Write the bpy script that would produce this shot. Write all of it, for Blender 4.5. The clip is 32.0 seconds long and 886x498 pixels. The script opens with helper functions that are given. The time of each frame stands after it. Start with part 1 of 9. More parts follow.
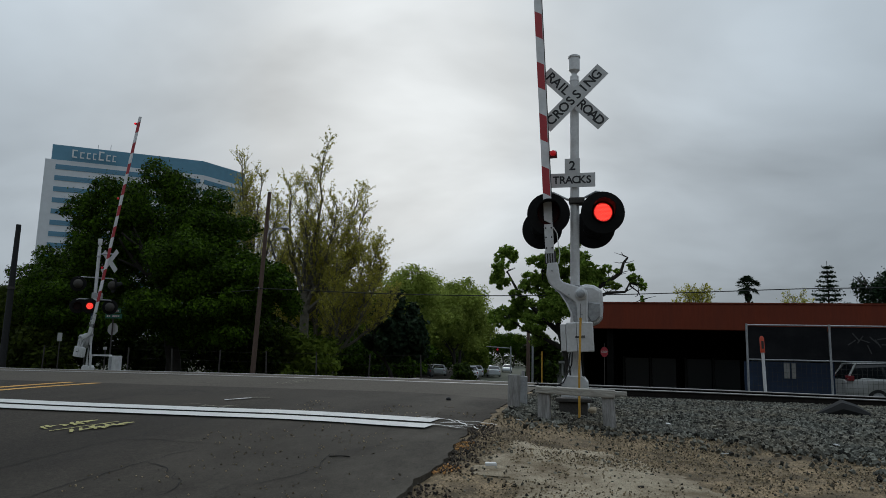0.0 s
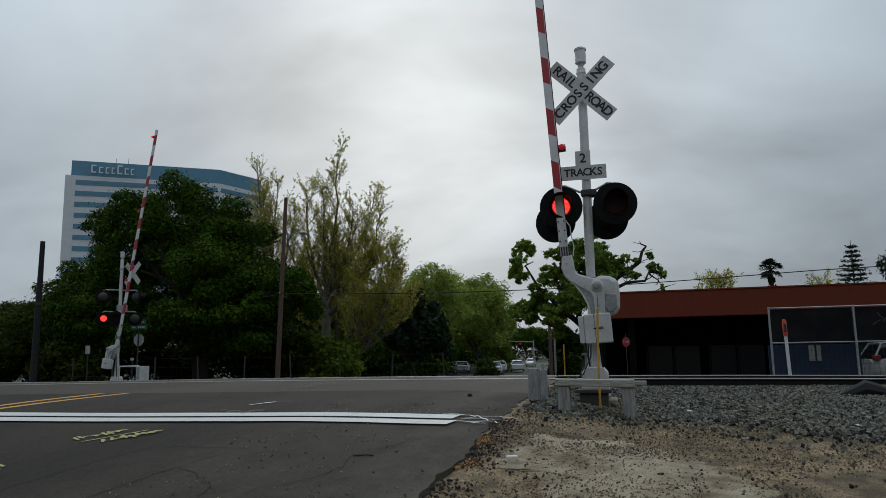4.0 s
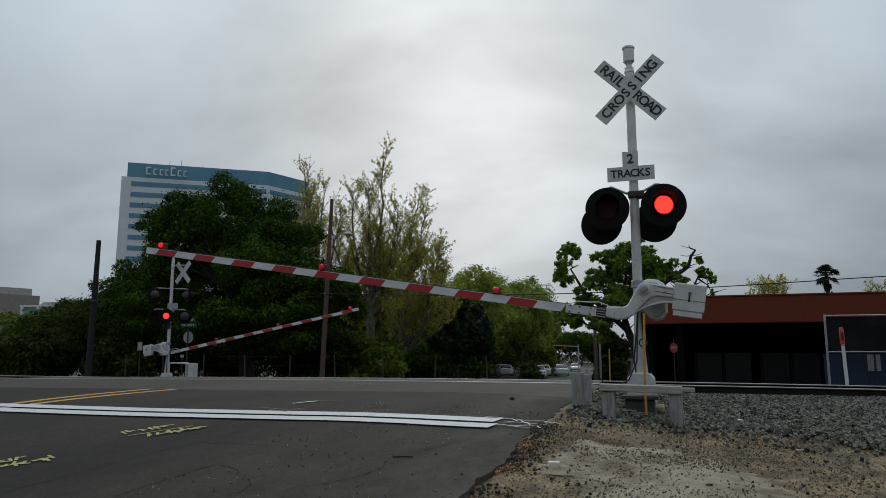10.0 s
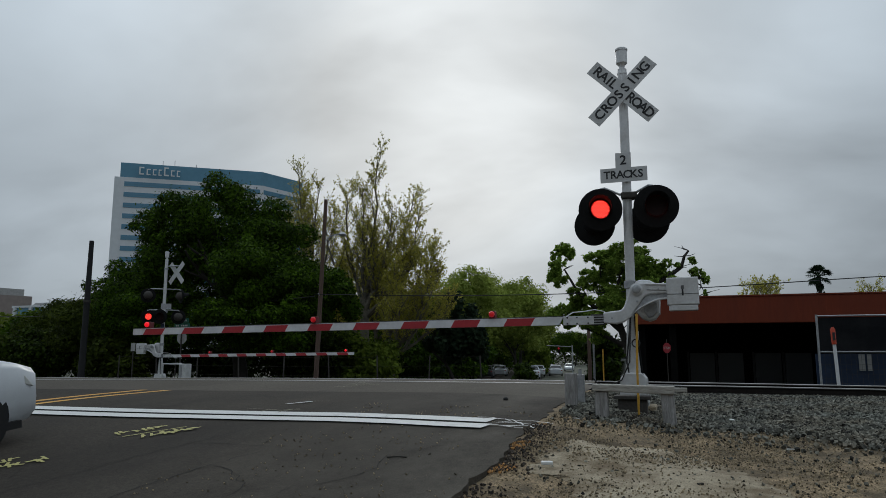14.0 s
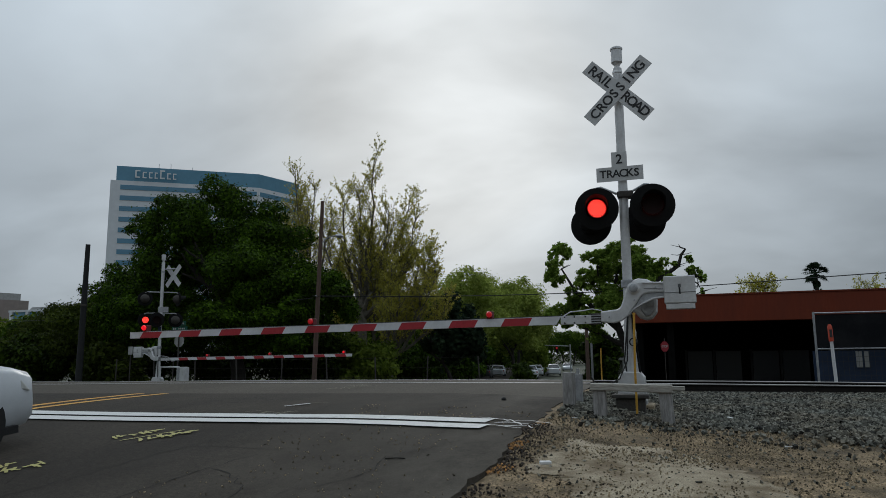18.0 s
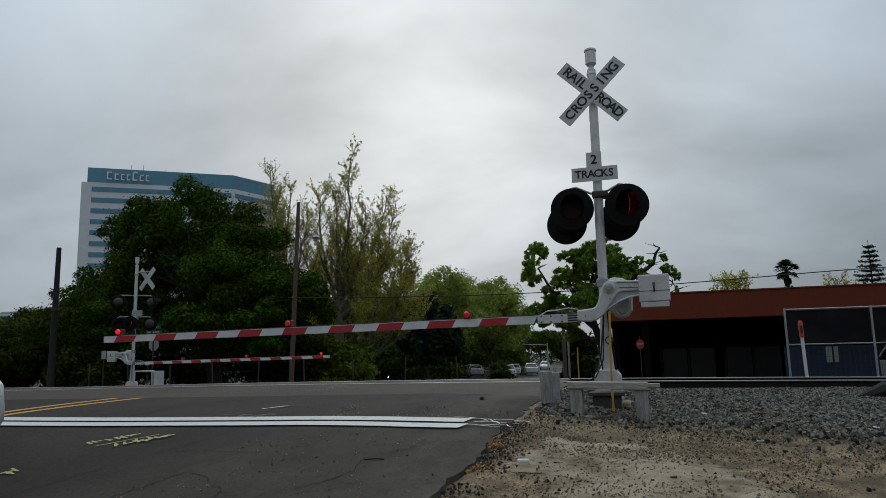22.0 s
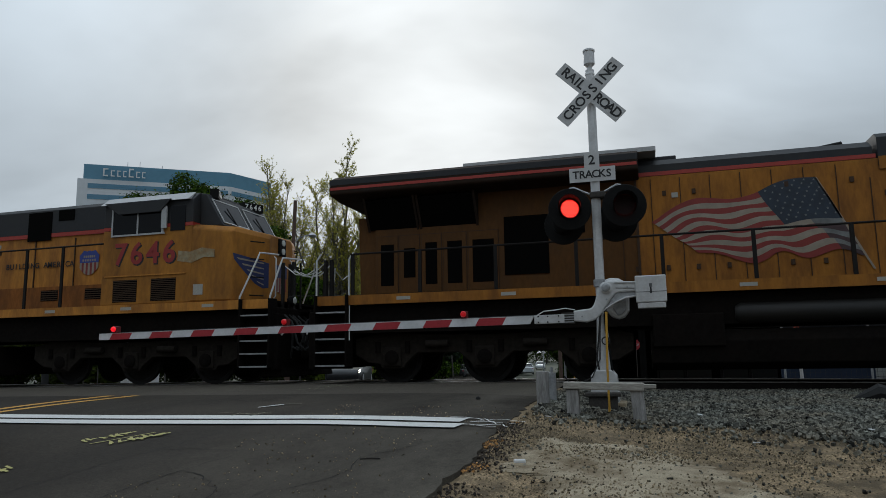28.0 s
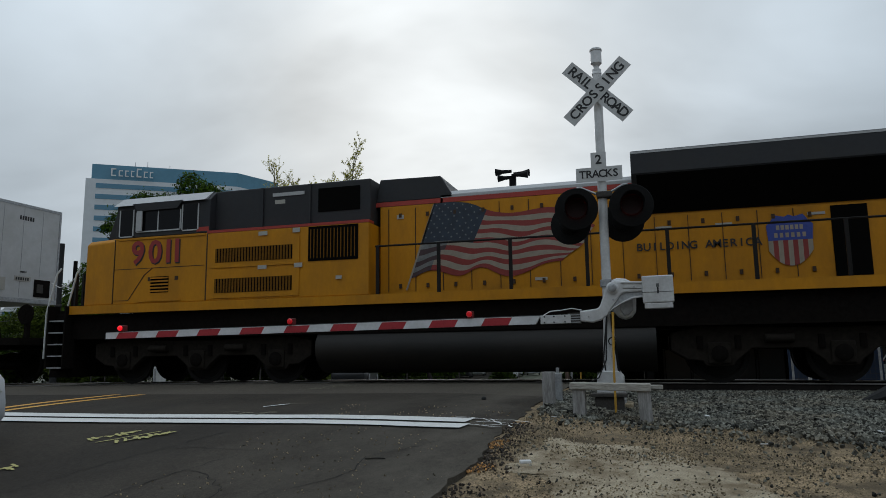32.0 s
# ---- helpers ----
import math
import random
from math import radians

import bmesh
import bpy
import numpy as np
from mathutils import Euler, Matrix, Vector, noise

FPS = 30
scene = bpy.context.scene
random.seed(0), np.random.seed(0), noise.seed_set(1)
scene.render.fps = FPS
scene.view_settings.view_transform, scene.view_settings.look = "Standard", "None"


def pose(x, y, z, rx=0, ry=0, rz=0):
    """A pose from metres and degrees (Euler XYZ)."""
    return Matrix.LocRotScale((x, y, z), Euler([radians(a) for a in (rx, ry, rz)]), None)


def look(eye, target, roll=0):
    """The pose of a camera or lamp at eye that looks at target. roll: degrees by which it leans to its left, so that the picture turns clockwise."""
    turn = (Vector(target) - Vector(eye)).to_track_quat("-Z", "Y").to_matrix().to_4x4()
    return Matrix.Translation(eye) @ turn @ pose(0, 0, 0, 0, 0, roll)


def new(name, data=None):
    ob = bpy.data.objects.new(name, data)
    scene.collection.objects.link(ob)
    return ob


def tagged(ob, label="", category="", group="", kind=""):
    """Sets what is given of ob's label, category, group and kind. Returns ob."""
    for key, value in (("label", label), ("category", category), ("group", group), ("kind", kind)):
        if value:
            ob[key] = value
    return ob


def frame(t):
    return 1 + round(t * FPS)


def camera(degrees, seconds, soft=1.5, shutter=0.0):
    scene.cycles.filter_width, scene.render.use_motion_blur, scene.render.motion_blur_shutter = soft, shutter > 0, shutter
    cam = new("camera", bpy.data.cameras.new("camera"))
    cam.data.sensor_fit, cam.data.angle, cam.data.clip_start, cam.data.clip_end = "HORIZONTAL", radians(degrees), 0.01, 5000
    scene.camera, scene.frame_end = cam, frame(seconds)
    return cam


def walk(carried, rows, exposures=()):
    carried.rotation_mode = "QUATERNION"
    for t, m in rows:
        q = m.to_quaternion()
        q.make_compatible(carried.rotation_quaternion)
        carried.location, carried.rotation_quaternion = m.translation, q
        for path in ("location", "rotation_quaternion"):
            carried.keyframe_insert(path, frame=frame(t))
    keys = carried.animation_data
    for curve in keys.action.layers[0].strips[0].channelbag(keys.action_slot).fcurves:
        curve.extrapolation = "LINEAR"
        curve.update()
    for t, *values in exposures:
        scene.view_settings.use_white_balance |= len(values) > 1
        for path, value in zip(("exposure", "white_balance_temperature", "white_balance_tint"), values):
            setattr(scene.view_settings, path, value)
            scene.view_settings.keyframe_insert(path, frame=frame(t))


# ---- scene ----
cam = camera(64.60, 32.0, 0.6, 0.0)

# seconds, x, y, z, yaw, pitch, roll of the hand-held camera
EYE = [
    (0, -0.098, 0.034, 1.505, 13.85, 8.53, 1.42),
    (0.5, -0.09, 0.053, 1.501, 13.7, 8.6, 0.78),
    (1, -0.083, 0.072, 1.496, 14.8, 8.65, 1.07),
    (1.5, -0.082, 0.072, 1.495, 16.55, 8.67, 1.49),
    (2, -0.081, 0.053, 1.496, 17.07, 8.55, 1.74),
    (2.5, -0.068, 0.037, 1.495, 17.08, 8.37, 1.31),
    (3, -0.047, 0.001, 1.498, 17.15, 8.14, 0.73),
    (3.5, -0.033, -0.051, 1.504, 15.96, 8.2, -0.36),
    (5.5, -0.006, -0.014, 1.509, 15.05, 8.41, -1.58),
    (6, -0.009, -0.01, 1.507, 15.08, 8.48, -1.28),
    (6.5, -0.011, -0.012, 1.506, 15.29, 8.37, -0.51),
    (7, -0.008, -0.025, 1.507, 15.48, 8.44, -2.23),
    (7.5, -0.009, -0.029, 1.507, 14.7, 8.44, -1.29),
    (8, -0.012, -0.009, 1.507, 14.54, 8.42, -1.28),
    (8.5, -0.013, 0.025, 1.505, 14.96, 8.41, -1.23),
    (8.75, -0.013, 0.025, 1.505, 18.95, 8.51, 0.09),
    (9, -0.019, 0.045, 1.503, 19.2, 8.51, 0.24),
    (9.5, -0.024, 0.042, 1.501, 19.09, 8.54, -0.07),
    (10, -0.024, 0.04, 1.499, 19.05, 8.53, 0.06),
    (10.5, -0.022, 0.033, 1.498, 19.47, 8.5, 0.93),
    (11, -0.016, 0.017, 1.5, 19.56, 8.41, 0.26),
    (11.5, -0.013, 0.013, 1.5, 19.11, 8.56, -0.01),
    (12, -0.012, 0.018, 1.499, 18.75, 8.58, -0.1),
    (12.5, -0.011, 0.015, 1.5, 18.63, 8.55, -0.02),
    (13, -0.009, 0.01, 1.501, 18.54, 8.55, -0.1),
    (13.5, -0.007, 0.01, 1.501, 18.43, 8.56, -0.19),
    (14, -0.009, 0.012, 1.501, 18.57, 8.56, -0.01),
    (14.5, -0.009, 0.009, 1.501, 18.53, 8.57, -0.17),
    (16.5, -0.009, 0.01, 1.501, 18.4, 8.62, -0.53),
    (17, -0.008, 0.013, 1.502, 17.82, 8.63, -0.8),
    (17.5, -0.007, 0.019, 1.502, 18.27, 8.61, -0.56),
    (18, -0.005, 0.02, 1.501, 18.34, 8.61, -0.55),
    (18.5, -0.005, 0.016, 1.501, 18.07, 8.66, -0.94),
    (19, -0.006, 0.013, 1.501, 17.54, 8.65, -1.06),
    (19.5, -0.004, 0.014, 1.502, 16.99, 8.63, -1.26),
    (20, 0.002, 0.014, 1.503, 16.56, 8.63, -1.61),
    (20.5, 0.002, 0.011, 1.502, 16.79, 8.64, -1.14),
    (21, 0.001, 0, 1.5, 16.68, 8.6, -1.08),
    (21.5, 0.003, -0.011, 1.501, 16.69, 8.6, -1.21),
    (22, 0.003, -0.014, 1.502, 16.44, 8.6, -1.28),
    (22.5, -0, -0.009, 1.501, 16.33, 8.61, -1.15),
    (23, -0.002, -0.005, 1.5, 16.4, 8.6, -1.11),
    (23.5, -0.005, -0.005, 1.501, 16.45, 8.57, -0.93),
    (24, -0.005, -0.008, 1.503, 16.32, 8.55, -0.96),
    (24.5, -0.001, -0.014, 1.503, 16.35, 8.57, -1.1),
    (25, 0.002, -0.017, 1.504, 16.33, 8.57, -1.23),
    (25.5, 0.002, -0.01, 1.505, 16.49, 8.6, -1.13),
    (27.5, -0.011, -0.005, 1.505, 16.21, 8.53, -0.9),
    (28, -0.01, -0.007, 1.507, 16.15, 8.53, -0.92),
    (28.5, -0.008, -0.009, 1.508, 16.2, 8.51, -1.06),
    (29, -0.008, -0.008, 1.506, 16.21, 8.56, -1.02),
    (29.5, -0.01, -0.004, 1.505, 16.3, 8.54, -0.87),
    (30, -0.011, -0.003, 1.504, 16.36, 8.54, -0.75),
    (30.5, -0.01, -0.002, 1.503, 16.36, 8.53, -0.86),
    (31, -0.009, 0.001, 1.503, 16.48, 8.56, -0.77),
    (31.5, -0.009, 0.008, 1.503, 16.65, 8.54, -0.81),
    (32, -0.011, 0.021, 1.502, 16.68, 8.56, -0.73),
]


def eye_pose(x, y, z, yaw, pitch, roll):
    return pose(x, y, z, 0, 0, yaw) @ pose(0, 0, 0, 90 + pitch) @ pose(0, 0, 0, 0, 0, roll)


walk(cam, [(r[0], eye_pose(*r[1:])) for r in EYE], [(0, -0.06), (25.4, -0.06), (27.4, 0.14), (32, 0.14)])

# ---- daylight: an overcast sky, brighter towards the veiled sun ----
SUN_YAW, SUN_UP = 18.5, 20.0
scene.view_settings.exposure = 0.0


def make_world():
    w = bpy.data.worlds.new("overcast")
    scene.world = w
    w.use_nodes = True
    nt = w.node_tree
    nt.nodes.clear()
    N = nt.nodes.new
    L = nt.links.new
    out, bg = N("ShaderNodeOutputWorld"), N("ShaderNodeBackground")
    sky = N("ShaderNodeTexSky")
    sky.sky_type = "NISHITA"
    sky.sun_disc = False
    sky.sun_elevation = radians(SUN_UP)
    sky.sun_rotation = radians(-SUN_YAW)
    sky.dust_density = 2.0
    tc = N("ShaderNodeTexCoord")
    sep = N("ShaderNodeSeparateXYZ")
    L(tc.outputs["Generated"], sep.inputs[0])

    def m(op, a, b=0.0, c=None):
        n = N("ShaderNodeMath")
        n.operation = op
        for i, q in enumerate((a, b) if c is None else (a, b, c)):
            if isinstance(q, (int, float)):
                n.inputs[i].default_value = q
            else:
                L(q, n.inputs[i])
        return n.outputs[0]
    zz = m("ADD", m("MAXIMUM", sep.outputs[2], 0.0), 0.30)
    comb = N("ShaderNodeCombineXYZ")
    L(m("DIVIDE", sep.outputs[0], zz), comb.inputs[0])
    L(m("DIVIDE", sep.outputs[1], zz), comb.inputs[1])
    mapn = N("ShaderNodeMapping")
    mapn.inputs["Rotation"].default_value = (0, 0, radians(18))
    mapn.inputs["Scale"].default_value = (0.75, 1.1, 1.0)
    L(comb.outputs[0], mapn.inputs[0])
    n1 = N("ShaderNodeTexNoise")
    n1.inputs["Scale"].default_value, n1.inputs["Detail"].default_value, n1.inputs["Roughness"].default_value = 1.25, 5.0, 0.48
    n1.inputs["Distortion"].default_value = 0.35
    L(mapn.outputs[0], n1.inputs[0])
    # glow of the sun behind the clouds
    ca, cb = math.cos(radians(SUN_UP)), math.sin(radians(SUN_UP))
    sx, sy, sz = -math.sin(radians(SUN_YAW)) * ca, math.cos(radians(SUN_YAW)) * ca, cb
    dot = N("ShaderNodeVectorMath")
    dot.operation = "DOT_PRODUCT"
    L(tc.outputs["Generated"], dot.inputs[0])
    dot.inputs[1].default_value = (sx, sy, sz)
    d = m("MAXIMUM", dot.outputs["Value"], 0.0)
    glow = m("ADD", m("MULTIPLY", m("POWER", d, 10.0), 0.25), m("MULTIPLY", m("POWER", d, 45.0), 0.22))
    cloud = N("ShaderNodeMapRange")
    cloud.inputs[1].default_value, cloud.inputs[2].default_value = 0.32, 0.68
    cloud.inputs[3].default_value, cloud.inputs[4].default_value = 0.66, 1.22
    L(n1.outputs["Fac"], cloud.inputs[0])
    # an overcast sky is brightest overhead
    over = m("MULTIPLY", m("POWER", m("MAXIMUM", sep.outputs[2], 0.0), 3.0), 0.62)
    low = m("ADD", m("MULTIPLY", m("MINIMUM", m("MAXIMUM", sep.outputs[2], 0.0), 0.4), 0.55), 0.285)
    bright = m("MULTIPLY", m("ADD", m("ADD", glow, over), low), cloud.outputs[0])
    tint = N("ShaderNodeMix")
    tint.data_type = "RGBA"
    tint.inputs["A"].default_value = (0.805, 0.94, 1.062, 1)
    tint.inputs["B"].default_value = (0.95, 1.0, 1.025, 1)
    L(m("MULTIPLY", glow, 3.0), tint.inputs["Factor"])
    col = N("ShaderNodeVectorMath")
    col.operation = "SCALE"
    L(tint.outputs["Result"], col.inputs[0])
    L(bright, col.inputs["Scale"])
    mix = N("ShaderNodeVectorMath")
    mix.operation = "MULTIPLY_ADD"
    L(sky.outputs[0], mix.inputs[0])
    mix.inputs[1].default_value = (0.0012, 0.0012, 0.0012)
    L(col.outputs[0], mix.inputs[2])
    L(mix.outputs[0], bg.inputs["Color"])
    bg.inputs["Strength"].default_value = 1.0
    L(bg.outputs[0], out.inputs[0])


make_world()
sun = new("sun", bpy.data.lights.new("sun", "SUN"))
sun.data.energy, sun.data.angle, sun.data.color = 0.5, radians(25), (1.0, 0.98, 0.95)
sun.matrix_basis = look((0, 0, 50), (0 + 50 * math.sin(radians(SUN_YAW)), -50 * math.cos(radians(SUN_YAW)), 50 - 50 * math.tan(radians(SUN_UP))))


# ---- materials ----
def ramp(nt, fac, stops):
    n = nt.nodes.new("ShaderNodeValToRGB")
    while len(n.color_ramp.elements) < len(stops):
        n.color_ramp.elements.new(0.5)
    for e, (p, c) in zip(n.color_ramp.elements, stops):
        e.position, e.color = p, (*c, 1)
    nt.links.new(fac, n.inputs[0])
    return n.outputs[0]


def texture(nt, scale, detail=6.0, rough=0.6, coords="Object", stretch=(1, 1, 1), kind="ShaderNodeTexNoise"):
    tc, mp, n = nt.nodes.new("ShaderNodeTexCoord"), nt.nodes.new("ShaderNodeMapping"), nt.nodes.new(kind)
    mp.inputs["Scale"].default_value = stretch
    nt.links.new(tc.outputs[coords], mp.inputs[0])
    nt.links.new(mp.outputs[0], n.inputs["Vector"])
    n.inputs["Scale"].default_value = scale
    if kind == "ShaderNodeTexNoise":
        n.inputs["Detail"].default_value, n.inputs["Roughness"].default_value = detail, rough
        return n.outputs["Fac"]
    return n.outputs["Distance"]


def mixc(nt, fac, a, b, mode="MIX"):
    n = nt.nodes.new("ShaderNodeMix")
    n.data_type, n.blend_type = "RGBA", mode
    for q, s in ((fac, "Factor"), (a, "A"), (b, "B")):
        if isinstance(q, (int, float)):
            n.inputs[s].default_value = q
        elif isinstance(q, tuple):
            n.inputs[s].default_value = (*q, 1)
        else:
            nt.links.new(q, n.inputs[s])
    return n.outputs["Result"]


def mat(name, color, rough=0.6, metal=0.0, vary=0.25, grain=30.0, bump=0.15, dirt=None, dirt_scale=1.5, dirt_amount=0.5,
        stretch=(1, 1, 1), emit=None, island=0.0, spec=0.5, each=0.0, dirt_range=(0.42, 0.72)):
    """A surface of one base colour with fine grain, larger stains and fine relief."""
    ma = bpy.data.materials.new(name)
    ma.use_nodes = True
    nt = ma.node_tree
    b = nt.nodes["Principled BSDF"]
    fine = texture(nt, grain, 5, 0.65, stretch=stretch)
    lo, hi = tuple(c * (1 - vary) for c in color), tuple(min(1, c * (1 + vary)) for c in color)
    col = ramp(nt, fine, ((0.3, lo), (0.7, hi)))
    if dirt:
        big = texture(nt, dirt_scale, 7, 0.65, stretch=stretch)
        mask = ramp(nt, big, ((dirt_range[0], (0, 0, 0)), (dirt_range[1], (dirt_amount,) * 3)))
        col = mixc(nt, mask, col, dirt)
    if island or each:
        src = nt.nodes.new("ShaderNodeNewGeometry").outputs["Random Per Island"] if island else nt.nodes.new("ShaderNodeObjectInfo").outputs["Random"]
        k = island or each
        col = mixc(nt, 1.0, col, ramp(nt, src, ((0.0, (1 - k,) * 3), (1.0, (1 + k,) * 3))), "MULTIPLY")
    nt.links.new(col, b.inputs["Base Color"])
    b.inputs["Roughness"].default_value, b.inputs["Metallic"].default_value = rough, metal
    b.inputs["Specular IOR Level"].default_value = spec
    if bump:
        bn = nt.nodes.new("ShaderNodeBump")
        bn.inputs["Strength"].default_value, bn.inputs["Distance"].default_value = bump, 0.01
        nt.links.new(fine, bn.inputs["Height"])
        nt.links.new(bn.outputs[0], b.inputs["Normal"])
    if emit:
        b.inputs["Emission Color"].default_value, b.inputs["Emission Strength"].default_value = (*emit[0], 1), emit[1]
    return ma


def leaf_mat(name, a, b, through_light=0.35):
    ma = bpy.data.materials.new(name)
    ma.use_nodes = True
    nt = ma.node_tree
    p = nt.nodes["Principled BSDF"]
    geo = nt.nodes.new("ShaderNodeNewGeometry")
    col = ramp(nt, geo.outputs["Random Per Island"], ((0.0, a), (1.0, b)))
    col = mixc(nt, 1.0, col, ramp(nt, texture(nt, 0.6, 3), ((0.35, (0.75,) * 3), (0.65, (1.2,) * 3))), "MULTIPLY")
    nt.links.new(col, p.inputs["Base Color"])
    p.inputs["Roughness"].default_value = 0.6
    p.inputs["Specular IOR Level"].default_value = 0.08
    tr = nt.nodes.new("ShaderNodeBsdfTranslucent")
    nt.links.new(col, tr.inputs[0])
    ms = nt.nodes.new("ShaderNodeMixShader")
    ms.inputs[0].default_value = through_light
    nt.links.new(p.outputs[0], ms.inputs[1])
    nt.links.new(tr.outputs[0], ms.inputs[2])
    nt.links.new(ms.outputs[0], nt.nodes["Material Output"].inputs[0])
    return ma


def asphalt_mat(name, lo, hi, pale=0.5):
    ma = mat(name, tuple((a + b) / 2 for a, b in zip(lo, hi)), 0.95, vary=0.0, bump=0.0, spec=0.2)
    nt = ma.node_tree
    b = nt.nodes["Principled BSDF"]
    speck = texture(nt, 70, 5, 0.85)
    wear = texture(nt, 0.5, 8, 0.68, stretch=(1, 0.35, 1))
    col = mixc(nt, ramp(nt, wear, ((0.38, (0, 0, 0)), (0.75, (pale,) * 3))), lo, hi)
    col = mixc(nt, 1.0, col, ramp(nt, speck, ((0.3, (0.6,) * 3), (0.72, (1.5,) * 3))), "MULTIPLY")
    grit = texture(nt, 22, 4, 0.8)
    col = mixc(nt, 1.0, col, ramp(nt, grit, ((0.34, (0.72,) * 3), (0.66, (1.3,) * 3))), "MULTIPLY")
    crack = texture(nt, 0.42, kind="ShaderNodeTexVoronoi", stretch=(1, 1, 1))
    nt.nodes[-1].feature = "DISTANCE_TO_EDGE"
    cm = ramp(nt, crack, ((0.0, (0.45,) * 3), (0.007, (1, 1, 1))))
    col = mixc(nt, ramp(nt, texture(nt, 0.9, 3), ((0.52, (0, 0, 0)), (0.6, (1, 1, 1)))), col, mixc(nt, 1.0, col, cm, "MULTIPLY"))
    # tan dust carried on to the road from the shoulder
    sep = nt.nodes.new("ShaderNodeSeparateXYZ")
    nt.links.new(nt.nodes.new("ShaderNodeTexCoord").outputs["Object"], sep.inputs[0])
    near = nt.nodes.new("ShaderNodeMapRange")
    near.inputs[1].default_value, near.inputs[2].default_value = -5.2, -1.7
    nt.links.new(sep.outputs[0], near.inputs[0])
    drift = mixc(nt, 1.0, ramp(nt, texture(nt, 0.75, 9, 0.72, stretch=(1, 0.7, 1)), ((0.40, (0, 0, 0)), (0.66, (0.85,) * 3))), near.outputs[0], "MULTIPLY")
    col = mixc(nt, drift, col, mixc(nt, 1.0, (0.105, 0.092, 0.074), ramp(nt, speck, ((0.3, (0.7,) * 3), (0.72, (1.4,) * 3))), "MULTIPLY"))
    nt.links.new(col, b.inputs["Base Color"])
    bn = nt.nodes.new("ShaderNodeBump")
    bn.inputs["Strength"].default_value, bn.inputs["Distance"].default_value = 0.5, 0.006
    nt.links.new(speck, bn.inputs["Height"])
    nt.links.new(bn.outputs[0], b.inputs["Normal"])
    return ma


def glass_mat(name, color, rough=0.08, ior=1.5):
    ma = bpy.data.materials.new(name)
    ma.use_nodes = True
    b = ma.node_tree.nodes["Principled BSDF"]
    b.inputs["Base Color"].default_value = (*color, 1)
    b.inputs["Roughness"].default_value = rough
    b.inputs["IOR"].default_value = ior
    return ma


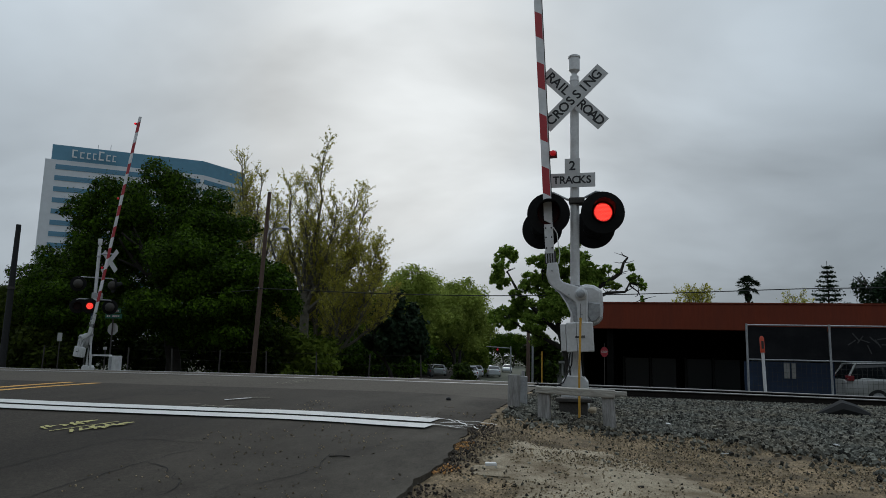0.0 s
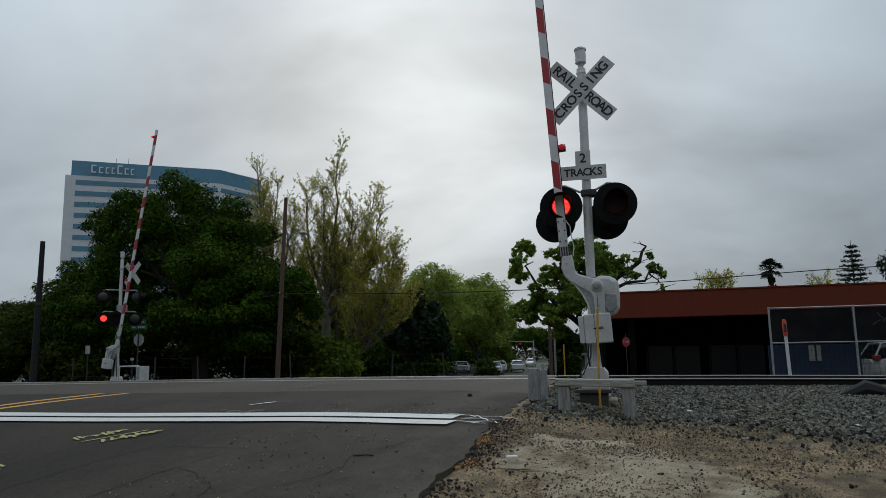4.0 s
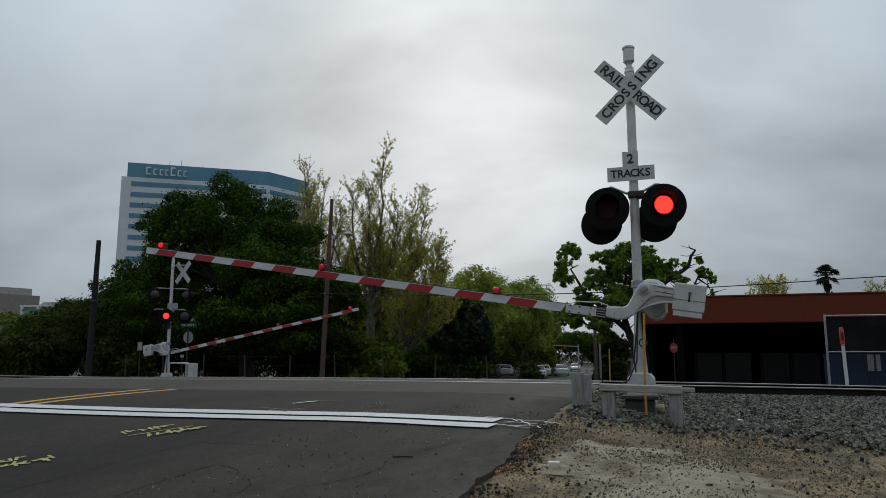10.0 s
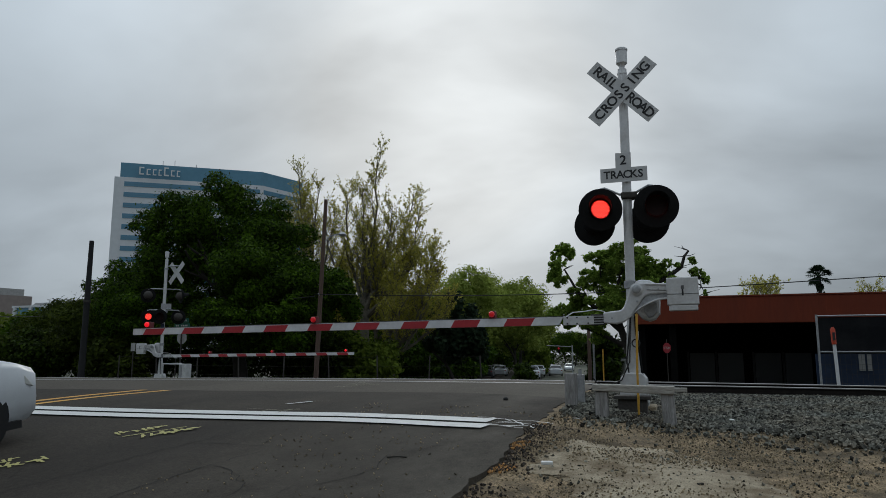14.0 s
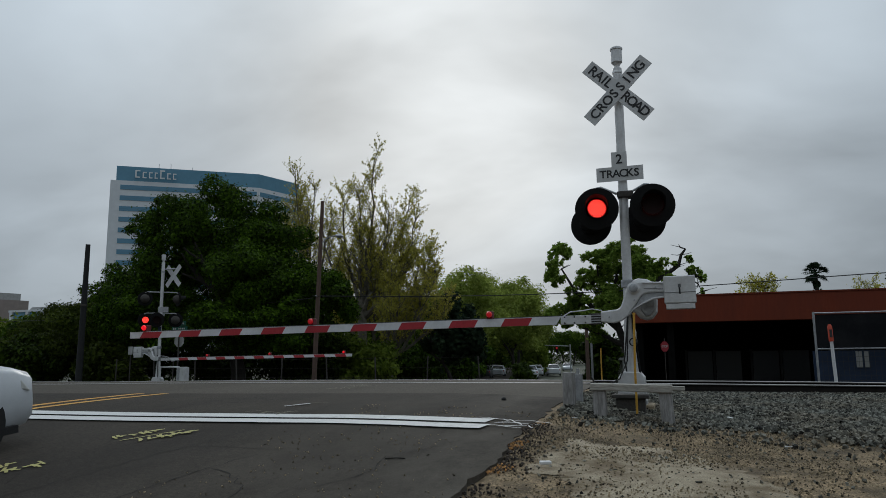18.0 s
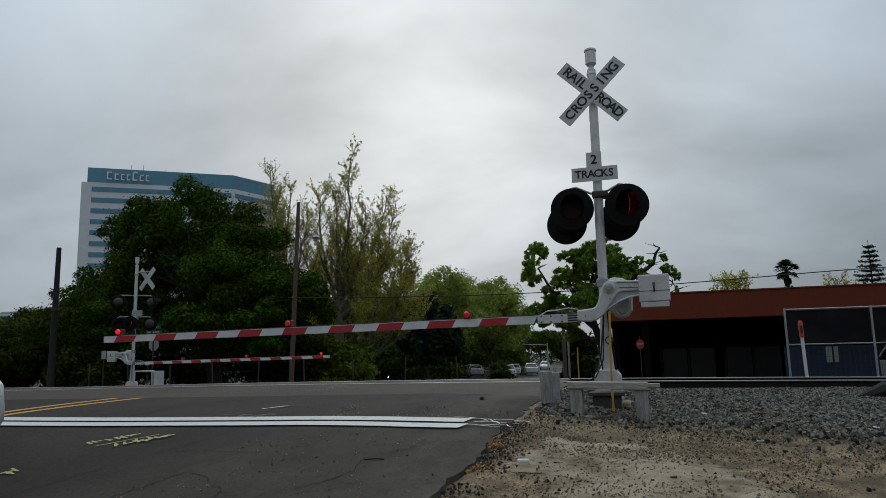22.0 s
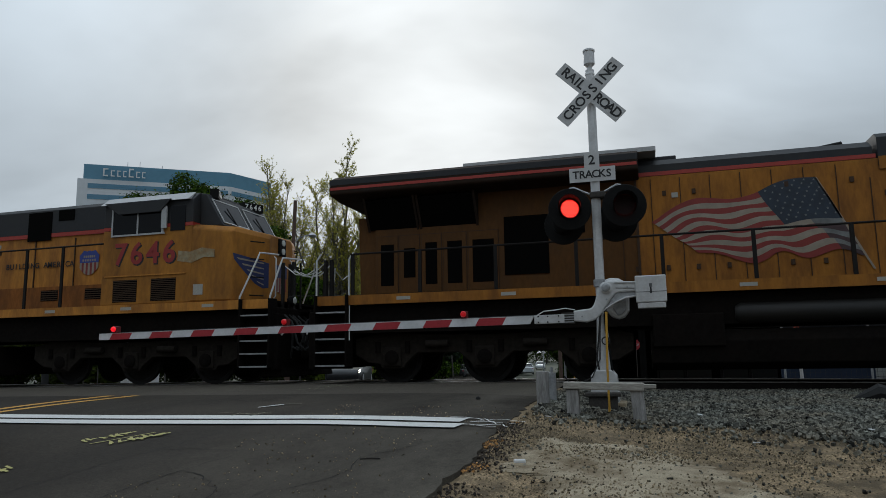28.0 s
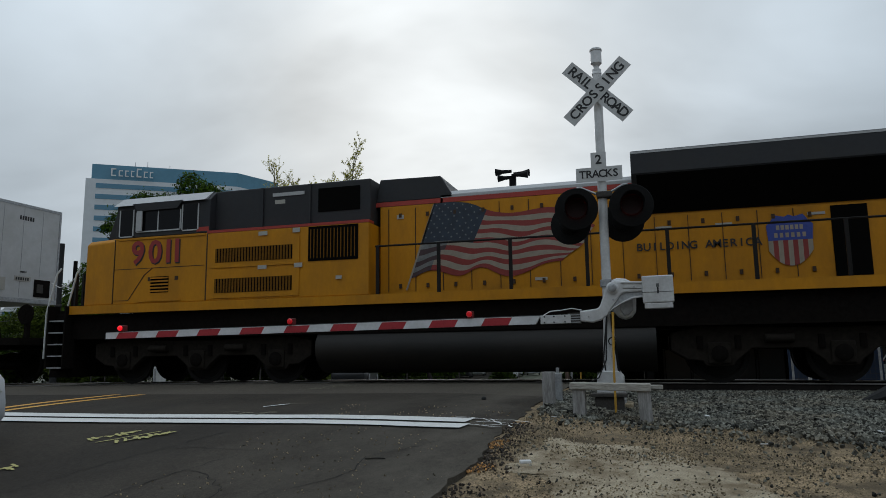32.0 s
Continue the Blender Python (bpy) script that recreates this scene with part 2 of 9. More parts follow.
M = dict(
    asphalt=asphalt_mat("asphalt", (0.0268, 0.0224, 0.0176), (0.076, 0.0625, 0.0470)),
    old_asphalt=asphalt_mat("old_asphalt", (0.068, 0.058, 0.046), (0.116, 0.100, 0.080)),
    concrete=mat("weathered_concrete", (0.345, 0.285, 0.195), 0.92, vary=0.45, grain=75, bump=0.6, dirt=(0.150, 0.106, 0.058), dirt_scale=2.6, dirt_amount=1.0, dirt_range=(0.43, 0.64)),
    dirt=mat("dirt", (0.270, 0.192, 0.108), 0.95, vary=0.95, grain=60, bump=1.0, dirt=(0.074, 0.052, 0.026), dirt_scale=2.3, dirt_amount=0.95, dirt_range=(0.40, 0.62)),
    # ground between the stones, coloured dark for the shade in deep gaps
    ballast_bed=mat("shaded_ballast_bed", (0.030, 0.026, 0.020), 0.95, vary=0.5, grain=30, bump=0.8),
    far_ground=mat("far_ground", (0.06, 0.065, 0.04), 0.95, vary=0.4, grain=3, bump=0.3),
    stone=mat("ballast_stone", (0.112, 0.112, 0.095), 0.9, vary=0.45, grain=40, bump=0.4, island=0.95, spec=0.3, dirt=(0.140, 0.102, 0.060), dirt_scale=1.1, dirt_amount=0.5),
    pebble=mat("pebble", (0.210, 0.162, 0.100), 0.9, vary=0.3, grain=60, bump=0.2, island=0.85),
    white_line=mat("road_paint", (0.62, 0.615, 0.59), 0.7, vary=0.08, grain=50, bump=0.2, dirt=(0.22, 0.21, 0.20), dirt_scale=7, dirt_amount=0.5, dirt_range=(0.55, 0.75)),
    yellow_line=mat("yellow_road_paint", (0.66, 0.33, 0.045), 0.7, vary=0.12, grain=50, bump=0.2, dirt=(0.12, 0.09, 0.05), dirt_scale=9, dirt_amount=0.45),
    spray_pale=mat("faded_spray", (0.155, 0.145, 0.095), 0.85, vary=0.3, grain=60, bump=0.0),
    spray=mat("spray_paint", (0.40, 0.36, 0.13), 0.8, vary=0.3, grain=60, bump=0.0),
    silver=mat("aluminium_paint", (0.58, 0.58, 0.58), 0.45, 0.25, vary=0.08, grain=25, bump=0.06, dirt=(0.32, 0.30, 0.28), dirt_scale=4, dirt_amount=0.5),
    galv=mat("galvanised_steel", (0.36, 0.37, 0.38), 0.5, 0.6, vary=0.25, grain=18, bump=0.1, dirt=(0.2, 0.19, 0.18), dirt_scale=5),
    sign_white=mat("sign_sheeting", (0.50, 0.50, 0.50), 0.55, vary=0.06, grain=20, bump=0.0, dirt=(0.33, 0.32, 0.30), dirt_scale=3, dirt_amount=0.5),
    letter=mat("black_lettering", (0.012, 0.012, 0.013), 0.6, vary=0.2, bump=0.0),
    black=mat("black_paint", (0.006, 0.006, 0.006), 0.75, vary=0.3, grain=20, bump=0.1, spec=0.15),
    lens_dark=mat("unlit_lens", (0.014, 0.002, 0.002), 0.5, spec=0.2, vary=0.3, grain=60, bump=0.2),
    arm_white=mat("reflective_white", (0.63, 0.63, 0.64), 0.45, vary=0.06, grain=20, bump=0.0, dirt=(0.34, 0.33, 0.31), dirt_scale=3, dirt_amount=0.4),
    arm_red=mat("reflective_red", (0.36, 0.022, 0.03), 0.45, vary=0.12, grain=30, bump=0.0),
    arm_lamp=mat("red_lamp", (0.5, 0.01, 0.015), 0.3, vary=0.1, bump=0.0, emit=((1.0, 0.01, 0.02), 0.12)),
    arm_tip_lamp=mat("lit_red_lamp", (0.5, 0.01, 0.015), 0.3, vary=0.1, bump=0.0, emit=((1.0, 0.01, 0.02), 0.7)),
    led=mat("red_led", (0.4, 0.01, 0.01), 0.4, vary=0.1, bump=0.0, emit=((1.0, 0.07, 0.05), 2.4)),
    white_wood=mat("weathered_white_wood", (0.37, 0.35, 0.31), 0.85, vary=0.35, grain=12, bump=0.6, stretch=(1, 8, 8), dirt=(0.17, 0.15, 0.13), dirt_scale=4, dirt_amount=0.8),
    post_wood=mat("grey_post", (0.30, 0.29, 0.28), 0.85, vary=0.3, grain=14, bump=0.6, stretch=(8, 8, 1), dirt=(0.13, 0.12, 0.11), dirt_scale=4, dirt_amount=0.8),
    yellow_pole=mat("yellow_plastic", (0.50, 0.27, 0.03), 0.5, vary=0.15, bump=0.1),
    # rail sides near black: the shadow on the web is put into the colour
    rail=mat("shaded_rail_steel", (0.014, 0.011, 0.0095), 0.8, 0.0, spec=0.2, vary=0.3, grain=12, bump=0.2),
    rail_top=mat("polished_rail", (0.30, 0.29, 0.28), 0.4, 0.9, vary=0.1, grain=8, bump=0.0, stretch=(0.2, 6, 6)),
    tie=mat("creosoted_tie", (0.045, 0.038, 0.032), 0.9, vary=0.4, grain=10, bump=0.6, stretch=(6, 1, 6)),
    bark=mat("bark", (0.026, 0.022, 0.018), 0.95, vary=0.45, grain=9, bump=1.0, stretch=(3, 3, 0.6)),
    pale_bark=mat("pale_bark", (0.13, 0.115, 0.09), 0.95, vary=0.5, grain=4, bump=0.6),
    pole_wood=mat("pole_wood", (0.095, 0.060, 0.045), 0.95, vary=0.35, grain=10, bump=0.6, stretch=(5, 5, 0.3)),
    black_pole=mat("dark_pole", (0.012, 0.012, 0.013), 0.9, vary=0.3, grain=10, bump=0.4),
    leaf_dark=leaf_mat("dark_leaf", (0.005, 0.012, 0.001), (0.067, 0.132, 0.005), 0.25),
    leaf_mid=leaf_mat("mid_leaf", (0.062, 0.094, 0.010), (0.175, 0.235, 0.030), 0.3),
    leaf_pale=leaf_mat("spring_leaf", (0.29, 0.28, 0.05), (0.52, 0.47, 0.10), 0.5),
    leaf_fresh=leaf_mat("fresh_leaf", (0.15, 0.20, 0.035), (0.34, 0.40, 0.085), 0.45),
    needle=leaf_mat("needle", (0.010, 0.022, 0.012), (0.028, 0.048, 0.022), 0.15),
    red_fascia=mat("rust_red_fascia", (0.145, 0.028, 0.012), 0.75, spec=0.2, vary=0.12, grain=4, bump=0.1, dirt=(0.10, 0.024, 0.014), dirt_scale=0.7, stretch=(3, 1, 0.4)),
    # near black: the shade of the deep recess is put into this colour
    shade_dark_wall=mat("shade_dark_wall", (0.006, 0.0058, 0.0056), 0.95, vary=0.3, grain=3, bump=0.2, spec=0.03),
    window=glass_mat("dark_window", (0.030, 0.032, 0.033), 0.35),
    mullion=mat("dark_frame", (0.02, 0.02, 0.02), 0.6, vary=0.2, bump=0.0),
    tower_white=mat("tower_panel", (0.56, 0.575, 0.59), 0.7, vary=0.05, grain=0.6, bump=0.0),
    tower_glass=glass_mat("tower_glass", (0.085, 0.21, 0.30), 0.15),
    tower_blue=mat("tower_blue", (0.085, 0.22, 0.31), 0.25, vary=0.08, grain=0.3, bump=0.0),
    brown_wall=mat("brown_panel", (0.25, 0.205, 0.185), 0.8, vary=0.1, grain=1, bump=0.0),
    mesh_screen=mat("privacy_mesh", (0.0085, 0.009, 0.0105), 0.9, vary=0.3, grain=30, bump=0.2, spec=0.1, dirt=(0.027, 0.027, 0.028), dirt_scale=1.2),
    blue_panel=mat("blue_panel", (0.007, 0.021, 0.054), 0.7, vary=0.2, grain=3, bump=0.1),
    sign_green=mat("green_sign", (0.01, 0.12, 0.08), 0.5, vary=0.1, bump=0.0),
    sign_red=mat("red_sign", (0.25, 0.012, 0.02), 0.5, vary=0.1, bump=0.0),
    marker_red=mat("marker_orange", (0.45, 0.045, 0.012), 0.5, vary=0.1, bump=0.0),
    pvc=mat("white_pvc", (0.62, 0.62, 0.62), 0.5, vary=0.08, bump=0.0),
    wire=mat("wire", (0.01, 0.01, 0.01), 0.6, vary=0.1, bump=0.0),
    galv_dark=mat("dull_steel", (0.055, 0.05, 0.045), 0.8, vary=0.3, bump=0.1, spec=0.2),
    rubber=mat("rubber", (0.012, 0.012, 0.012), 0.8, vary=0.2, bump=0.1),
)


# ---- mesh building ----
class G:
    """Collects corners and faces of one mesh."""

    def __init__(self):
        self.v, self.f = [], []

    def add(self, vs, fs):
        n = len(self.v)
        self.v += [tuple(p) for p in vs]
        self.f += [tuple(i + n for i in q) for q in fs]
        return self

    def box(self, x0, x1, y0, y1, z0, z1, m=None, chamfer=0.0):
        if chamfer:
            c = chamfer
            return self.prism([(x0 + c, z0), (x1 - c, z0), (x1, z0 + c), (x1, z1 - c), (x1 - c, z1), (x0 + c, z1), (x0, z1 - c), (x0, z0 + c)], "y", y0, y1, m)
        vs = [Vector(p) for p in ((x0, y0, z0), (x1, y0, z0), (x1, y1, z0), (x0, y1, z0), (x0, y0, z1), (x1, y0, z1), (x1, y1, z1), (x0, y1, z1))]
        if m:
            vs = [m @ p for p in vs]
        return self.add(vs, [(0, 3, 2, 1), (4, 5, 6, 7), (0, 1, 5, 4), (1, 2, 6, 5), (2, 3, 7, 6), (3, 0, 4, 7)])

    def prism(self, poly, axis, a, b, m=None):
        """A flat outline pulled along an axis; the outline's two numbers are the other two axes in order."""
        def at(p, h):
            return Vector({"x": (h, p[0], p[1]), "y": (p[0], h, p[1]), "z": (p[0], p[1], h)}[axis])
        n = len(poly)
        vs = [at(p, a) for p in poly] + [at(p, b) for p in poly]
        if m:
            vs = [m @ p for p in vs]
        area = sum(p[0] * q[1] - q[0] * p[1] for p, q in zip(poly, poly[1:] + poly[:1]))
        ccw = (area > 0) == (axis != "y")
        low = tuple(range(n))
        fs = [low[::-1] if ccw else low, tuple(i + n for i in (low if ccw else low[::-1]))]
        for i in range(n):
            j = (i + 1) % n
            fs.append((i, j, j + n, i + n) if ccw else (j, i, i + n, j + n))
        return self.add(vs, fs)

    def tube(self, points, radii, n=10, caps=True):
        """A round bar along points."""
        pts = [Vector(p) for p in points]
        if isinstance(radii, (int, float)):
            radii = [radii] * len(pts)
        base = len(self.v)
        side = None
        for i, p in enumerate(pts):
            d = (pts[min(i + 1, len(pts) - 1)] - pts[max(i - 1, 0)]).normalized()
            if side is None:
                side = d.orthogonal().normalized()
            side = (side - d * side.dot(d)).normalized()
            up = d.cross(side)
            for k in range(n):
                a = 2 * math.pi * k / n
                self.v.append(tuple(p + (side * math.cos(a) + up * math.sin(a)) * radii[i]))
        for i in range(len(pts) - 1):
            for k in range(n):
                a, b = base + i * n + k, base + i * n + (k + 1) % n
                self.f.append((a, b, b + n, a + n))
        if caps:
            self.f.append(tuple(base + k for k in range(n))[::-1])
            self.f.append(tuple(base + (len(pts) - 1) * n + k for k in range(n)))
        return self

    def lathe(self, profile, m=None, n=24):
        """A profile of (radius, height) turned about z."""
        base = len(self.v)
        for r, h in profile:
            for k in range(n):
                a = 2 * math.pi * k / n
                p = Vector((r * math.cos(a), r * math.sin(a), h))
                self.v.append(tuple(m @ p if m else p))
        for i in range(len(profile) - 1):
            for k in range(n):
                a, b = base + i * n + k, base + i * n + (k + 1) % n
                self.f.append((a, b, b + n, a + n))
        self.f.append(tuple(base + k for k in range(n))[::-1])
        self.f.append(tuple(base + (len(profile) - 1) * n + k for k in range(n)))
        return self

    def mesh(self, name, material, smooth=False):
        me = bpy.data.meshes.new(name)
        me.from_pydata(self.v, [], self.f)
        if material:
            me.materials.append(material)
        if smooth:
            me.shade_smooth()
            me.set_sharp_from_angle(angle=radians(40))
        me.update()
        return me


def part(name, g, material, parent=None, label="", smooth=False, bevel=0.0, at=None):
    ob = new(name, g if isinstance(g, bpy.types.Mesh) else g.mesh(name, material, smooth))
    if parent:
        ob.parent = parent
    if at:
        ob.matrix_basis = at
    if bevel:
        b = ob.modifiers.new("edge", "BEVEL")
        b.width, b.segments, b.limit_method, b.angle_limit = bevel, 2, "ANGLE", radians(35)
    if label:
        tagged(ob, label)
    return ob


def thing(name, label, category, at=None, group="", kind=""):
    ob = new(name)
    ob.empty_display_size = 0.1
    if at:
        ob.matrix_basis = at
    return tagged(ob, label, category, group, kind)


def solid(name, g, material, label, category, group="", kind="", smooth=False, bevel=0.0, at=None):
    return tagged(part(name, g, material, None, "", smooth, bevel, at), label, category, group, kind)


def text_mesh(words, size, material, depth=0.002, spacing=1.0, bold=0.020):
    cu = bpy.data.curves.new("lettering", "FONT")
    cu.body, cu.size, cu.extrude, cu.align_x, cu.align_y, cu.space_character = words, size, depth, "CENTER", "CENTER", spacing
    cu.offset = bold * size
    cu.resolution_u = 3
    tmp = bpy.data.objects.new("lettering", cu)
    me = bpy.data.meshes.new_from_object(tmp)
    bpy.data.objects.remove(tmp)
    bpy.data.curves.remove(cu)
    me.materials.clear()
    me.materials.append(material)
    return me


def curve(keys, u):
    return float(np.interp(u, [k[0] for k in keys], [k[1] for k in keys]))


ROAD_Z = [(-12, -0.3), (-3, -0.15), (0, 0.0), (3, 0.25), (6, 0.58), (7.35, 0.72), (9, 0.82), (11, 0.88), (13, 0.925), (16.4, 0.93), (17.6, 0.84), (18.4, 0.75), (20.5, 0.735),
          (23, 0.58), (26, 0.30), (34, 0.05), (46, -0.38), (60, -0.95), (120, -1.6), (400, -1.6)]
SIDE_Z = [(-12, -0.3), (-3, -0.17), (0, -0.02), (3, 0.22), (6, 0.53), (7.5, 0.62), (9, 0.65), (11, 0.70), (12.6, 0.73), (17.0, 0.73), (18.1, 0.56), (20.8, 0.56), (22.5, 0.35), (24.5, 0.10), (26, 0.05), (34, 0.0), (60, -1.2), (120, -1.6), (400, -1.6)]


def road_z(y):
    return curve(ROAD_Z, y)


def crown(x, y):
    """How far the road and the rails fall away on both sides of the crown of the crossing."""
    w = curve([(8, 0), (12, 1), (24, 1), (34, 0)], y)
    return -0.0006 * min((x + 4.0) ** 2, 130.0) * w


def road_h(x, y):
    return road_z(y) + crown(x, y)


def side_z(y):
    return curve(SIDE_Z, y)


def ground_h(x, y):
    """The bare ground: it meets the road's edge and falls to the shoulder."""
    k = min(1.0, max(0.0, (x + (1.7 if y < 6.3 else curve([(8.2, 1.36), (9.2, 1.55)], y))) / curve([(7.4, 1.6), (8.6, 1.15)], y)))
    h = (road_h(x, y) - curve([(6.3, 0.035), (7.2, 0.007)], y)) * (1 - k) + side_z(y) * k
    if x > -1.6 and -4 < y < 12:
        h += 0.035 * noise.noise((x * 0.9, y * 0.9, 0.3)) * min(1.0, (x + 1.6) * 2)
    return h


def lean(y):
    """How far the road runs to the side of a line square to the rails."""
    return -0.19 * max(0.0, y - 13)


# ---- the ground, the road and the tracks ----
M["crack"] = mat("tar_crack", (0.012, 0.012, 0.012), 0.9, vary=0.3, bump=0.0, spec=0.2)
RIGHT, LEFT = -1.6, -17.2


def smooth_rows(keys, ys):
    """Heights along ys, with the corners of the profile rounded."""
    return [sum(curve(keys, y + d) for d in (-0.6, -0.3, 0.0, 0.3, 0.6)) / 5 for y in ys]


def build_ground():
    ys = [-60, -30, -12] + [i * 0.5 for i in range(-16, 60)] + [32, 36, 42, 50, 60, 80, 120, 200, 400, 900, 2500]
    xs = [-2500, -800, -300, -120, -60, -40, -30, -24, -20, -18] + [-17.2 + i for i in range(0, 15)] + [-1.85, -1.75, -1.65, -1.5] + [-1.3 + 0.25 * i for i in range(0, 30)] + [6.5 + 0.5 * i for i in range(0, 22)] + [20, 26, 35, 50, 80, 150, 400, 1000, 2500]
    zs = smooth_rows(SIDE_Z, ys)
    g = G()
    for y, z in zip(ys, zs):
        for x in xs:
            h = z - 0.06 if x < RIGHT - 0.2 else (ground_h(x, y) if y < 13 else z)
            if LEFT + lean(y) - 0.5 < x < RIGHT + lean(y) + (-0.2 if 6.9 < y < 12.5 else 0.1):
                h = min(h, road_h(x, y) - 0.06)
            g.v.append((x, y, h))
    n = len(xs)
    for j in range(len(ys) - 1):
        for i in range(n - 1):
            a = j * n + i
            g.f.append((a, a + 1, a + n + 1, a + n))
    ob = solid("ground", g, M["dirt"], "bare brown dirt and gravel shoulder beside the road", "ground", kind="structure", smooth=True)
    me = ob.data
    me.materials.append(M["far_ground"])
    me.materials.append(M["ballast_bed"])
    for p in me.polygons:
        if p.center.y > 23 or p.center.x < -20:
            p.material_index = 1
        elif p.center.x > -1.2 and p.center.y > max(5.9, 9.35 - 0.62 * max(0.0, p.center.x - 0.1)):
            p.material_index = 2


def strip(g, x0, x1, y0, y1, dz, step=0.25, xn=1, thick=0.0):
    """A strip of road surface that follows the hump; x0 and x1 may be functions of y."""
    fx0 = x0 if callable(x0) else (lambda y: x0)
    fx1 = x1 if callable(x1) else (lambda y: x1)
    ny = max(2, int((y1 - y0) / step) + 1)
    ys = [y0 + (y1 - y0) * i / (ny - 1) for i in range(ny)]
    zs = smooth_rows(ROAD_Z, ys)
    base = len(g.v)
    for y, z in zip(ys, zs):
        for k in range(xn + 1):
            x = fx0(y) + (fx1(y) - fx0(y)) * k / xn
            g.v.append((x, y, z + dz + crown(x, y)))
    m = xn + 1
    for j in range(ny - 1):
        for k in range(xn):
            a = base + j * m + k
            g.f.append((a, a + 1, a + m + 1, a + m))
    if thick:
        low = len(g.v)
        for y, z in zip(ys, zs):
            g.v.append((fx1(y), y, z + dz - thick))
        for j in range(ny - 1):
            g.f.append((base + j * m + xn, low + j, low + j + 1, base + (j + 1) * m + xn))
    return g


def seam_y(x):
    """Where the dark new asphalt ends against the older surface."""
    return curve([(-17.5, 10.45), (-9.4, 10.72), (-7.1, 10.82), (-5.1, 11.0), (-3.4, 11.18), (-2.6, 11.0), (-1.5, 10.55)], x) + 0.04 * noise.noise((x * 1.7, 2.0, 5.0))


def seam_patch(low, high, dz):
    """Road surface between two lines across the road."""
    g = G()
    nx, ny = 48, 14
    for i in range(nx + 1):
        for j in range(ny + 1):
            x = LEFT + (RIGHT + 0.06 - LEFT) * i / nx
            y = low(x) + (high(x) - low(x)) * j / ny
            g.v.append((x, y, sum(road_z(y + d) for d in (-0.6, -0.3, 0.0, 0.3, 0.6)) / 5 + crown(x, y) + dz))
    m = ny + 1
    g.f = [(i * m + j, (i + 1) * m + j, (i + 1) * m + j + 1, i * m + j + 1) for i in range(nx) for j in range(ny)]
    return g


def ragged(y):
    return RIGHT + 0.05 * min(1.0, max(0.0, (y - 6) / 2)) + (0.16 if y < 6.5 else 0.08) * noise.noise((y * 1.3, 4.2, 0)) + 0.07 * noise.noise((y * 5.1, 1.2, 0)) + 0.03 * noise.noise((y * 17, 3, 0)) - 0.12 * max(0, (y - 9) / 4) * (y < 13.2)


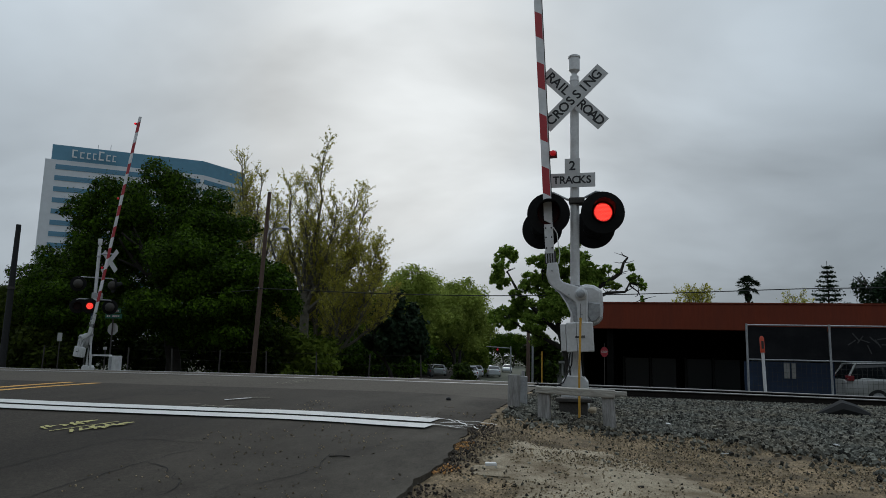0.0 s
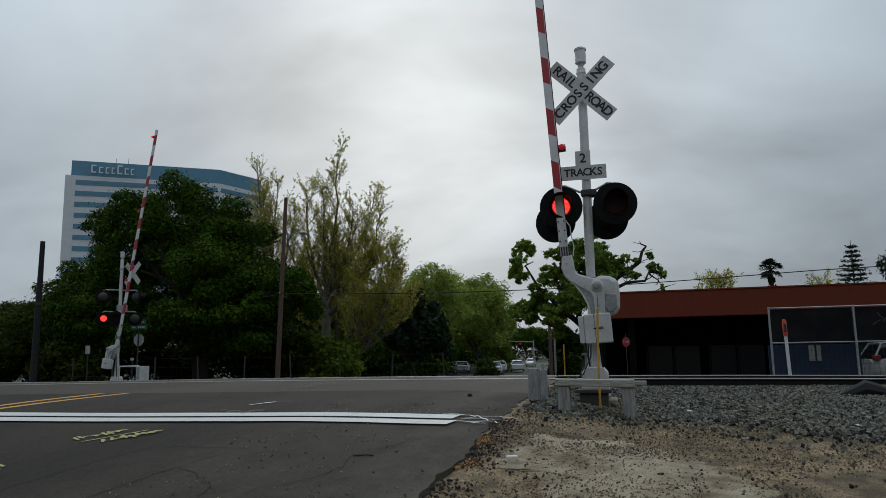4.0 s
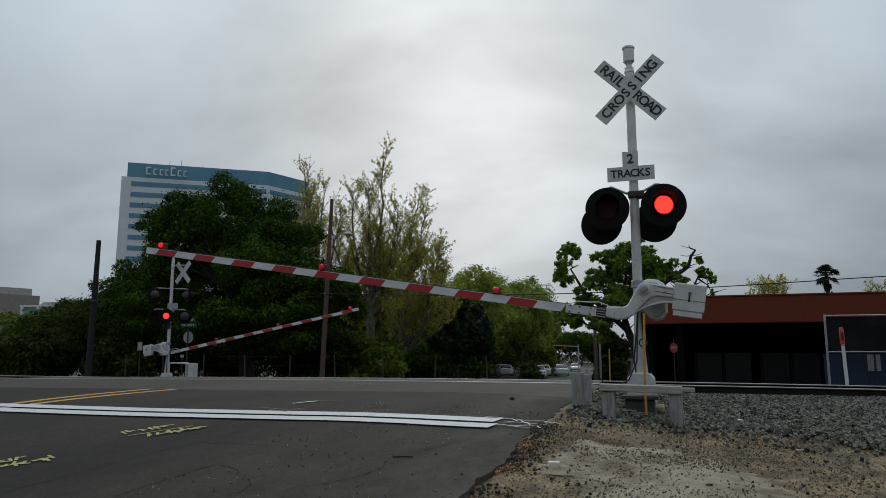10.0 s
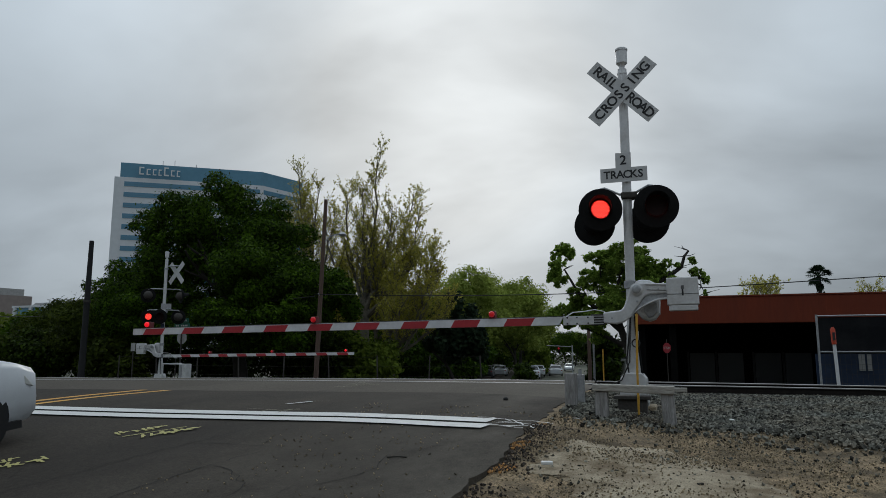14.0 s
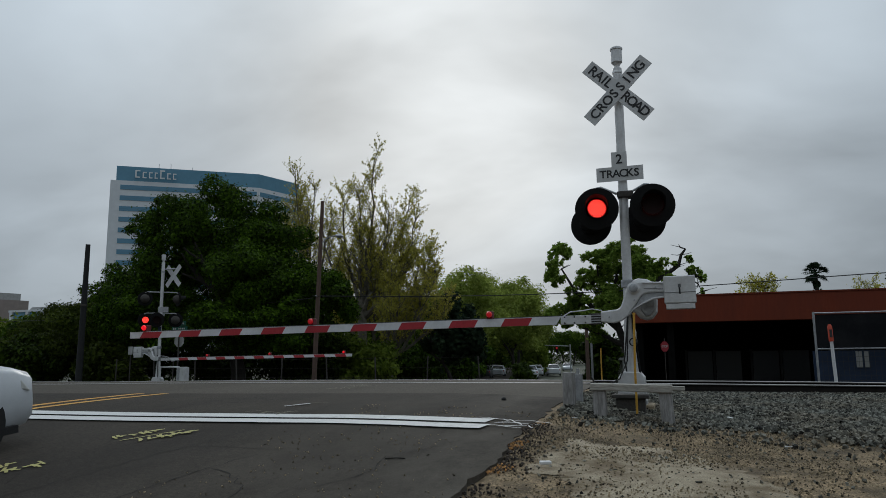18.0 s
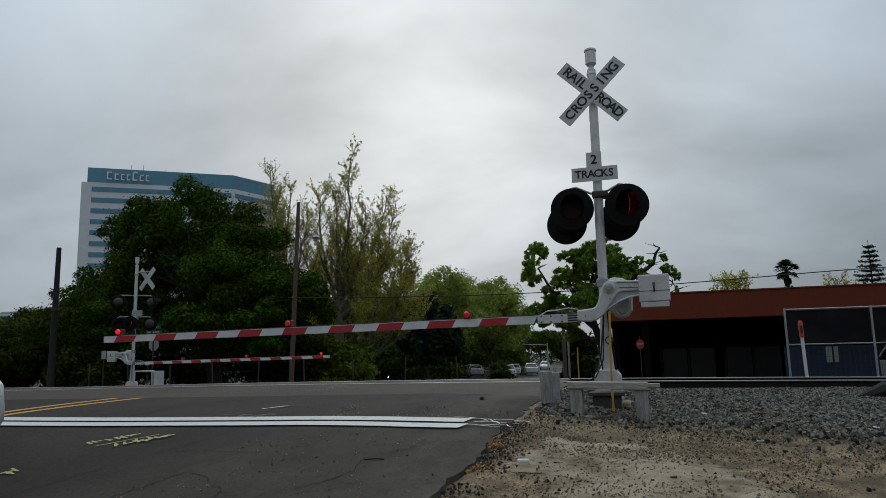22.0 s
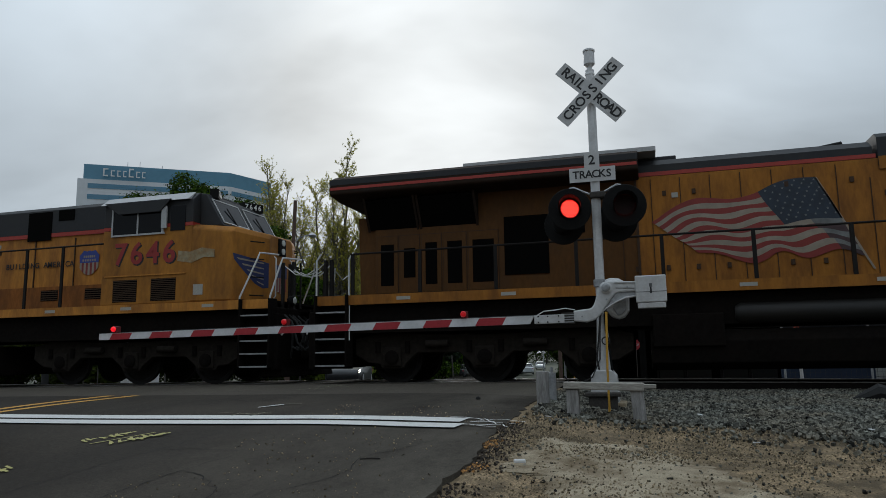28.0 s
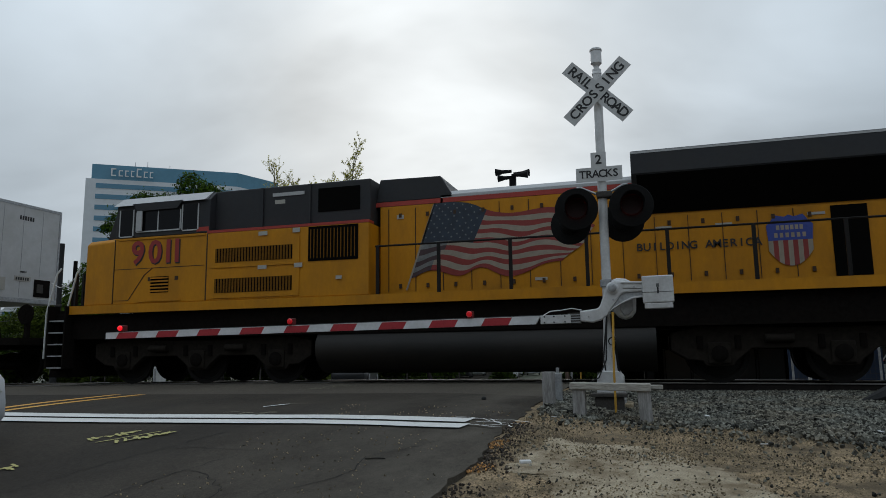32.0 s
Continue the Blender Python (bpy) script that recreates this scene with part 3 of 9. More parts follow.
def build_road():
    road = solid("road", strip(G(), LEFT, ragged, -12, 10.1, 0.0, 0.08, 24, 0.12), M["asphalt"], "dark grey asphalt road with fine cracks", "road", kind="structure")
    part("new_surface", seam_patch(lambda x: 10.1, seam_y, 0.0), M["asphalt"], road, "dark asphalt up to the seam")
    part("old_surface", seam_patch(seam_y, lambda x: 13.9, -0.004), M["old_asphalt"], road, "older pale grey asphalt beside the rails")
    part("crossing_panel", strip(G(), LEFT, -1.75, 14.50, 15.80, -0.002, 0.2, 24), M["old_asphalt"], road)
    part("crossing_panel", strip(G(), LEFT, -1.75, 13.9, 14.32, -0.002, 0.2, 24), M["old_asphalt"], road)
    part("far_surface", strip(G(), lambda y: LEFT + lean(y), lambda y: RIGHT - 0.2 + lean(y), 15.96, 26, 0.0, 0.25, 24, 0.1), M["old_asphalt"], road)
    part("far_surface", strip(G(), lambda y: LEFT + lean(y) + 0.02 * (y - 26), lambda y: RIGHT - 0.2 + lean(y) - 0.01 * (y - 26), 26, 300, 0.0, 1.0, 2, 0.1), M["asphalt"], road)
    # two stop lines and the pair of centre lines
    sway = [(-17, -0.02), (-9, 0.0), (-7, 0.0), (-5.2, 0.10), (-3.7, 0.22), (-2.9, 0.17), (-2.0, 0.06)]
    for y0, y1, end in ((7.68, 7.965, -2.10), (7.29, 7.565, -2.06)):
        g = G()
        n = 70
        for i in range(n + 1):
            x = -16.5 + (end + 16.5) * i / n
            w = sum(curve(sway, x + d) for d in (-0.6, -0.3, 0, 0.3, 0.6)) / 5 + 0.012 * noise.noise((x * 1.7, y0, 0))
            for y in (y0 + w, y1 + w):
                g.v.append((x + (0.05 if i == n and y > y0 + 0.2 + w else 0.0), y, road_h(x, y) + 0.012))
        for i in range(n):
            g.f.append((2 * i, 2 * i + 2, 2 * i + 3, 2 * i + 1))
        part("stop_line", g, M["white_line"], road, "worn white stop line")
    for off in (0.0, 0.26):
        part("centre_line", strip(G(), lambda y, o=off: -9.21 - 1.5 * o + (0.14 - 0.24 * o) * (y - 8.4), lambda y, o=off: -9.05 - 1.5 * o + (0.14 - 0.24 * o) * (y - 8.4), -8, 10.65, 0.006, 0.25), M["yellow_line"], road, "yellow centre line")
    # utility marks sprayed on the asphalt
    rnd = random.Random(5)

    def scrawl(cx, cy, w, h, n, material, tilt=0.0, label=""):
        g = G()
        for i in range(n):
            x, y = cx + rnd.uniform(-w, w), cy + rnd.uniform(-h, h)
            a = tilt + rnd.choice((0, 0, 0.5, 1.4, -0.4)) + rnd.uniform(-0.2, 0.2)
            ln, th = rnd.uniform(0.10, 0.32), 0.010
            dx, dy = math.cos(a) * ln / 2, math.sin(a) * ln / 2
            nx, ny = -math.sin(a) * th, math.cos(a) * th
            g.add([(px, py, road_h(px, py) + 0.014 + i * 0.0003) for px, py in ((x - dx - nx, y - dy - ny), (x + dx - nx, y + dy - ny), (x + dx + nx, y + dy + ny), (x - dx + nx, y - dy + ny))], [(0, 1, 2, 3)])
        part("sprayed_mark", g, material, road, label)
    def bar_row(g, a, b, n, rise, seed):
        """A row of short strokes, like letters that cannot be read, along a line."""
        r2 = random.Random(seed)
        d = Vector((b[0] - a[0], b[1] - a[1]))
        u = d.normalized()
        w = Vector((-u.y, u.x))
        for i in range(n):
            c = Vector(a) + d * (i + 0.5) / n
            for k in range(r2.choice((2, 3, 3))):
                p = c + u * r2.uniform(-0.05, 0.05) * 0.8 + w * r2.uniform(-0.5, 0.5) * rise
                ang = r2.choice((0.1, 0.2, 1.3, 1.5, 1.7, -0.6))
                e = (u * math.cos(ang) + w * math.sin(ang)) * r2.uniform(0.05, 0.085)
                f = Vector((-e.y, e.x)).normalized() * 0.015
                g.add([(q.x, q.y, road_h(q.x, q.y) + 0.009 + 0.0002 * len(g.f)) for q in (p - e - f, p + e - f, p + e + f, p - e + f)], [(0, 1, 2, 3)])

    def stroke(g, pts, half, lift=0.008):
        """A painted or tarred line along points on the road."""
        vs = []
        for i, p in enumerate(pts):
            a, b = Vector(pts[max(0, i - 1)]), Vector(pts[min(len(pts) - 1, i + 1)])
            u = (b - a).normalized()
            f = Vector((-u.y, u.x)) * half * (0.55 + 0.9 * abs(noise.noise((p[0] * 6, p[1] * 6, 1))))
            vs += [(p[0] + f.x, p[1] + f.y, road_h(p[0], p[1]) + lift), (p[0] - f.x, p[1] - f.y, road_h(p[0], p[1]) + lift)]
        g.add(vs, [(2 * i, 2 * i + 1, 2 * i + 3, 2 * i + 2) for i in range(len(pts) - 1)])

    def wander(pts, k, amp):
        out = []
        for (xa, ya), (xb, yb) in zip(pts, pts[1:]):
            for q in range(k):
                x, y = xa + (xb - xa) * q / k, ya + (yb - ya) * q / k
                out.append((x + amp * noise.noise((x * 7, y * 7, 3)), y + amp * noise.noise((x * 7, y * 7, 9))))
        return out + [pts[-1]]
    g = G()
    stroke(g, wander([(-5.80, 6.32), (-5.62, 6.62), (-5.44, 6.92)], 5, 0.02), 0.022)
    bar_row(g, (-6.02, 6.40), (-5.72, 6.84), 6, 0.10, 3)
    bar_row(g, (-5.58, 6.36), (-5.26, 6.86), 7, 0.12, 4)
    part("sprayed_mark", g, M["spray"], road, "yellow sprayed utility mark")
    g = G()
    bar_row(g, (-6.05, 4.98), (-5.80, 5.36), 5, 0.14, 6)
    bar_row(g, (-6.3, 4.9), (-6.1, 5.3), 5, 0.12, 7)
    part("sprayed_mark", g, M["spray"], road, "yellow sprayed utility mark")
    # long cracks across the lane
    for pts in ([(-4.66, 7.0), (-4.74, 6.53), (-4.83, 6.1), (-4.95, 5.75), (-5.02, 5.40), (-5.08, 5.03), (-5.17, 4.67), (-5.25, 4.2)], [(-3.88, 6.02), (-4.00, 5.67), (-4.09, 5.33), (-4.13, 5.06), (-4.18, 4.83), (-4.27, 4.4)],
                [(-3.71, 6.21), (-3.99, 6.19), (-4.54, 6.25), (-4.76, 6.2)], [(-3.97, 5.51), (-3.56, 5.22), (-3.31, 4.93), (-3.35, 4.70)], [(-2.2, 6.6), (-2.6, 6.1), (-2.5, 5.6), (-2.8, 5.1)], [(-6.6, 9.9), (-5.2, 9.75), (-4.1, 9.8), (-3.0, 9.6)]):
        g = G()
        stroke(g, wander(pts, 14, 0.06), 0.0055, 0.004)
        part("crack", g, M["crack"], road, "thin dark crack in the asphalt")
    scrawl(-5.9, 12.4, 0.28, 0.75, 26, M["spray_pale"], 0.6, "faded yellow utility mark")
    g = G()
    stroke(g, wander([(-5.28, 8.82), (-5.14, 9.02), (-5.06, 9.16)], 5, 0.02), 0.045, 0.010)
    part("sprayed_mark", g, M["white_line"], road, "white sprayed mark")
    g = G()
    stroke(g, wander([(-5.14, 9.14), (-5.0, 9.24), (-4.84, 9.28)], 5, 0.02), 0.025, 0.010)
    part("sprayed_mark", g, M["spray_pale"], road, "faded yellow sprayed mark")
    g = G()
    stroke(g, wander([(-2.30, 8.12), (-2.12, 8.10), (-1.9, 7.98), (-1.62, 7.93), (-1.36, 7.80)], 7, 0.05), 0.015, 0.012)
    stroke(g, wander([(-2.10, 7.98), (-1.95, 8.03), (-1.84, 7.86), (-1.98, 7.74), (-1.72, 7.80), (-1.66, 7.62), (-1.86, 7.56), (-1.58, 7.60), (-1.50, 7.46)], 5, 0.03), 0.013, 0.0135)
    stroke(g, wander([(-1.86, 7.98), (-1.70, 7.72), (-1.44, 7.64)], 6, 0.04), 0.012, 0.0145)
    stroke(g, wander([(-2.02, 7.60), (-1.80, 7.49), (-1.62, 7.45)], 6, 0.04), 0.016, 0.0155)
    part("sprayed_mark", g, M["white_line"], road, "white sprayed mark at the road edge")
    scrawl(-5.1, 8.2, 0.5, 0.08, 7, M["spray_pale"], 0.15, "faint white scribble")
    # worn slab of old concrete and tar beside the road
    shape = [(-1.30, 5.9), (-1.32, 6.45), (-1.05, 6.95), (-0.85, 7.02), (-0.4, 7.05), (0.0, 6.95), (0.35, 6.6), (0.62, 5.9), (0.85, 5.2), (0.8, 4.4), (0.3, 3.9), (-0.5, 4.1), (-0.75, 4.8), (-0.70, 5.35), (-1.0, 5.7)]
    pts = []
    for i in range(len(shape)):
        (xa, ya), (xb, yb) = shape[i], shape[(i + 1) % len(shape)]
        for q in range(26):
            x, y = xa + (xb - xa) * q / 26, ya + (yb - ya) * q / 26
            wob = lambda s: 0.20 * noise.noise((x * 2.3, y * 2.3, s)) + 0.11 * noise.noise((x * 7, y * 7, s)) + 0.05 * noise.noise((x * 23, y * 23, s)) + 0.03 * noise.noise((x * 60, y * 60, s))
            pts.append((x + wob(7.0), y + wob(2.0)))
    g = G()
    n = len(pts)
    cx, cy = sum(p[0] for p in pts) / n, sum(p[1] for p in pts) / n
    rings = [1.0, 0.985, 0.8, 0.55, 0.3]
    for k, f in enumerate(rings):
        for x, y in pts:
            xx, yy = cx + (x - cx) * f, cy + (y - cy) * f
            g.v.append((xx, yy, ground_h(xx, yy) + (-0.012, 0.003, 0.012, 0.016, 0.016)[k]))
    for k in range(len(rings) - 1):
        for i in range(n):
            j = (i + 1) % n
            g.f.append((k * n + j, k * n + i, (k + 1) * n + i, (k + 1) * n + j))
    g.f.append(tuple((len(rings) - 1) * n + i for i in range(n))[::-1])
    solid("concrete_patch", g, M["concrete"], "crumbling pale concrete patch on the dirt shoulder", "pavement", kind="structure", smooth=True)


def humped(prof):
    """A rail's section carried along x over the crown of the crossing."""
    xs = [-160, -60] + [-16 + 0.8 * i for i in range(31)] + [60, 160]
    g, n = G(), len(prof)
    for x in xs:
        g.v += [(x, y, z + crown(x, 15)) for y, z in prof]
    g.f = [(i * n + k, (i + 1) * n + k, (i + 1) * n + (k + 1) % n, i * n + (k + 1) % n) for i in range(len(xs) - 1) for k in range(n)]
    return g


def build_tracks():
    for yc in (15.15, 19.5):
        top = 0.932 if yc < 17 else 0.74
        tr = thing("railway_track", "railway track with shiny rails on dark ties", "track", kind="structure")
        for s in (-0.755, 0.755):
            y = yc + s
            prof = [(y - 0.07, top - 0.172), (y + 0.07, top - 0.172), (y + 0.07, top - 0.155), (y + 0.012, top - 0.135), (y + 0.012, top - 0.04), (y + 0.036, top - 0.03), (y + 0.036, top - 0.006), (y - 0.036, top - 0.006), (y - 0.036, top - 0.03), (y - 0.012, top - 0.04), (y - 0.012, top - 0.135), (y - 0.07, top - 0.155)]
            r = part("rail", humped(prof), M["rail"], tr)
            part("running_surface", humped([(y - 0.0378, top - 0.022), (y + 0.0378, top - 0.022), (y + 0.0378, top - 0.008), (y + 0.030, top), (y - 0.030, top), (y - 0.0378, top - 0.008)]), M["rail_top"], r)
        tie = G().box(-0.11, 0.11, -1.28, 1.28, -0.08, 0.08).mesh("tie", M["tie"])
        for i in range(56):
            part("tie", tie, None, tr, at=pose(-1.2 + 0.5 * i, yc, top - 0.172 - 0.08 + crown(-1.2 + 0.5 * i, 15)))


def stones(name, n, area, size, material, label, height, seed, sink=0.25):
    """Many loose angular stones joined into one object."""
    rng = np.random.default_rng(seed)
    x0, x1, y0, y1 = area
    cube = np.array([(-1, -1, -1), (1, -1, -1), (1, 1, -1), (-1, 1, -1), (-1, -1, 1), (1, -1, 1), (1, 1, 1), (-1, 1, 1)], float)
    faces = np.array([(0, 3, 2, 1), (4, 5, 6, 7), (0, 1, 5, 4), (1, 2, 6, 5), (2, 3, 7, 6), (3, 0, 4, 7)])
    px, py = rng.uniform(x0, x1, n), rng.uniform(y0, y1, n)
    s = rng.uniform(size[0], size[1], n)
    shape = cube[None] * rng.uniform(0.45, 1.0, (n, 8, 1)) * rng.uniform(0.6, 1.0, (n, 1, 3))
    q = rng.normal(size=(n, 4))
    q /= np.linalg.norm(q, axis=1)[:, None]
    w, x, y, z = q.T
    R = np.stack([1 - 2 * (y * y + z * z), 2 * (x * y - z * w), 2 * (x * z + y * w), 2 * (x * y + z * w), 1 - 2 * (x * x + z * z), 2 * (y * z - x * w),
                  2 * (x * z - y * w), 2 * (y * z + x * w), 1 - 2 * (x * x + y * y)], 1).reshape(n, 3, 3)
    v = np.einsum("nij,nkj->nki", R, shape) * s[:, None, None]
    pz = np.array([height(a, b) for a, b in zip(px, py)]) + s * (0.5 - sink)
    v += np.stack([px, py, pz], 1)[:, None]
    me = bpy.data.meshes.new(name)
    me.from_pydata(v.reshape(-1, 3).tolist(), [], (faces[None] + 8 * np.arange(n)[:, None, None]).reshape(-1, 4).tolist())
    me.materials.append(material)
    return tagged(new(name, me), label, name.replace("_", " "), kind="stuff")


def light_blocking_wall():
    """A plain unseen wall added behind the camera to cut the skylight on the train."""
    solid("wall_south", G().box(-60, 60, -16.5, -16, -2, 9.0), M["pale_bark"], "unseen plain brown wall, added to dim the light on the train", "wall", kind="structure")


light_blocking_wall()
build_ground()
build_road()
build_tracks()


# ---- the crossing gates ----
M["lamp_case"] = mat("lamp_case", (0.12, 0.008, 0.010), 0.6, vary=0.2, bump=0.0)
M["galv_seam"] = mat("shadowed_seam", (0.12, 0.12, 0.12), 0.6, 0.3, vary=0.2, bump=0.0)

def stop_lamp(parent, x, y, z, turn, lit_from):
    """A round flashing light on a crossing mast: black target, hood and a lens that turns its lit or its dark face out."""
    m = pose(x, y, z, 90, 0, turn)
    g = G().lathe([(0.10, -0.20), (0.14, -0.17), (0.165, -0.02), (0.317, -0.012), (0.322, 0.0), (0.317, 0.008), (0.165, 0.010), (0.165, -0.01)], m, 32)
    lamp = part("flashing_light", g, M["black"], parent, "black round crossing light with a hood", smooth=True)
    # hood: an open half tube over the lens
    h = G()
    n = 18
    for r in (0.172, 0.163):
        for k in range(n + 1):
            a = radians(-35 + 250 * k / n)
            for d in (0.0, 0.30 if 3 < k < n - 3 else 0.30 * min(k, n - k) / 4):
                h.v.append(tuple(m @ Vector((r * math.cos(a), r * math.sin(a), d + 0.01))))
    w = (n + 1) * 2
    for k in range(n):
        a = 2 * k
        h.f += [(a, a + 2, a + 3, a + 1), (w + a + 1, w + a + 3, w + a + 2, w + a), (a + 1, a + 3, w + a + 3, w + a + 1)]
    part("hood", h, M["black"], lamp, smooth=True)
    disc = G().lathe([(0.150, -0.006), (0.150, 0.0), (0.142, 0.004), (0.01, 0.006)], None, 28)
    # the lit dots stand on the front of the disc
    dots = G()
    for i in range(-8, 9):
        for j in range(-8, 9):
            px, py = 0.0225 * (i + 0.5 * (j % 2)), 0.0195 * j
            if px * px + py * py < 0.126 ** 2:
                dots.lathe([(0.0084, 0.004), (0.0080, 0.009), (0.004, 0.011)], pose(px, py, 0), 6)
    both = G()
    both.v, both.f = list(disc.v), list(disc.f)
    k0 = len(both.f)
    both.add(dots.v, dots.f)
    both.lathe([(0.142, 0.0066), (0.142, 0.0068), (0.002, 0.0070)], None, 24)
    me2 = both.mesh("lens", M["lens_dark"])
    me2.materials.append(M["led"])
    me2.materials.append(M["lens_glow"])
    kd = k0 + len(dots.f)
    for i, p in enumerate(me2.polygons):
        p.material_index = 0 if i < k0 else (1 if i < kd else 2)
    lens = part("lens", me2, None, lamp, "red lens of many dots", at=m @ pose(0, 0, 0.035))
    LENSES.append((lens, m @ pose(0, 0, 0.035), lit_from))
    return lamp


LENSES = []
M["lens_glow"] = mat("glowing_lens", (0.3, 0.01, 0.01), 0.4, vary=0.1, bump=0.0, emit=((1.0, 0.012, 0.008), 0.34))


def cross_blades(parent, x, y, z, turn=0.0, words=True):
    m = pose(x, y, z, 0, 0, turn)
    for k, (ang, dy) in enumerate(((-45, 0.0), (45, -0.008))):
        r = m @ pose(0, dy, 0, 0, -ang, 0)
        blade = part("crossbuck_blade", G().box(-0.625, 0.625, -0.003, 0.003, -0.117, 0.117, r), M["sign_white"], parent, "white crossbuck blade", bevel=0.002)
        if words:
            size = 0.205
            if ang == 45:
                for i, ch in enumerate("CROSSING"):
                    part("letter", text_mesh(ch, size, M["letter"]), None, blade, at=r @ pose(-0.485 + 0.1386 * i, -0.0045, 0, 90))
            else:
                for i, ch in enumerate("RAIL"):
                    part("letter", text_mesh(ch, size, M["letter"]), None, blade, at=r @ pose((-0.50, -0.375, -0.27, -0.185)[i], -0.0045, 0, 90))
                for i, ch in enumerate("ROAD"):
                    part("letter", text_mesh(ch, size, M["letter"]), None, blade, at=r @ pose(0.165 + 0.123 * i, -0.0045, 0, 90))


# where the arm turns, beside the mast of the near (-1) and the far (1) gate
HUB = {-1: 0.1, 1: -0.24}


def crossing_gate(name, near, at, arm_len, side, label):
    """side -1: the arm reaches towards -x when it is down. The thing's own front is -y."""
    t = thing(name, label, "crossing gate", at)
    H = 5.42 if near else 5.87
    part("mast", G().tube([(0, 0, 0.25), (0, 0, H - 0.35)], 0.069, 16), M["silver"], t, "aluminium-painted round mast", smooth=True)
    part("mast_cap", G().lathe([(0.05, 0), (0.075, 0.02), (0.075, 0.05), (0.05, 0.09), (0.04, 0.14), (0.055, 0.17), (0.085, 0.20), (0.085, 0.40), (0.095, 0.405), (0.095, 0.43), (0.07, 0.45)], pose(0, 0, H - 0.45), 20), M["silver"], t, "grey bell on the top of the mast", smooth=True)
    part("mast_foot", G().tube([(0, 0, 0.40), (0, 0, 0.75), (0, 0, 1.35)], [0.115, 0.095, 0.066], 18), M["silver"], t, "tapering foot of the mast", smooth=True)
    b = part("base", G().prism([(-0.20, 0.0), (0.20, 0.0), (0.185, 0.36), (0.12, 0.44), (-0.12, 0.44), (-0.185, 0.36)], "y", -0.18, 0.18), M["silver"], t, "flared cast base", bevel=0.015)
    part("flange", G().box(-0.2, 0.2, -0.2, 0.2, -0.02, 0.03), M["galv"], t)
    for sx in (-0.15, 0.15):
        for sy in (-0.15, 0.15):
            part("bolt", G().tube([(sx, sy, 0.02), (sx, sy, 0.10)], 0.014, 6), M["galv"], b)
    # cable from the base to the mechanism
    part("conduit", G().tube([(0.10, -0.12, 0.1), (0.13, -0.15, 0.35), (0.10, -0.14, 0.7), (0.06, -0.10, 1.0), (0.05, -0.09, 1.3)], 0.016, 8), M["black"], t, smooth=True)
    part("conduit", G().tube([(-0.05, -0.08, 0.35), (-0.09, -0.10, 0.6), (-0.04, -0.09, 1.0), (0.0, -0.085, 1.4)], 0.012, 8), M["wire"], t, smooth=True)
    part("clamp", G().lathe([(0.085, -0.04), (0.09, 0), (0.085, 0.04)], pose(0, 0, H - 0.78), 16), M["galv"], t, smooth=True)
    face = -0.10
    # crossbuck, track count sign
    cross_blades(t, 0 if near else 0.40, face - 0.02 if near else 0.22, 4.675 if near else 4.91, 0 if near else -12, near)
    if near:
        sign = part("track_sign", G().prism([(-0.343, -0.11), (0.343, -0.11), (0.343, 0.11), (0.114, 0.11), (0.114, 0.34), (-0.114, 0.34), (-0.114, 0.11), (-0.343, 0.11)], "y", face - 0.003, face + 0.003, pose(-0.03, 0, 3.375)), M["sign_white"], t, "white sign that counts the tracks")
        part("letter", text_mesh("2", 0.20, M["letter"]), None, sign, at=pose(-0.03, face - 0.005, 3.595, 90))
        for i, ch in enumerate("TRACKS"):
            part("letter", text_mesh(ch, 0.165, M["letter"]), None, sign, at=pose(-0.275 + 0.098 * i, face - 0.005, 3.375, 90))
    # light arms
    z = 2.84 if near else 2.93
    wide = 0.40 if near else 0.68
    if near:
        part("light_bar", G().tube([(-wide + 0.02, -0.12, z + 0.33), (-wide + 0.08, -0.12, z + 0.34), (-0.1, -0.07, z + 0.24), (0.1, -0.07, z + 0.24), (wide - 0.08, -0.12, z + 0.34), (wide - 0.02, -0.12, z + 0.33)], 0.019, 8), M["galv"], t, smooth=True)
    part("light_bracket", G().box(-0.085, 0.15, -0.11, 0.09, z + 0.17, z + 0.27), M["galv_dark" if near else "galv"], t, "dark pipe clamp on the mast", bevel=0.02)
    if near:
        for s in (-1, 1):
            stop_lamp(t, wide * s + 0.02, -0.20, z, 6, s)
            stop_lamp(t, wide * s - 0.12, 0.24, z - 0.15, 180 - 8, s)
    else:
        # two pairs face the cross street and the near road, the rest show their grey backs
        for x, y, zz, turn, s in ((-0.48, -0.40, z, 40, -1), (0.0, -0.25, z, 40, 1), (0.48, 0.40, z, 205, 1), (-0.52, -0.44, z + 0.94, 215, -1), (0.53, 0.44, z + 0.94, 150, 1)):
            lamp = stop_lamp(t, x, y, zz, turn, s)
            part("lamp_back", G().lathe([(0.19, -0.02), (0.19, -0.08), (0.16, -0.16), (0.09, -0.22), (0.0, -0.235)], pose(x, y, zz, 90, 0, turn), 20), M["galv_dark"], lamp, "grey rounded back", smooth=True)
        for zz in (z + 0.30, z + 1.24):
            part("light_bar", G().tube([(-0.53, -0.44, zz - 0.04), (-0.46, -0.38, zz), (0.46, 0.38, zz), (0.53, 0.44, zz - 0.04)], 0.025, 8), M["galv"], t, smooth=True)
        part("sign_bracket", G().tube([(0, 0, 5.20), (0.50, 0.40, 5.26)], 0.03, 6), M["galv"], t)
        part("small_plate", G().box(-0.13, 0.30, -0.07, -0.06, 3.27, 3.52, pose(0, 0, 0, 0, 0, 40)), M["galv"], t)
    if not near:
        part("blue_plate", G().box(-0.05, 0.13, -0.09, -0.08, 2.36, 2.64), M["blue_panel"], t, "small blue plate on the mast")
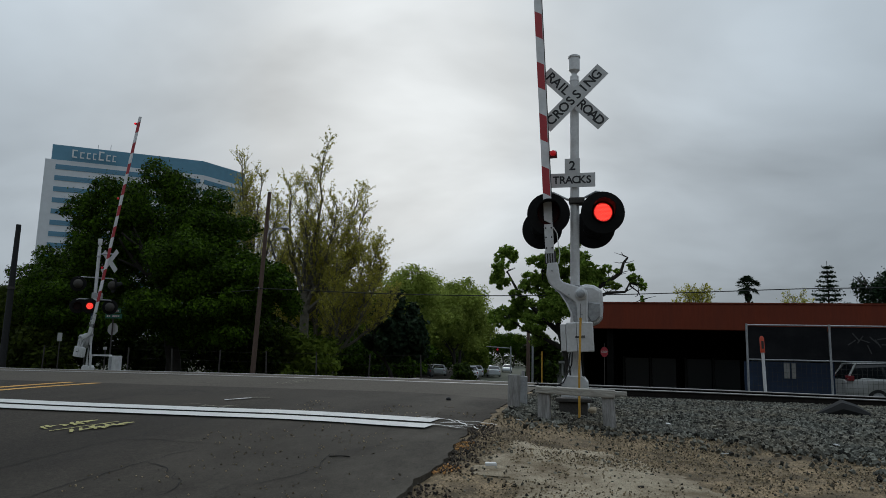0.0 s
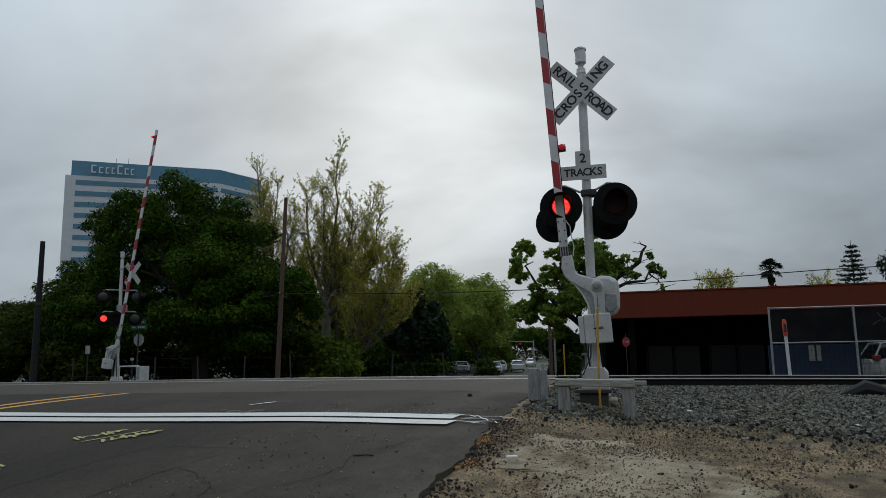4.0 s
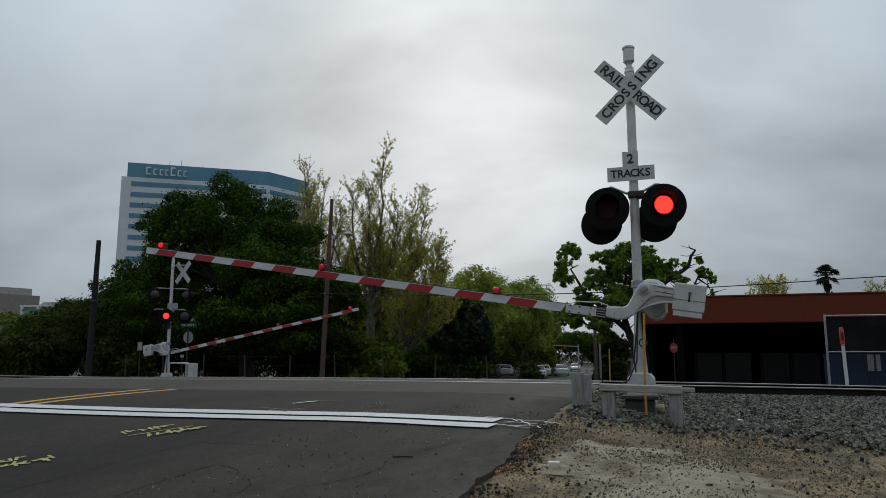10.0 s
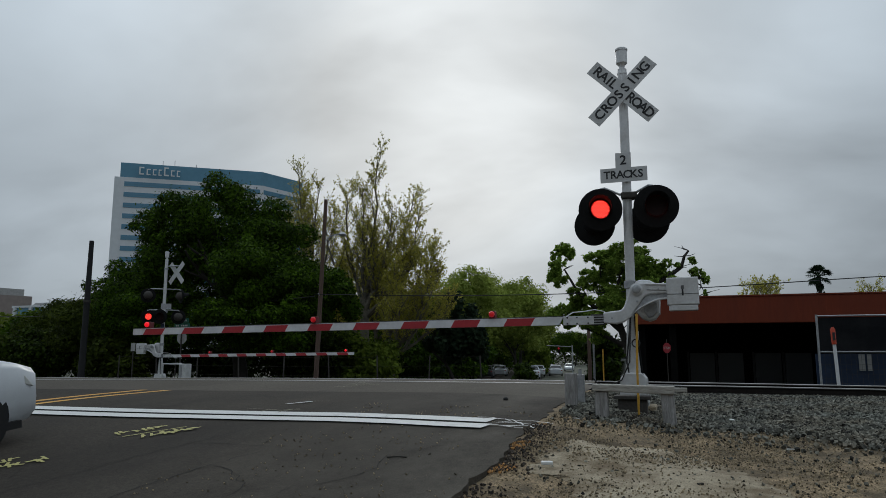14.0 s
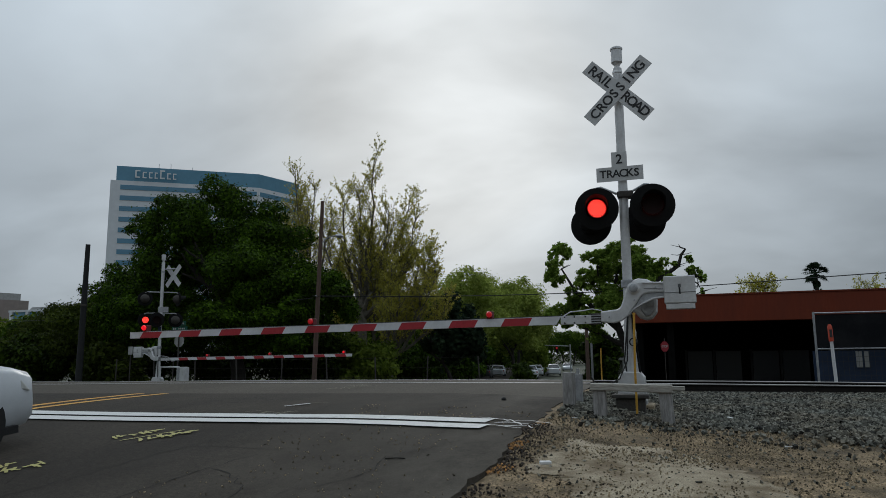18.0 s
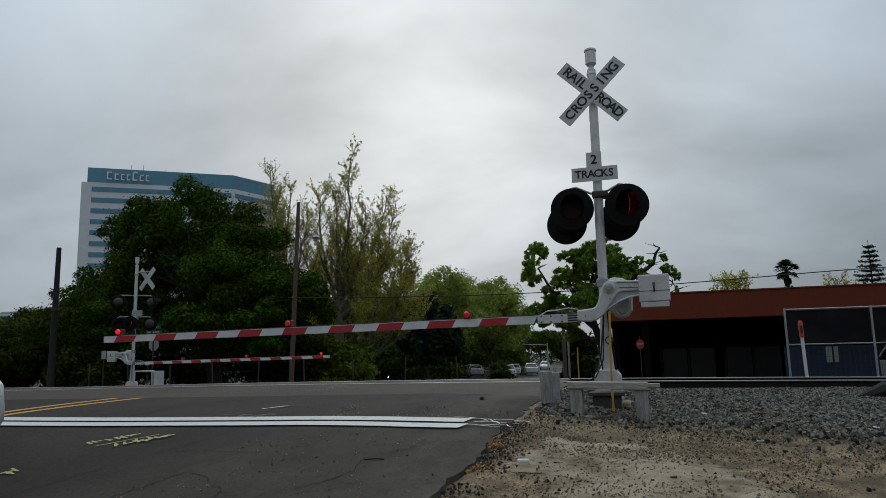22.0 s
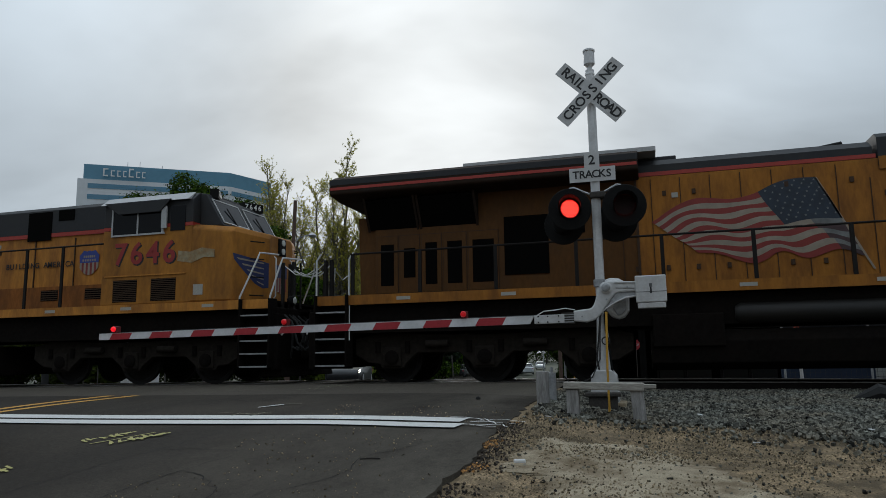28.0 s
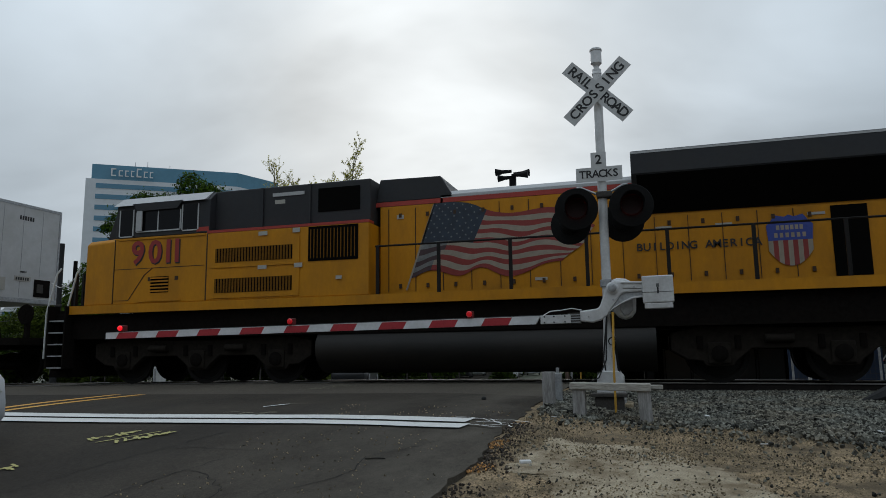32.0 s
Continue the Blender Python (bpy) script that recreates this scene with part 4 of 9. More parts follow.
    # mechanism case
    PZ = 1.62
    mir = lambda pts: [(-side * a, PZ + b) for a, b in pts]
    part("mechanism_case", G().prism(mir([(0.06, 0.14), (0.16, 0.165), (0.28, 0.15), (0.40, 0.08), (0.41, -0.16), (0.40, -0.33), (0.34, -0.41), (0.25, -0.45), (0.14, -0.40), (0.05, -0.28)]), "y", -0.13, 0.20), M["silver"], t, "rounded silver case of the gate motor", bevel=0.05)
    part("case_cover", G().prism(mir([(0.20, -0.10), (0.37, -0.12), (0.37, -0.31), (0.31, -0.38), (0.24, -0.40), (0.18, -0.30)]), "y", -0.155, -0.125), M["galv"], t, "dull cover of the gate motor", bevel=0.02)
    part("mast_collar", G().lathe([(0.075, -0.06), (0.095, -0.05), (0.095, 0.05), (0.075, 0.06)], pose(0, 0, PZ + 0.10), 16), M["galv"], t, smooth=True)
    part("shaft", G().tube([(HUB[side], -0.38, PZ), (HUB[side], 0.10, PZ)], 0.06, 14), M["galv"], t, smooth=True)
    # the arm with its counterweight
    return gate_arm(t, arm_len, side)


def gate_arm(t, length, side):
    """Built level and reaching towards -x, about its pivot; turned about for the other side."""
    f = (lambda p: p) if side < 0 else (lambda p: (-p[0], p[1]))
    y0, y1 = -0.34, -0.24
    sweep = [(0.43, 0.075), (0.10, 0.093), (0.015, 0.10), (-0.045, 0.085), (-0.088, 0.037), (-0.133, -0.095), (-0.187, -0.235), (-0.215, -0.272), (-0.255, -0.290), (-0.485, -0.312), (-0.485, -0.465), (-0.30, -0.487), (-0.19, -0.459), (-0.107, -0.396), (-0.022, -0.277), (0.095, -0.118), (0.125, -0.09), (0.18, -0.073), (0.43, -0.070)]
    arm = part("gate_arm", G().prism([f(p) for p in sweep], "y", y0 + 0.02, y1 - 0.01), M["silver"], t, "swept silver casting that carries the gate boom", bevel=0.02, at=pose(HUB[side], 0, 1.62))
    part("hub", G().lathe([(0.09, 0), (0.09, 0.03), (0.055, 0.04), (0.05, 0.055), (0.0, 0.058)], pose(0, y0 + 0.03, 0, 90), 20), M["silver"], arm, smooth=True)
    # lever and counterweight
    part("rib", G().prism([f(p) for p in ((0.12, 0.083), (0.43, 0.066), (0.43, 0.046), (0.12, 0.062))], "y", y0 + 0.005, y0 + 0.03), M["silver"], arm, bevel=0.006)
    part("web", G().prism([f(p) for p in ((-0.10, -0.375), (0.0, -0.285), (0.14, -0.20), (0.27, -0.145), (0.43, -0.125), (0.43, -0.07), (0.18, -0.073), (0.10, -0.115), (-0.022, -0.277))], "y", y0 + 0.05, y1), M["galv"], arm, "shaded web under the lever", bevel=0.006)
    part("rib", G().prism([f(p) for p in ((-0.11, -0.392), (-0.02, -0.31), (0.12, -0.225), (0.27, -0.165), (0.43, -0.145), (0.43, -0.122), (0.27, -0.140), (0.13, -0.198), (-0.01, -0.283))], "y", y0 + 0.004, y1), M["silver"], arm, bevel=0.004)
    part("rib_line", G().prism([f(p) for p in ((0.14, -0.005), (0.40, -0.022), (0.40, -0.029), (0.14, -0.013))], "y", y0 + 0.012, y0 + 0.024), M["galv_seam"], arm)
    for u, v in ((0.0, -0.17), (-0.06, -0.36), (-0.36, -0.40), (0.30, 0.0)):
        part("bolt", G().tube([(-side * u, y0 + 0.008, v), (-side * u, y0 + 0.03, v)], 0.014, 6), M["galv"], arm)
    part("hub_cap", G().lathe([(0.062, 0), (0.062, 0.012), (0.045, 0.02), (0.02, 0.022)], pose(0, y0 - 0.028, 0, 90), 18), M["galv"], arm, smooth=True)
    xs = sorted((-side * 0.41, -side * 0.835))
    w = part("counterweight", G().box(xs[0], xs[1], y0 - 0.03, y1 + 0.05, -0.240, 0.145), M["silver"], arm, "square silver counterweight box", bevel=0.015)
    part("weight_plate", G().box(xs[0] + 0.02, xs[1] - 0.02, y0 - 0.02, y1 + 0.03, -0.318, -0.243), M["silver"], arm, bevel=0.008)
    part("seam", G().box(xs[0] - 0.002, xs[1] + 0.002, y0 - 0.034, y0 - 0.0302, -0.092, -0.084), M["galv_seam"], w)
    xm = (xs[0] + xs[1]) / 2
    part("slot", G().box(xm - 0.012, xm + 0.012, y0 - 0.035, y0 - 0.0305, -0.11, 0.03), M["letter"], w)
    part("slot", G().box(xm - 0.02, xm + 0.02, y0 - 0.036, y0 - 0.0305, -0.02, 0.03), M["galv_seam"], w)
    # boom
    zc = -0.420
    d = -1 if side < 0 else 1
    xs = sorted((d * 0.62, d * 1.06))
    part("boom_clamp", G().box(xs[0], xs[1], y0 + 0.01, y1 - 0.02, zc - 0.063, zc + 0.063), M["silver"], arm, "pale clamp plate of the boom", bevel=0.004)
    xs = sorted((d * 0.47, d * 0.66))
    part("pivot_bracket", G().box(xs[0], xs[1], y0 + 0.03, y1, zc - 0.075, zc + 0.085), M["galv_dark"], arm, "dark hinge bracket of the boom", bevel=0.006)
    for k in range(4):
        part("hinge_plate", G().box(min(d * 0.48, d * 0.64), max(d * 0.48, d * 0.64), y0 + 0.015, y0 + 0.03, zc - 0.06 + 0.036 * k, zc - 0.044 + 0.036 * k), M["galv"], arm)
    part("cable_loop", G().tube([(d * 0.46, y0 + 0.04, zc + 0.12), (d * 0.60, y0 + 0.02, zc + 0.15), (d * 0.75, y0 + 0.03, zc + 0.13), (d * 0.92, y0 + 0.04, zc + 0.12), (d * 1.02, y0 + 0.05, zc + 0.065)], 0.0075, 6), M["pvc"], arm, "pale cable over the hinge", smooth=True)
    for q in (0.70, 0.86, 1.00):
        for zz in (zc - 0.042, zc + 0.042):
            part("bolt", G().tube([(d * q, y0 - 0.004, zz), (d * q, y0 + 0.008, zz)], 0.012, 6), M["black"], arm)
    start = 1.06
    step = (length - 0.29 - start) / 18
    sl = 0.07
    edges = [start + step * i for i in range(19)] + [length]
    taper = lambda q: 0.0605 - 0.004 * (q - start) / (length - start)
    for i in range(19):
        a, b = edges[i], edges[i + 1]
        ha, hb = taper(a), taper(b)
        poly = [(d * (a + sl), zc - ha), (d * (b + (sl if i < 18 else 0)), zc - hb), (d * b, zc + hb), (d * a, zc + ha)]
        part("boom_stripe", G().prism(poly, "y", y0 + 0.02, y1 - 0.03), M["arm_red"] if i % 2 == 1 else M["arm_white"], arm)
    part("boom_edge", G().prism([(d * start, zc + 0.0605), (d * length, zc + 0.0565), (d * length, zc + 0.0505), (d * start, zc + 0.0525)], "y", y0 + 0.0175, y1 - 0.026), M["arm_white"], arm, "pale upper edge of the boom")
    for k, q in enumerate((length - 0.335, length - 3.70, length - 6.74)):
        x = d * q
        part("arm_lamp", G().lathe([(0.040, 0.0), (0.046, 0.01), (0.046, 0.025), (0.035, 0.045), (0.012, 0.05)], pose(x, y0 - 0.002, zc + 0.125, 90), 16), M["arm_tip_lamp" if k == 0 else "arm_lamp"], arm, "small red lamp on the boom", smooth=True)
        part("lamp_body", G().box(x - 0.045, x + 0.045, y0 + 0.0, y1 + 0.02, zc + 0.06, zc + 0.175), M["lamp_case"], arm, bevel=0.01)
    part("wire", G().tube([(d * 1.0, y0 + 0.05, zc + 0.066), (d * (length - 0.2), y0 + 0.05, zc + 0.062)], 0.007, 6), M["wire"], arm)
    return arm


near_arm = crossing_gate("crossing_gate", True, pose(-0.67, 10.70, 0.80), 8.875, -1, "silver railway crossing gate with crossbuck, red lights and striped boom")
far_arm = crossing_gate("crossing_gate", False, pose(-21.80, 25.75, 0.23, 0, 0, 0), 9.76, 1, "silver crossing gate across the tracks with striped boom")


# ---- trees ----
M["leaf_left"] = leaf_mat("lot_leaf", (0.016, 0.026, 0.003), (0.070, 0.095, 0.011), 0.25)
# shrub leaves coloured darker to hold the shade under the trees
M["leaf_shrub_shaded"] = leaf_mat("shaded_shrub_leaf", (0.005, 0.010, 0.001), (0.038, 0.066, 0.004), 0.25)
M["leaf_oak"] = leaf_mat("oak_leaf", (0.072, 0.128, 0.017), (0.27, 0.39, 0.066), 0.45)

def leaves(name, blobs, n, size, material, parent, seed, shell=0.55, label="", droop=0.0):
    """A crown of many small leaf sprays, scattered through uneven blobs (x, y, z, rx, ry, rz)."""
    rng = np.random.default_rng(seed)
    bl = np.array(blobs, float)
    vol = (bl[:, 3] * bl[:, 4] * bl[:, 5]) ** 0.75
    which = rng.choice(len(bl), n, p=vol / vol.sum())
    d = rng.normal(size=(n, 3))
    d /= np.linalg.norm(d, axis=1)[:, None]
    r = (shell + (1 - shell) * rng.uniform(0, 1, n)) * (1 + 0.10 * rng.normal(size=n))
    r *= np.where(rng.uniform(0, 1, n) < 0.12, rng.uniform(1.0, 1.35, n), 1.0)
    p = bl[which, :3] + d * r[:, None] * bl[which, 3:6]
    s = size * rng.uniform(0.55, 1.35, n)
    # leaves turn their faces outwards and up
    c = d + rng.normal(size=(n, 3)) * 0.55
    c[:, 2] += 0.35
    c /= np.linalg.norm(c, axis=1)[:, None]
    a = np.cross(c, rng.normal(size=(n, 3)))
    a[:, 2] -= droop
    a /= np.linalg.norm(a, axis=1)[:, None]
    b = np.cross(c, a)
    b /= np.linalg.norm(b, axis=1)[:, None]
    v = np.stack([p - a * s[:, None] * 0.6, p + b * s[:, None] * 0.34 + c * s[:, None] * 0.10, p + a * s[:, None] * 0.7, p - b * s[:, None] * 0.34 + c * s[:, None] * 0.10], 1)
    me = bpy.data.meshes.new(name)
    me.from_pydata(v.reshape(-1, 3).tolist(), [], np.arange(4 * n).reshape(n, 4).tolist())
    me.materials.append(material)
    ob = new(name, me)
    ob.parent = parent
    if label:
        tagged(ob, label)
    return ob


def lumps(rnd, cx, cy, cz, rx, ry, rz, n, k=0.36):
    """An uneven crown: smaller blobs spread over a big egg."""
    out = [(cx, cy, cz, rx * 0.62, ry * 0.62, rz * 0.66)]
    for i in range(n):
        u, a = rnd.uniform(-0.75, 1), rnd.uniform(0, 2 * math.pi)
        q = math.sqrt(max(0, 1 - u * u))
        f = rnd.uniform(0.62, 0.92)
        kk = k * rnd.uniform(0.6, 1.25)
        out.append((cx + rx * f * q * math.cos(a), cy + ry * f * q * math.sin(a), cz + rz * f * u, rx * kk, ry * kk, rz * kk * 0.9))
    return out


def branching(g, rnd, p, d, length, radius, depth, tips, spread=0.55, up=0.25, split=3, n=7):
    """Tapered, crooked limbs; tips receives the ends of the last twigs."""
    pts, rad = [Vector(p)], [radius]
    q, dd = Vector(p), Vector(d).normalized()
    for i in range(3):
        dd = (dd + Vector((rnd.gauss(0, 0.12), rnd.gauss(0, 0.12), rnd.gauss(0, 0.06) + up * 0.12))).normalized()
        q = q + dd * length / 3
        pts.append(q.copy())
        rad.append(radius * (1 - 0.14 * (i + 1)))
    g.tube(pts, rad, max(4, n), depth == 0)
    if depth == 0:
        tips.append((pts[-1], dd))
        return
    for i in range(split):
        side = dd.orthogonal().normalized()
        side.rotate(Matrix.Rotation(rnd.uniform(0, 6.28), 3, dd))
        nd = (dd + side * spread * rnd.uniform(0.6, 1.3) + Vector((0, 0, up))).normalized()
        at = pts[-1] if i == 0 else pts[rnd.choice((2, 3))]
        branching(g, rnd, at, nd, length * rnd.uniform(0.62, 0.85), radius * 0.56, depth - 1, tips, spread, up, split, n - 1)


def leafy_tree(name, x, y, z, h, rx, ry, trunk_h, leaf, n, size, seed, label, nb=26, bark="bark", group="", base=0.25):
    rnd = random.Random(seed)
    t = thing(name, label, "tree", pose(x, y, z), group)
    g, tips = G(), []
    branching(g, rnd, (0, 0, -0.3), (0, 0, 1), trunk_h + 0.3, 0.035 * h * 0.5 + 0.08, 3, tips, 0.7, 0.3, 3, 9)
    part("trunk", g, M[bark], t, "crooked bark-covered trunk and limbs", smooth=True)
    cz = h * (base + 1) / 2
    bl = lumps(rnd, 0, 0, cz, rx, ry, h * (1 - base) / 2, nb)
    leaves("crown", bl + clumps(rnd, bl[1:], 3, 0.3), n, size, M[leaf], t, seed + 1)
    return t


def plane_tree(x, y, z, h, lean_x, width, seed, label, n, leaf="leaf_pale", size=0.20, nl=30, low=0.22, name="tall_tree"):
    """A tall tree in thin new leaf: a straight leader, ascending limbs and fine twigs that show."""
    rnd = random.Random(seed)
    t = thing(name, label, "tree", pose(x, y, z), "tall trees in new leaf")
    g = G()
    axis = [Vector((lean_x * (i / 8) ** 1.4 + rnd.gauss(0, 0.10) * (0 < i < 8), rnd.gauss(0, 0.10), -0.3 + (h + 0.3) * i / 8)) for i in range(9)]
    r0 = 0.014 * h + 0.03
    g.tube(axis, [r0 * (1 - i / 8) ** 0.85 + 0.025 for i in range(9)], 9)
    at = lambda f: axis[min(7, int(f * 8))].lerp(axis[min(7, int(f * 8)) + 1], f * 8 - min(7, int(f * 8)))
    blobs = []
    for k in range(nl):
        f = low + (0.95 - low) * ((k + rnd.random() * 0.8) / nl)
        az = 2.4 * k + rnd.uniform(-0.4, 0.4)
        ln = (width * (1 - f) ** 0.62 * 1.25 + 0.7) * rnd.uniform(0.65, 1.2)
        d = Vector((math.cos(az), math.sin(az) * 0.7, rnd.uniform(0.5, 1.2))).normalized()
        p, pts = at(f), []
        for q in range(6):
            pts.append(p.copy())
            d = (d + Vector((rnd.gauss(0, 0.14), rnd.gauss(0, 0.14), rnd.gauss(0.06, 0.06)))).normalized()
            p = p + d * ln / 5
        rr = (r0 * (1 - f) ** 0.85 + 0.03) * 0.5
        g.tube(pts, [rr * (1 - 0.16 * q) + 0.008 for q in range(6)], 6)
        for q in range(12):
            u = 0.18 + 0.8 * q / 11
            b = pts[min(4, int(u * 5))].lerp(pts[min(4, int(u * 5)) + 1], u * 5 - min(4, int(u * 5)))
            e = (d * 0.6 + Vector((rnd.gauss(0, 0.75), rnd.gauss(0, 0.75), rnd.gauss(0.45, 0.35)))).normalized()
            tl = rnd.uniform(0.5, 1.15) * (0.5 + 0.11 * ln)
            m1, m2 = b + e * tl * 0.5 + Vector((rnd.gauss(0, 0.07), rnd.gauss(0, 0.07), 0.03)), b + e * tl + Vector((0, 0, 0.10 * tl))
            g.tube([b, m1, m2], [0.022, 0.015, 0.008], 4, False)
            for c in (m1, m2, m2 + e * 0.25):
                blobs.append((c.x, c.y, c.z, 0.26, 0.26, 0.34))
    part("trunk", g, M["pale_bark"], t, "pale mottled trunk with many upright limbs", smooth=True)
    leaves("crown", blobs, n, size, M[leaf], t, seed + 1, 0.1)
    return t


def clumps(rnd, blobs, m, k):
    """Each large blob broken up into small uneven clumps with gaps between."""
    out = []
    for x, y, z, rx, ry, rz in blobs:
        for i in range(m):
            a, u, f = rnd.uniform(0, 6.283), rnd.uniform(-1, 1), rnd.uniform(0.25, 1.0) ** 0.5
            q = math.sqrt(1 - u * u)
            kk = k * rnd.uniform(0.6, 1.4)
            out.append((x + rx * f * q * math.cos(a), y + ry * f * q * math.sin(a), z + rz * f * u, rx * kk, ry * kk, rz * kk * 0.75))
    return out


def fan_tree(x, y, z, fork, ends, seed, label, n, size=0.115, reach=2.6, subs=24, name="tall_tree", leaf="leaf_pale", radius=0.26):
    """A tall tree in thin new leaf: a forked trunk, long limbs that sweep up to their ends, fine whips that carry the leaves."""
    rnd = random.Random(seed)
    t = thing(name, label, "tree", pose(x, y, z), "tall trees in new leaf")
    g, blobs = G(), []
    fk = Vector(fork)
    g.tube([(0, 0, -0.4), fk * 0.5 + Vector((0.08, 0, 0)), fk], [radius * 1.25, radius * 1.05, radius * 0.9], 10)
    for ex, ez in ends:
        end = Vector((ex, rnd.uniform(-1.8, 1.8), ez))
        run = end - fk
        a = fk - Vector((0, 0, rnd.uniform(0, 0.25) * fk.z))
        c = a + Vector((run.x * 0.75, run.y * 0.75, run.z * 0.40))
        pts = []
        for i in range(11):
            u = i / 10
            pts.append(a * (1 - u) ** 2 + c * (2 * u * (1 - u)) + end * u * u + Vector((rnd.gauss(0, 0.09), rnd.gauss(0, 0.09), rnd.gauss(0, 0.05))) * (0 < i < 10))
        r0 = radius * 0.48
        g.tube(pts, [r0 * (1 - 0.93 * i / 10) + 0.012 for i in range(11)], 7)
        for k in range(subs):
            u = 0.22 + 0.76 * (k + rnd.random()) / subs
            i = min(9, int(u * 10))
            b = pts[i].lerp(pts[i + 1], u * 10 - i)
            tan = (pts[i + 1] - pts[i]).normalized()
            az = rnd.uniform(0, 6.283)
            d = (tan * 0.6 + Vector((math.cos(az), math.sin(az), rnd.uniform(-0.1, 0.5))) * 0.8).normalized()
            ln = reach * (1 - 0.66 * u) * rnd.uniform(0.5, 1.25)
            q, whip = b.copy(), [b.copy()]
            for m in range(4):
                d = (d + Vector((rnd.gauss(0, 0.12), rnd.gauss(0, 0.12), 0.20 + rnd.gauss(0, 0.08)))).normalized()
                q = q + d * ln / 4
                whip.append(q.copy())
            g.tube(whip, [0.042 - 0.03 * (m / 4) - 0.012 * u for m in range(5)], 5, False)
            for m in range(7):
                v = 0.25 + 0.75 * m / 6
                w0 = whip[min(3, int(v * 4))].lerp(whip[min(3, int(v * 4)) + 1], v * 4 - min(3, int(v * 4)))
                e = (d * 0.6 + Vector((rnd.gauss(0, 0.6), rnd.gauss(0, 0.6), 0.45 + rnd.gauss(0, 0.3)))).normalized()
                tl = rnd.uniform(0.3, 0.85)
                w1 = w0 + e * tl
                g.tube([w0, w1], [0.014, 0.006], 3, False)
                for f in (0.35, 0.7, 1.0, 1.15):
                    p = w0 + e * tl * f
                    blobs.append((p.x, p.y, p.z, 0.15, 0.15, 0.18))
    part("trunk", g, M["pale_bark"], t, "pale mottled trunk with many upright limbs", smooth=True)
    leaves("crown", blobs, n, size, M[leaf], t, seed + 1, 0.0)
    return t


def conifer(name, x, y, z, h, r, seed, label):
    """A conifer with clear flat tiers of branches."""
    rnd = random.Random(seed)
    t = thing(name, label, "tree", pose(x, y, z))
    g, blobs = G().tube([(0, 0, -0.3), (0, 0, h * 0.5), (0, 0, h)], [0.28, 0.16, 0.03], 8), []
    tiers = 22
    for i in range(tiers):
        f = i / tiers
        zz, rr = h * (0.12 + 0.86 * f), r * (1 - 0.95 * f) + 0.15
        for k in range(9):
            a = 6.283 * k / 9 + i * 0.7 + rnd.uniform(-0.3, 0.3)
            ln = rr * rnd.uniform(0.75, 1.1)
            g.tube([(0, 0, zz), (ln * math.cos(a), ln * math.sin(a), zz + 0.08 * ln)], [0.05, 0.02], 4, False)
            for q in (0.35, 0.6, 0.82, 1.0):
                blobs.append((ln * q * math.cos(a), ln * q * math.sin(a), zz + 0.08 * ln * q, 0.12 * rr + 0.16, 0.12 * rr + 0.16, 0.24))
    part("trunk", g, M["bark"], t, smooth=True)
    leaves("crown", blobs, 9500, 0.24, M["needle"], t, seed + 1, 0.2)
    return t


def palm(x, y, z, h):
    t = thing("palm_tree", "fan palm with a shaggy skirt behind the building", "tree", pose(x, y, z))
    part("trunk", G().tube([(0, 0, -0.3), (0.1, 0, h * 0.5), (0, 0, h)], [0.35, 0.28, 0.25], 8), M["bark"], t, smooth=True)
    rnd = random.Random(3)
    g = G()
    for i in range(64):
        a, e = rnd.uniform(0, 6.28), rnd.uniform(-0.7, 1.45)
        d = Vector((math.cos(a) * math.cos(e), math.sin(a) * math.cos(e), math.sin(e)))
        c = Vector((0, 0, h)) + d * 1.0
        s = d.cross(Vector((0, 0, 1))).normalized()
        u = s.cross(d)
        for k in range(-4, 5):
            w = k * 0.32
            dd = (d * math.cos(w) + s * math.sin(w)).normalized()
            e1 = c + dd * 0.95 + Vector((0, 0, -0.25))
            g.add([c - u * 0.02, c + dd * 0.5 + u * 0.05 - s.cross(dd) * 0.0 + dd.cross(u) * 0.07, e1, c + dd * 0.5 - dd.cross(u) * 0.07], [(0, 1, 2, 3)])
        g.tube([(0, 0, h), c], 0.03, 4)
    part("fronds", g, M["needle"], t, "dark green fan fronds")
    leaves("skirt", [(0, 0, h - 1.5, 0.5, 0.5, 0.6), (0.2, 0, h - 3.0, 1.3, 1.2, 0.6), (-0.3, 0, h - 3.7, 1.6, 1.3, 0.8)], 2200, 0.36, M["needle"], t, 5, 0.3, "drooping older fronds", 0.8)


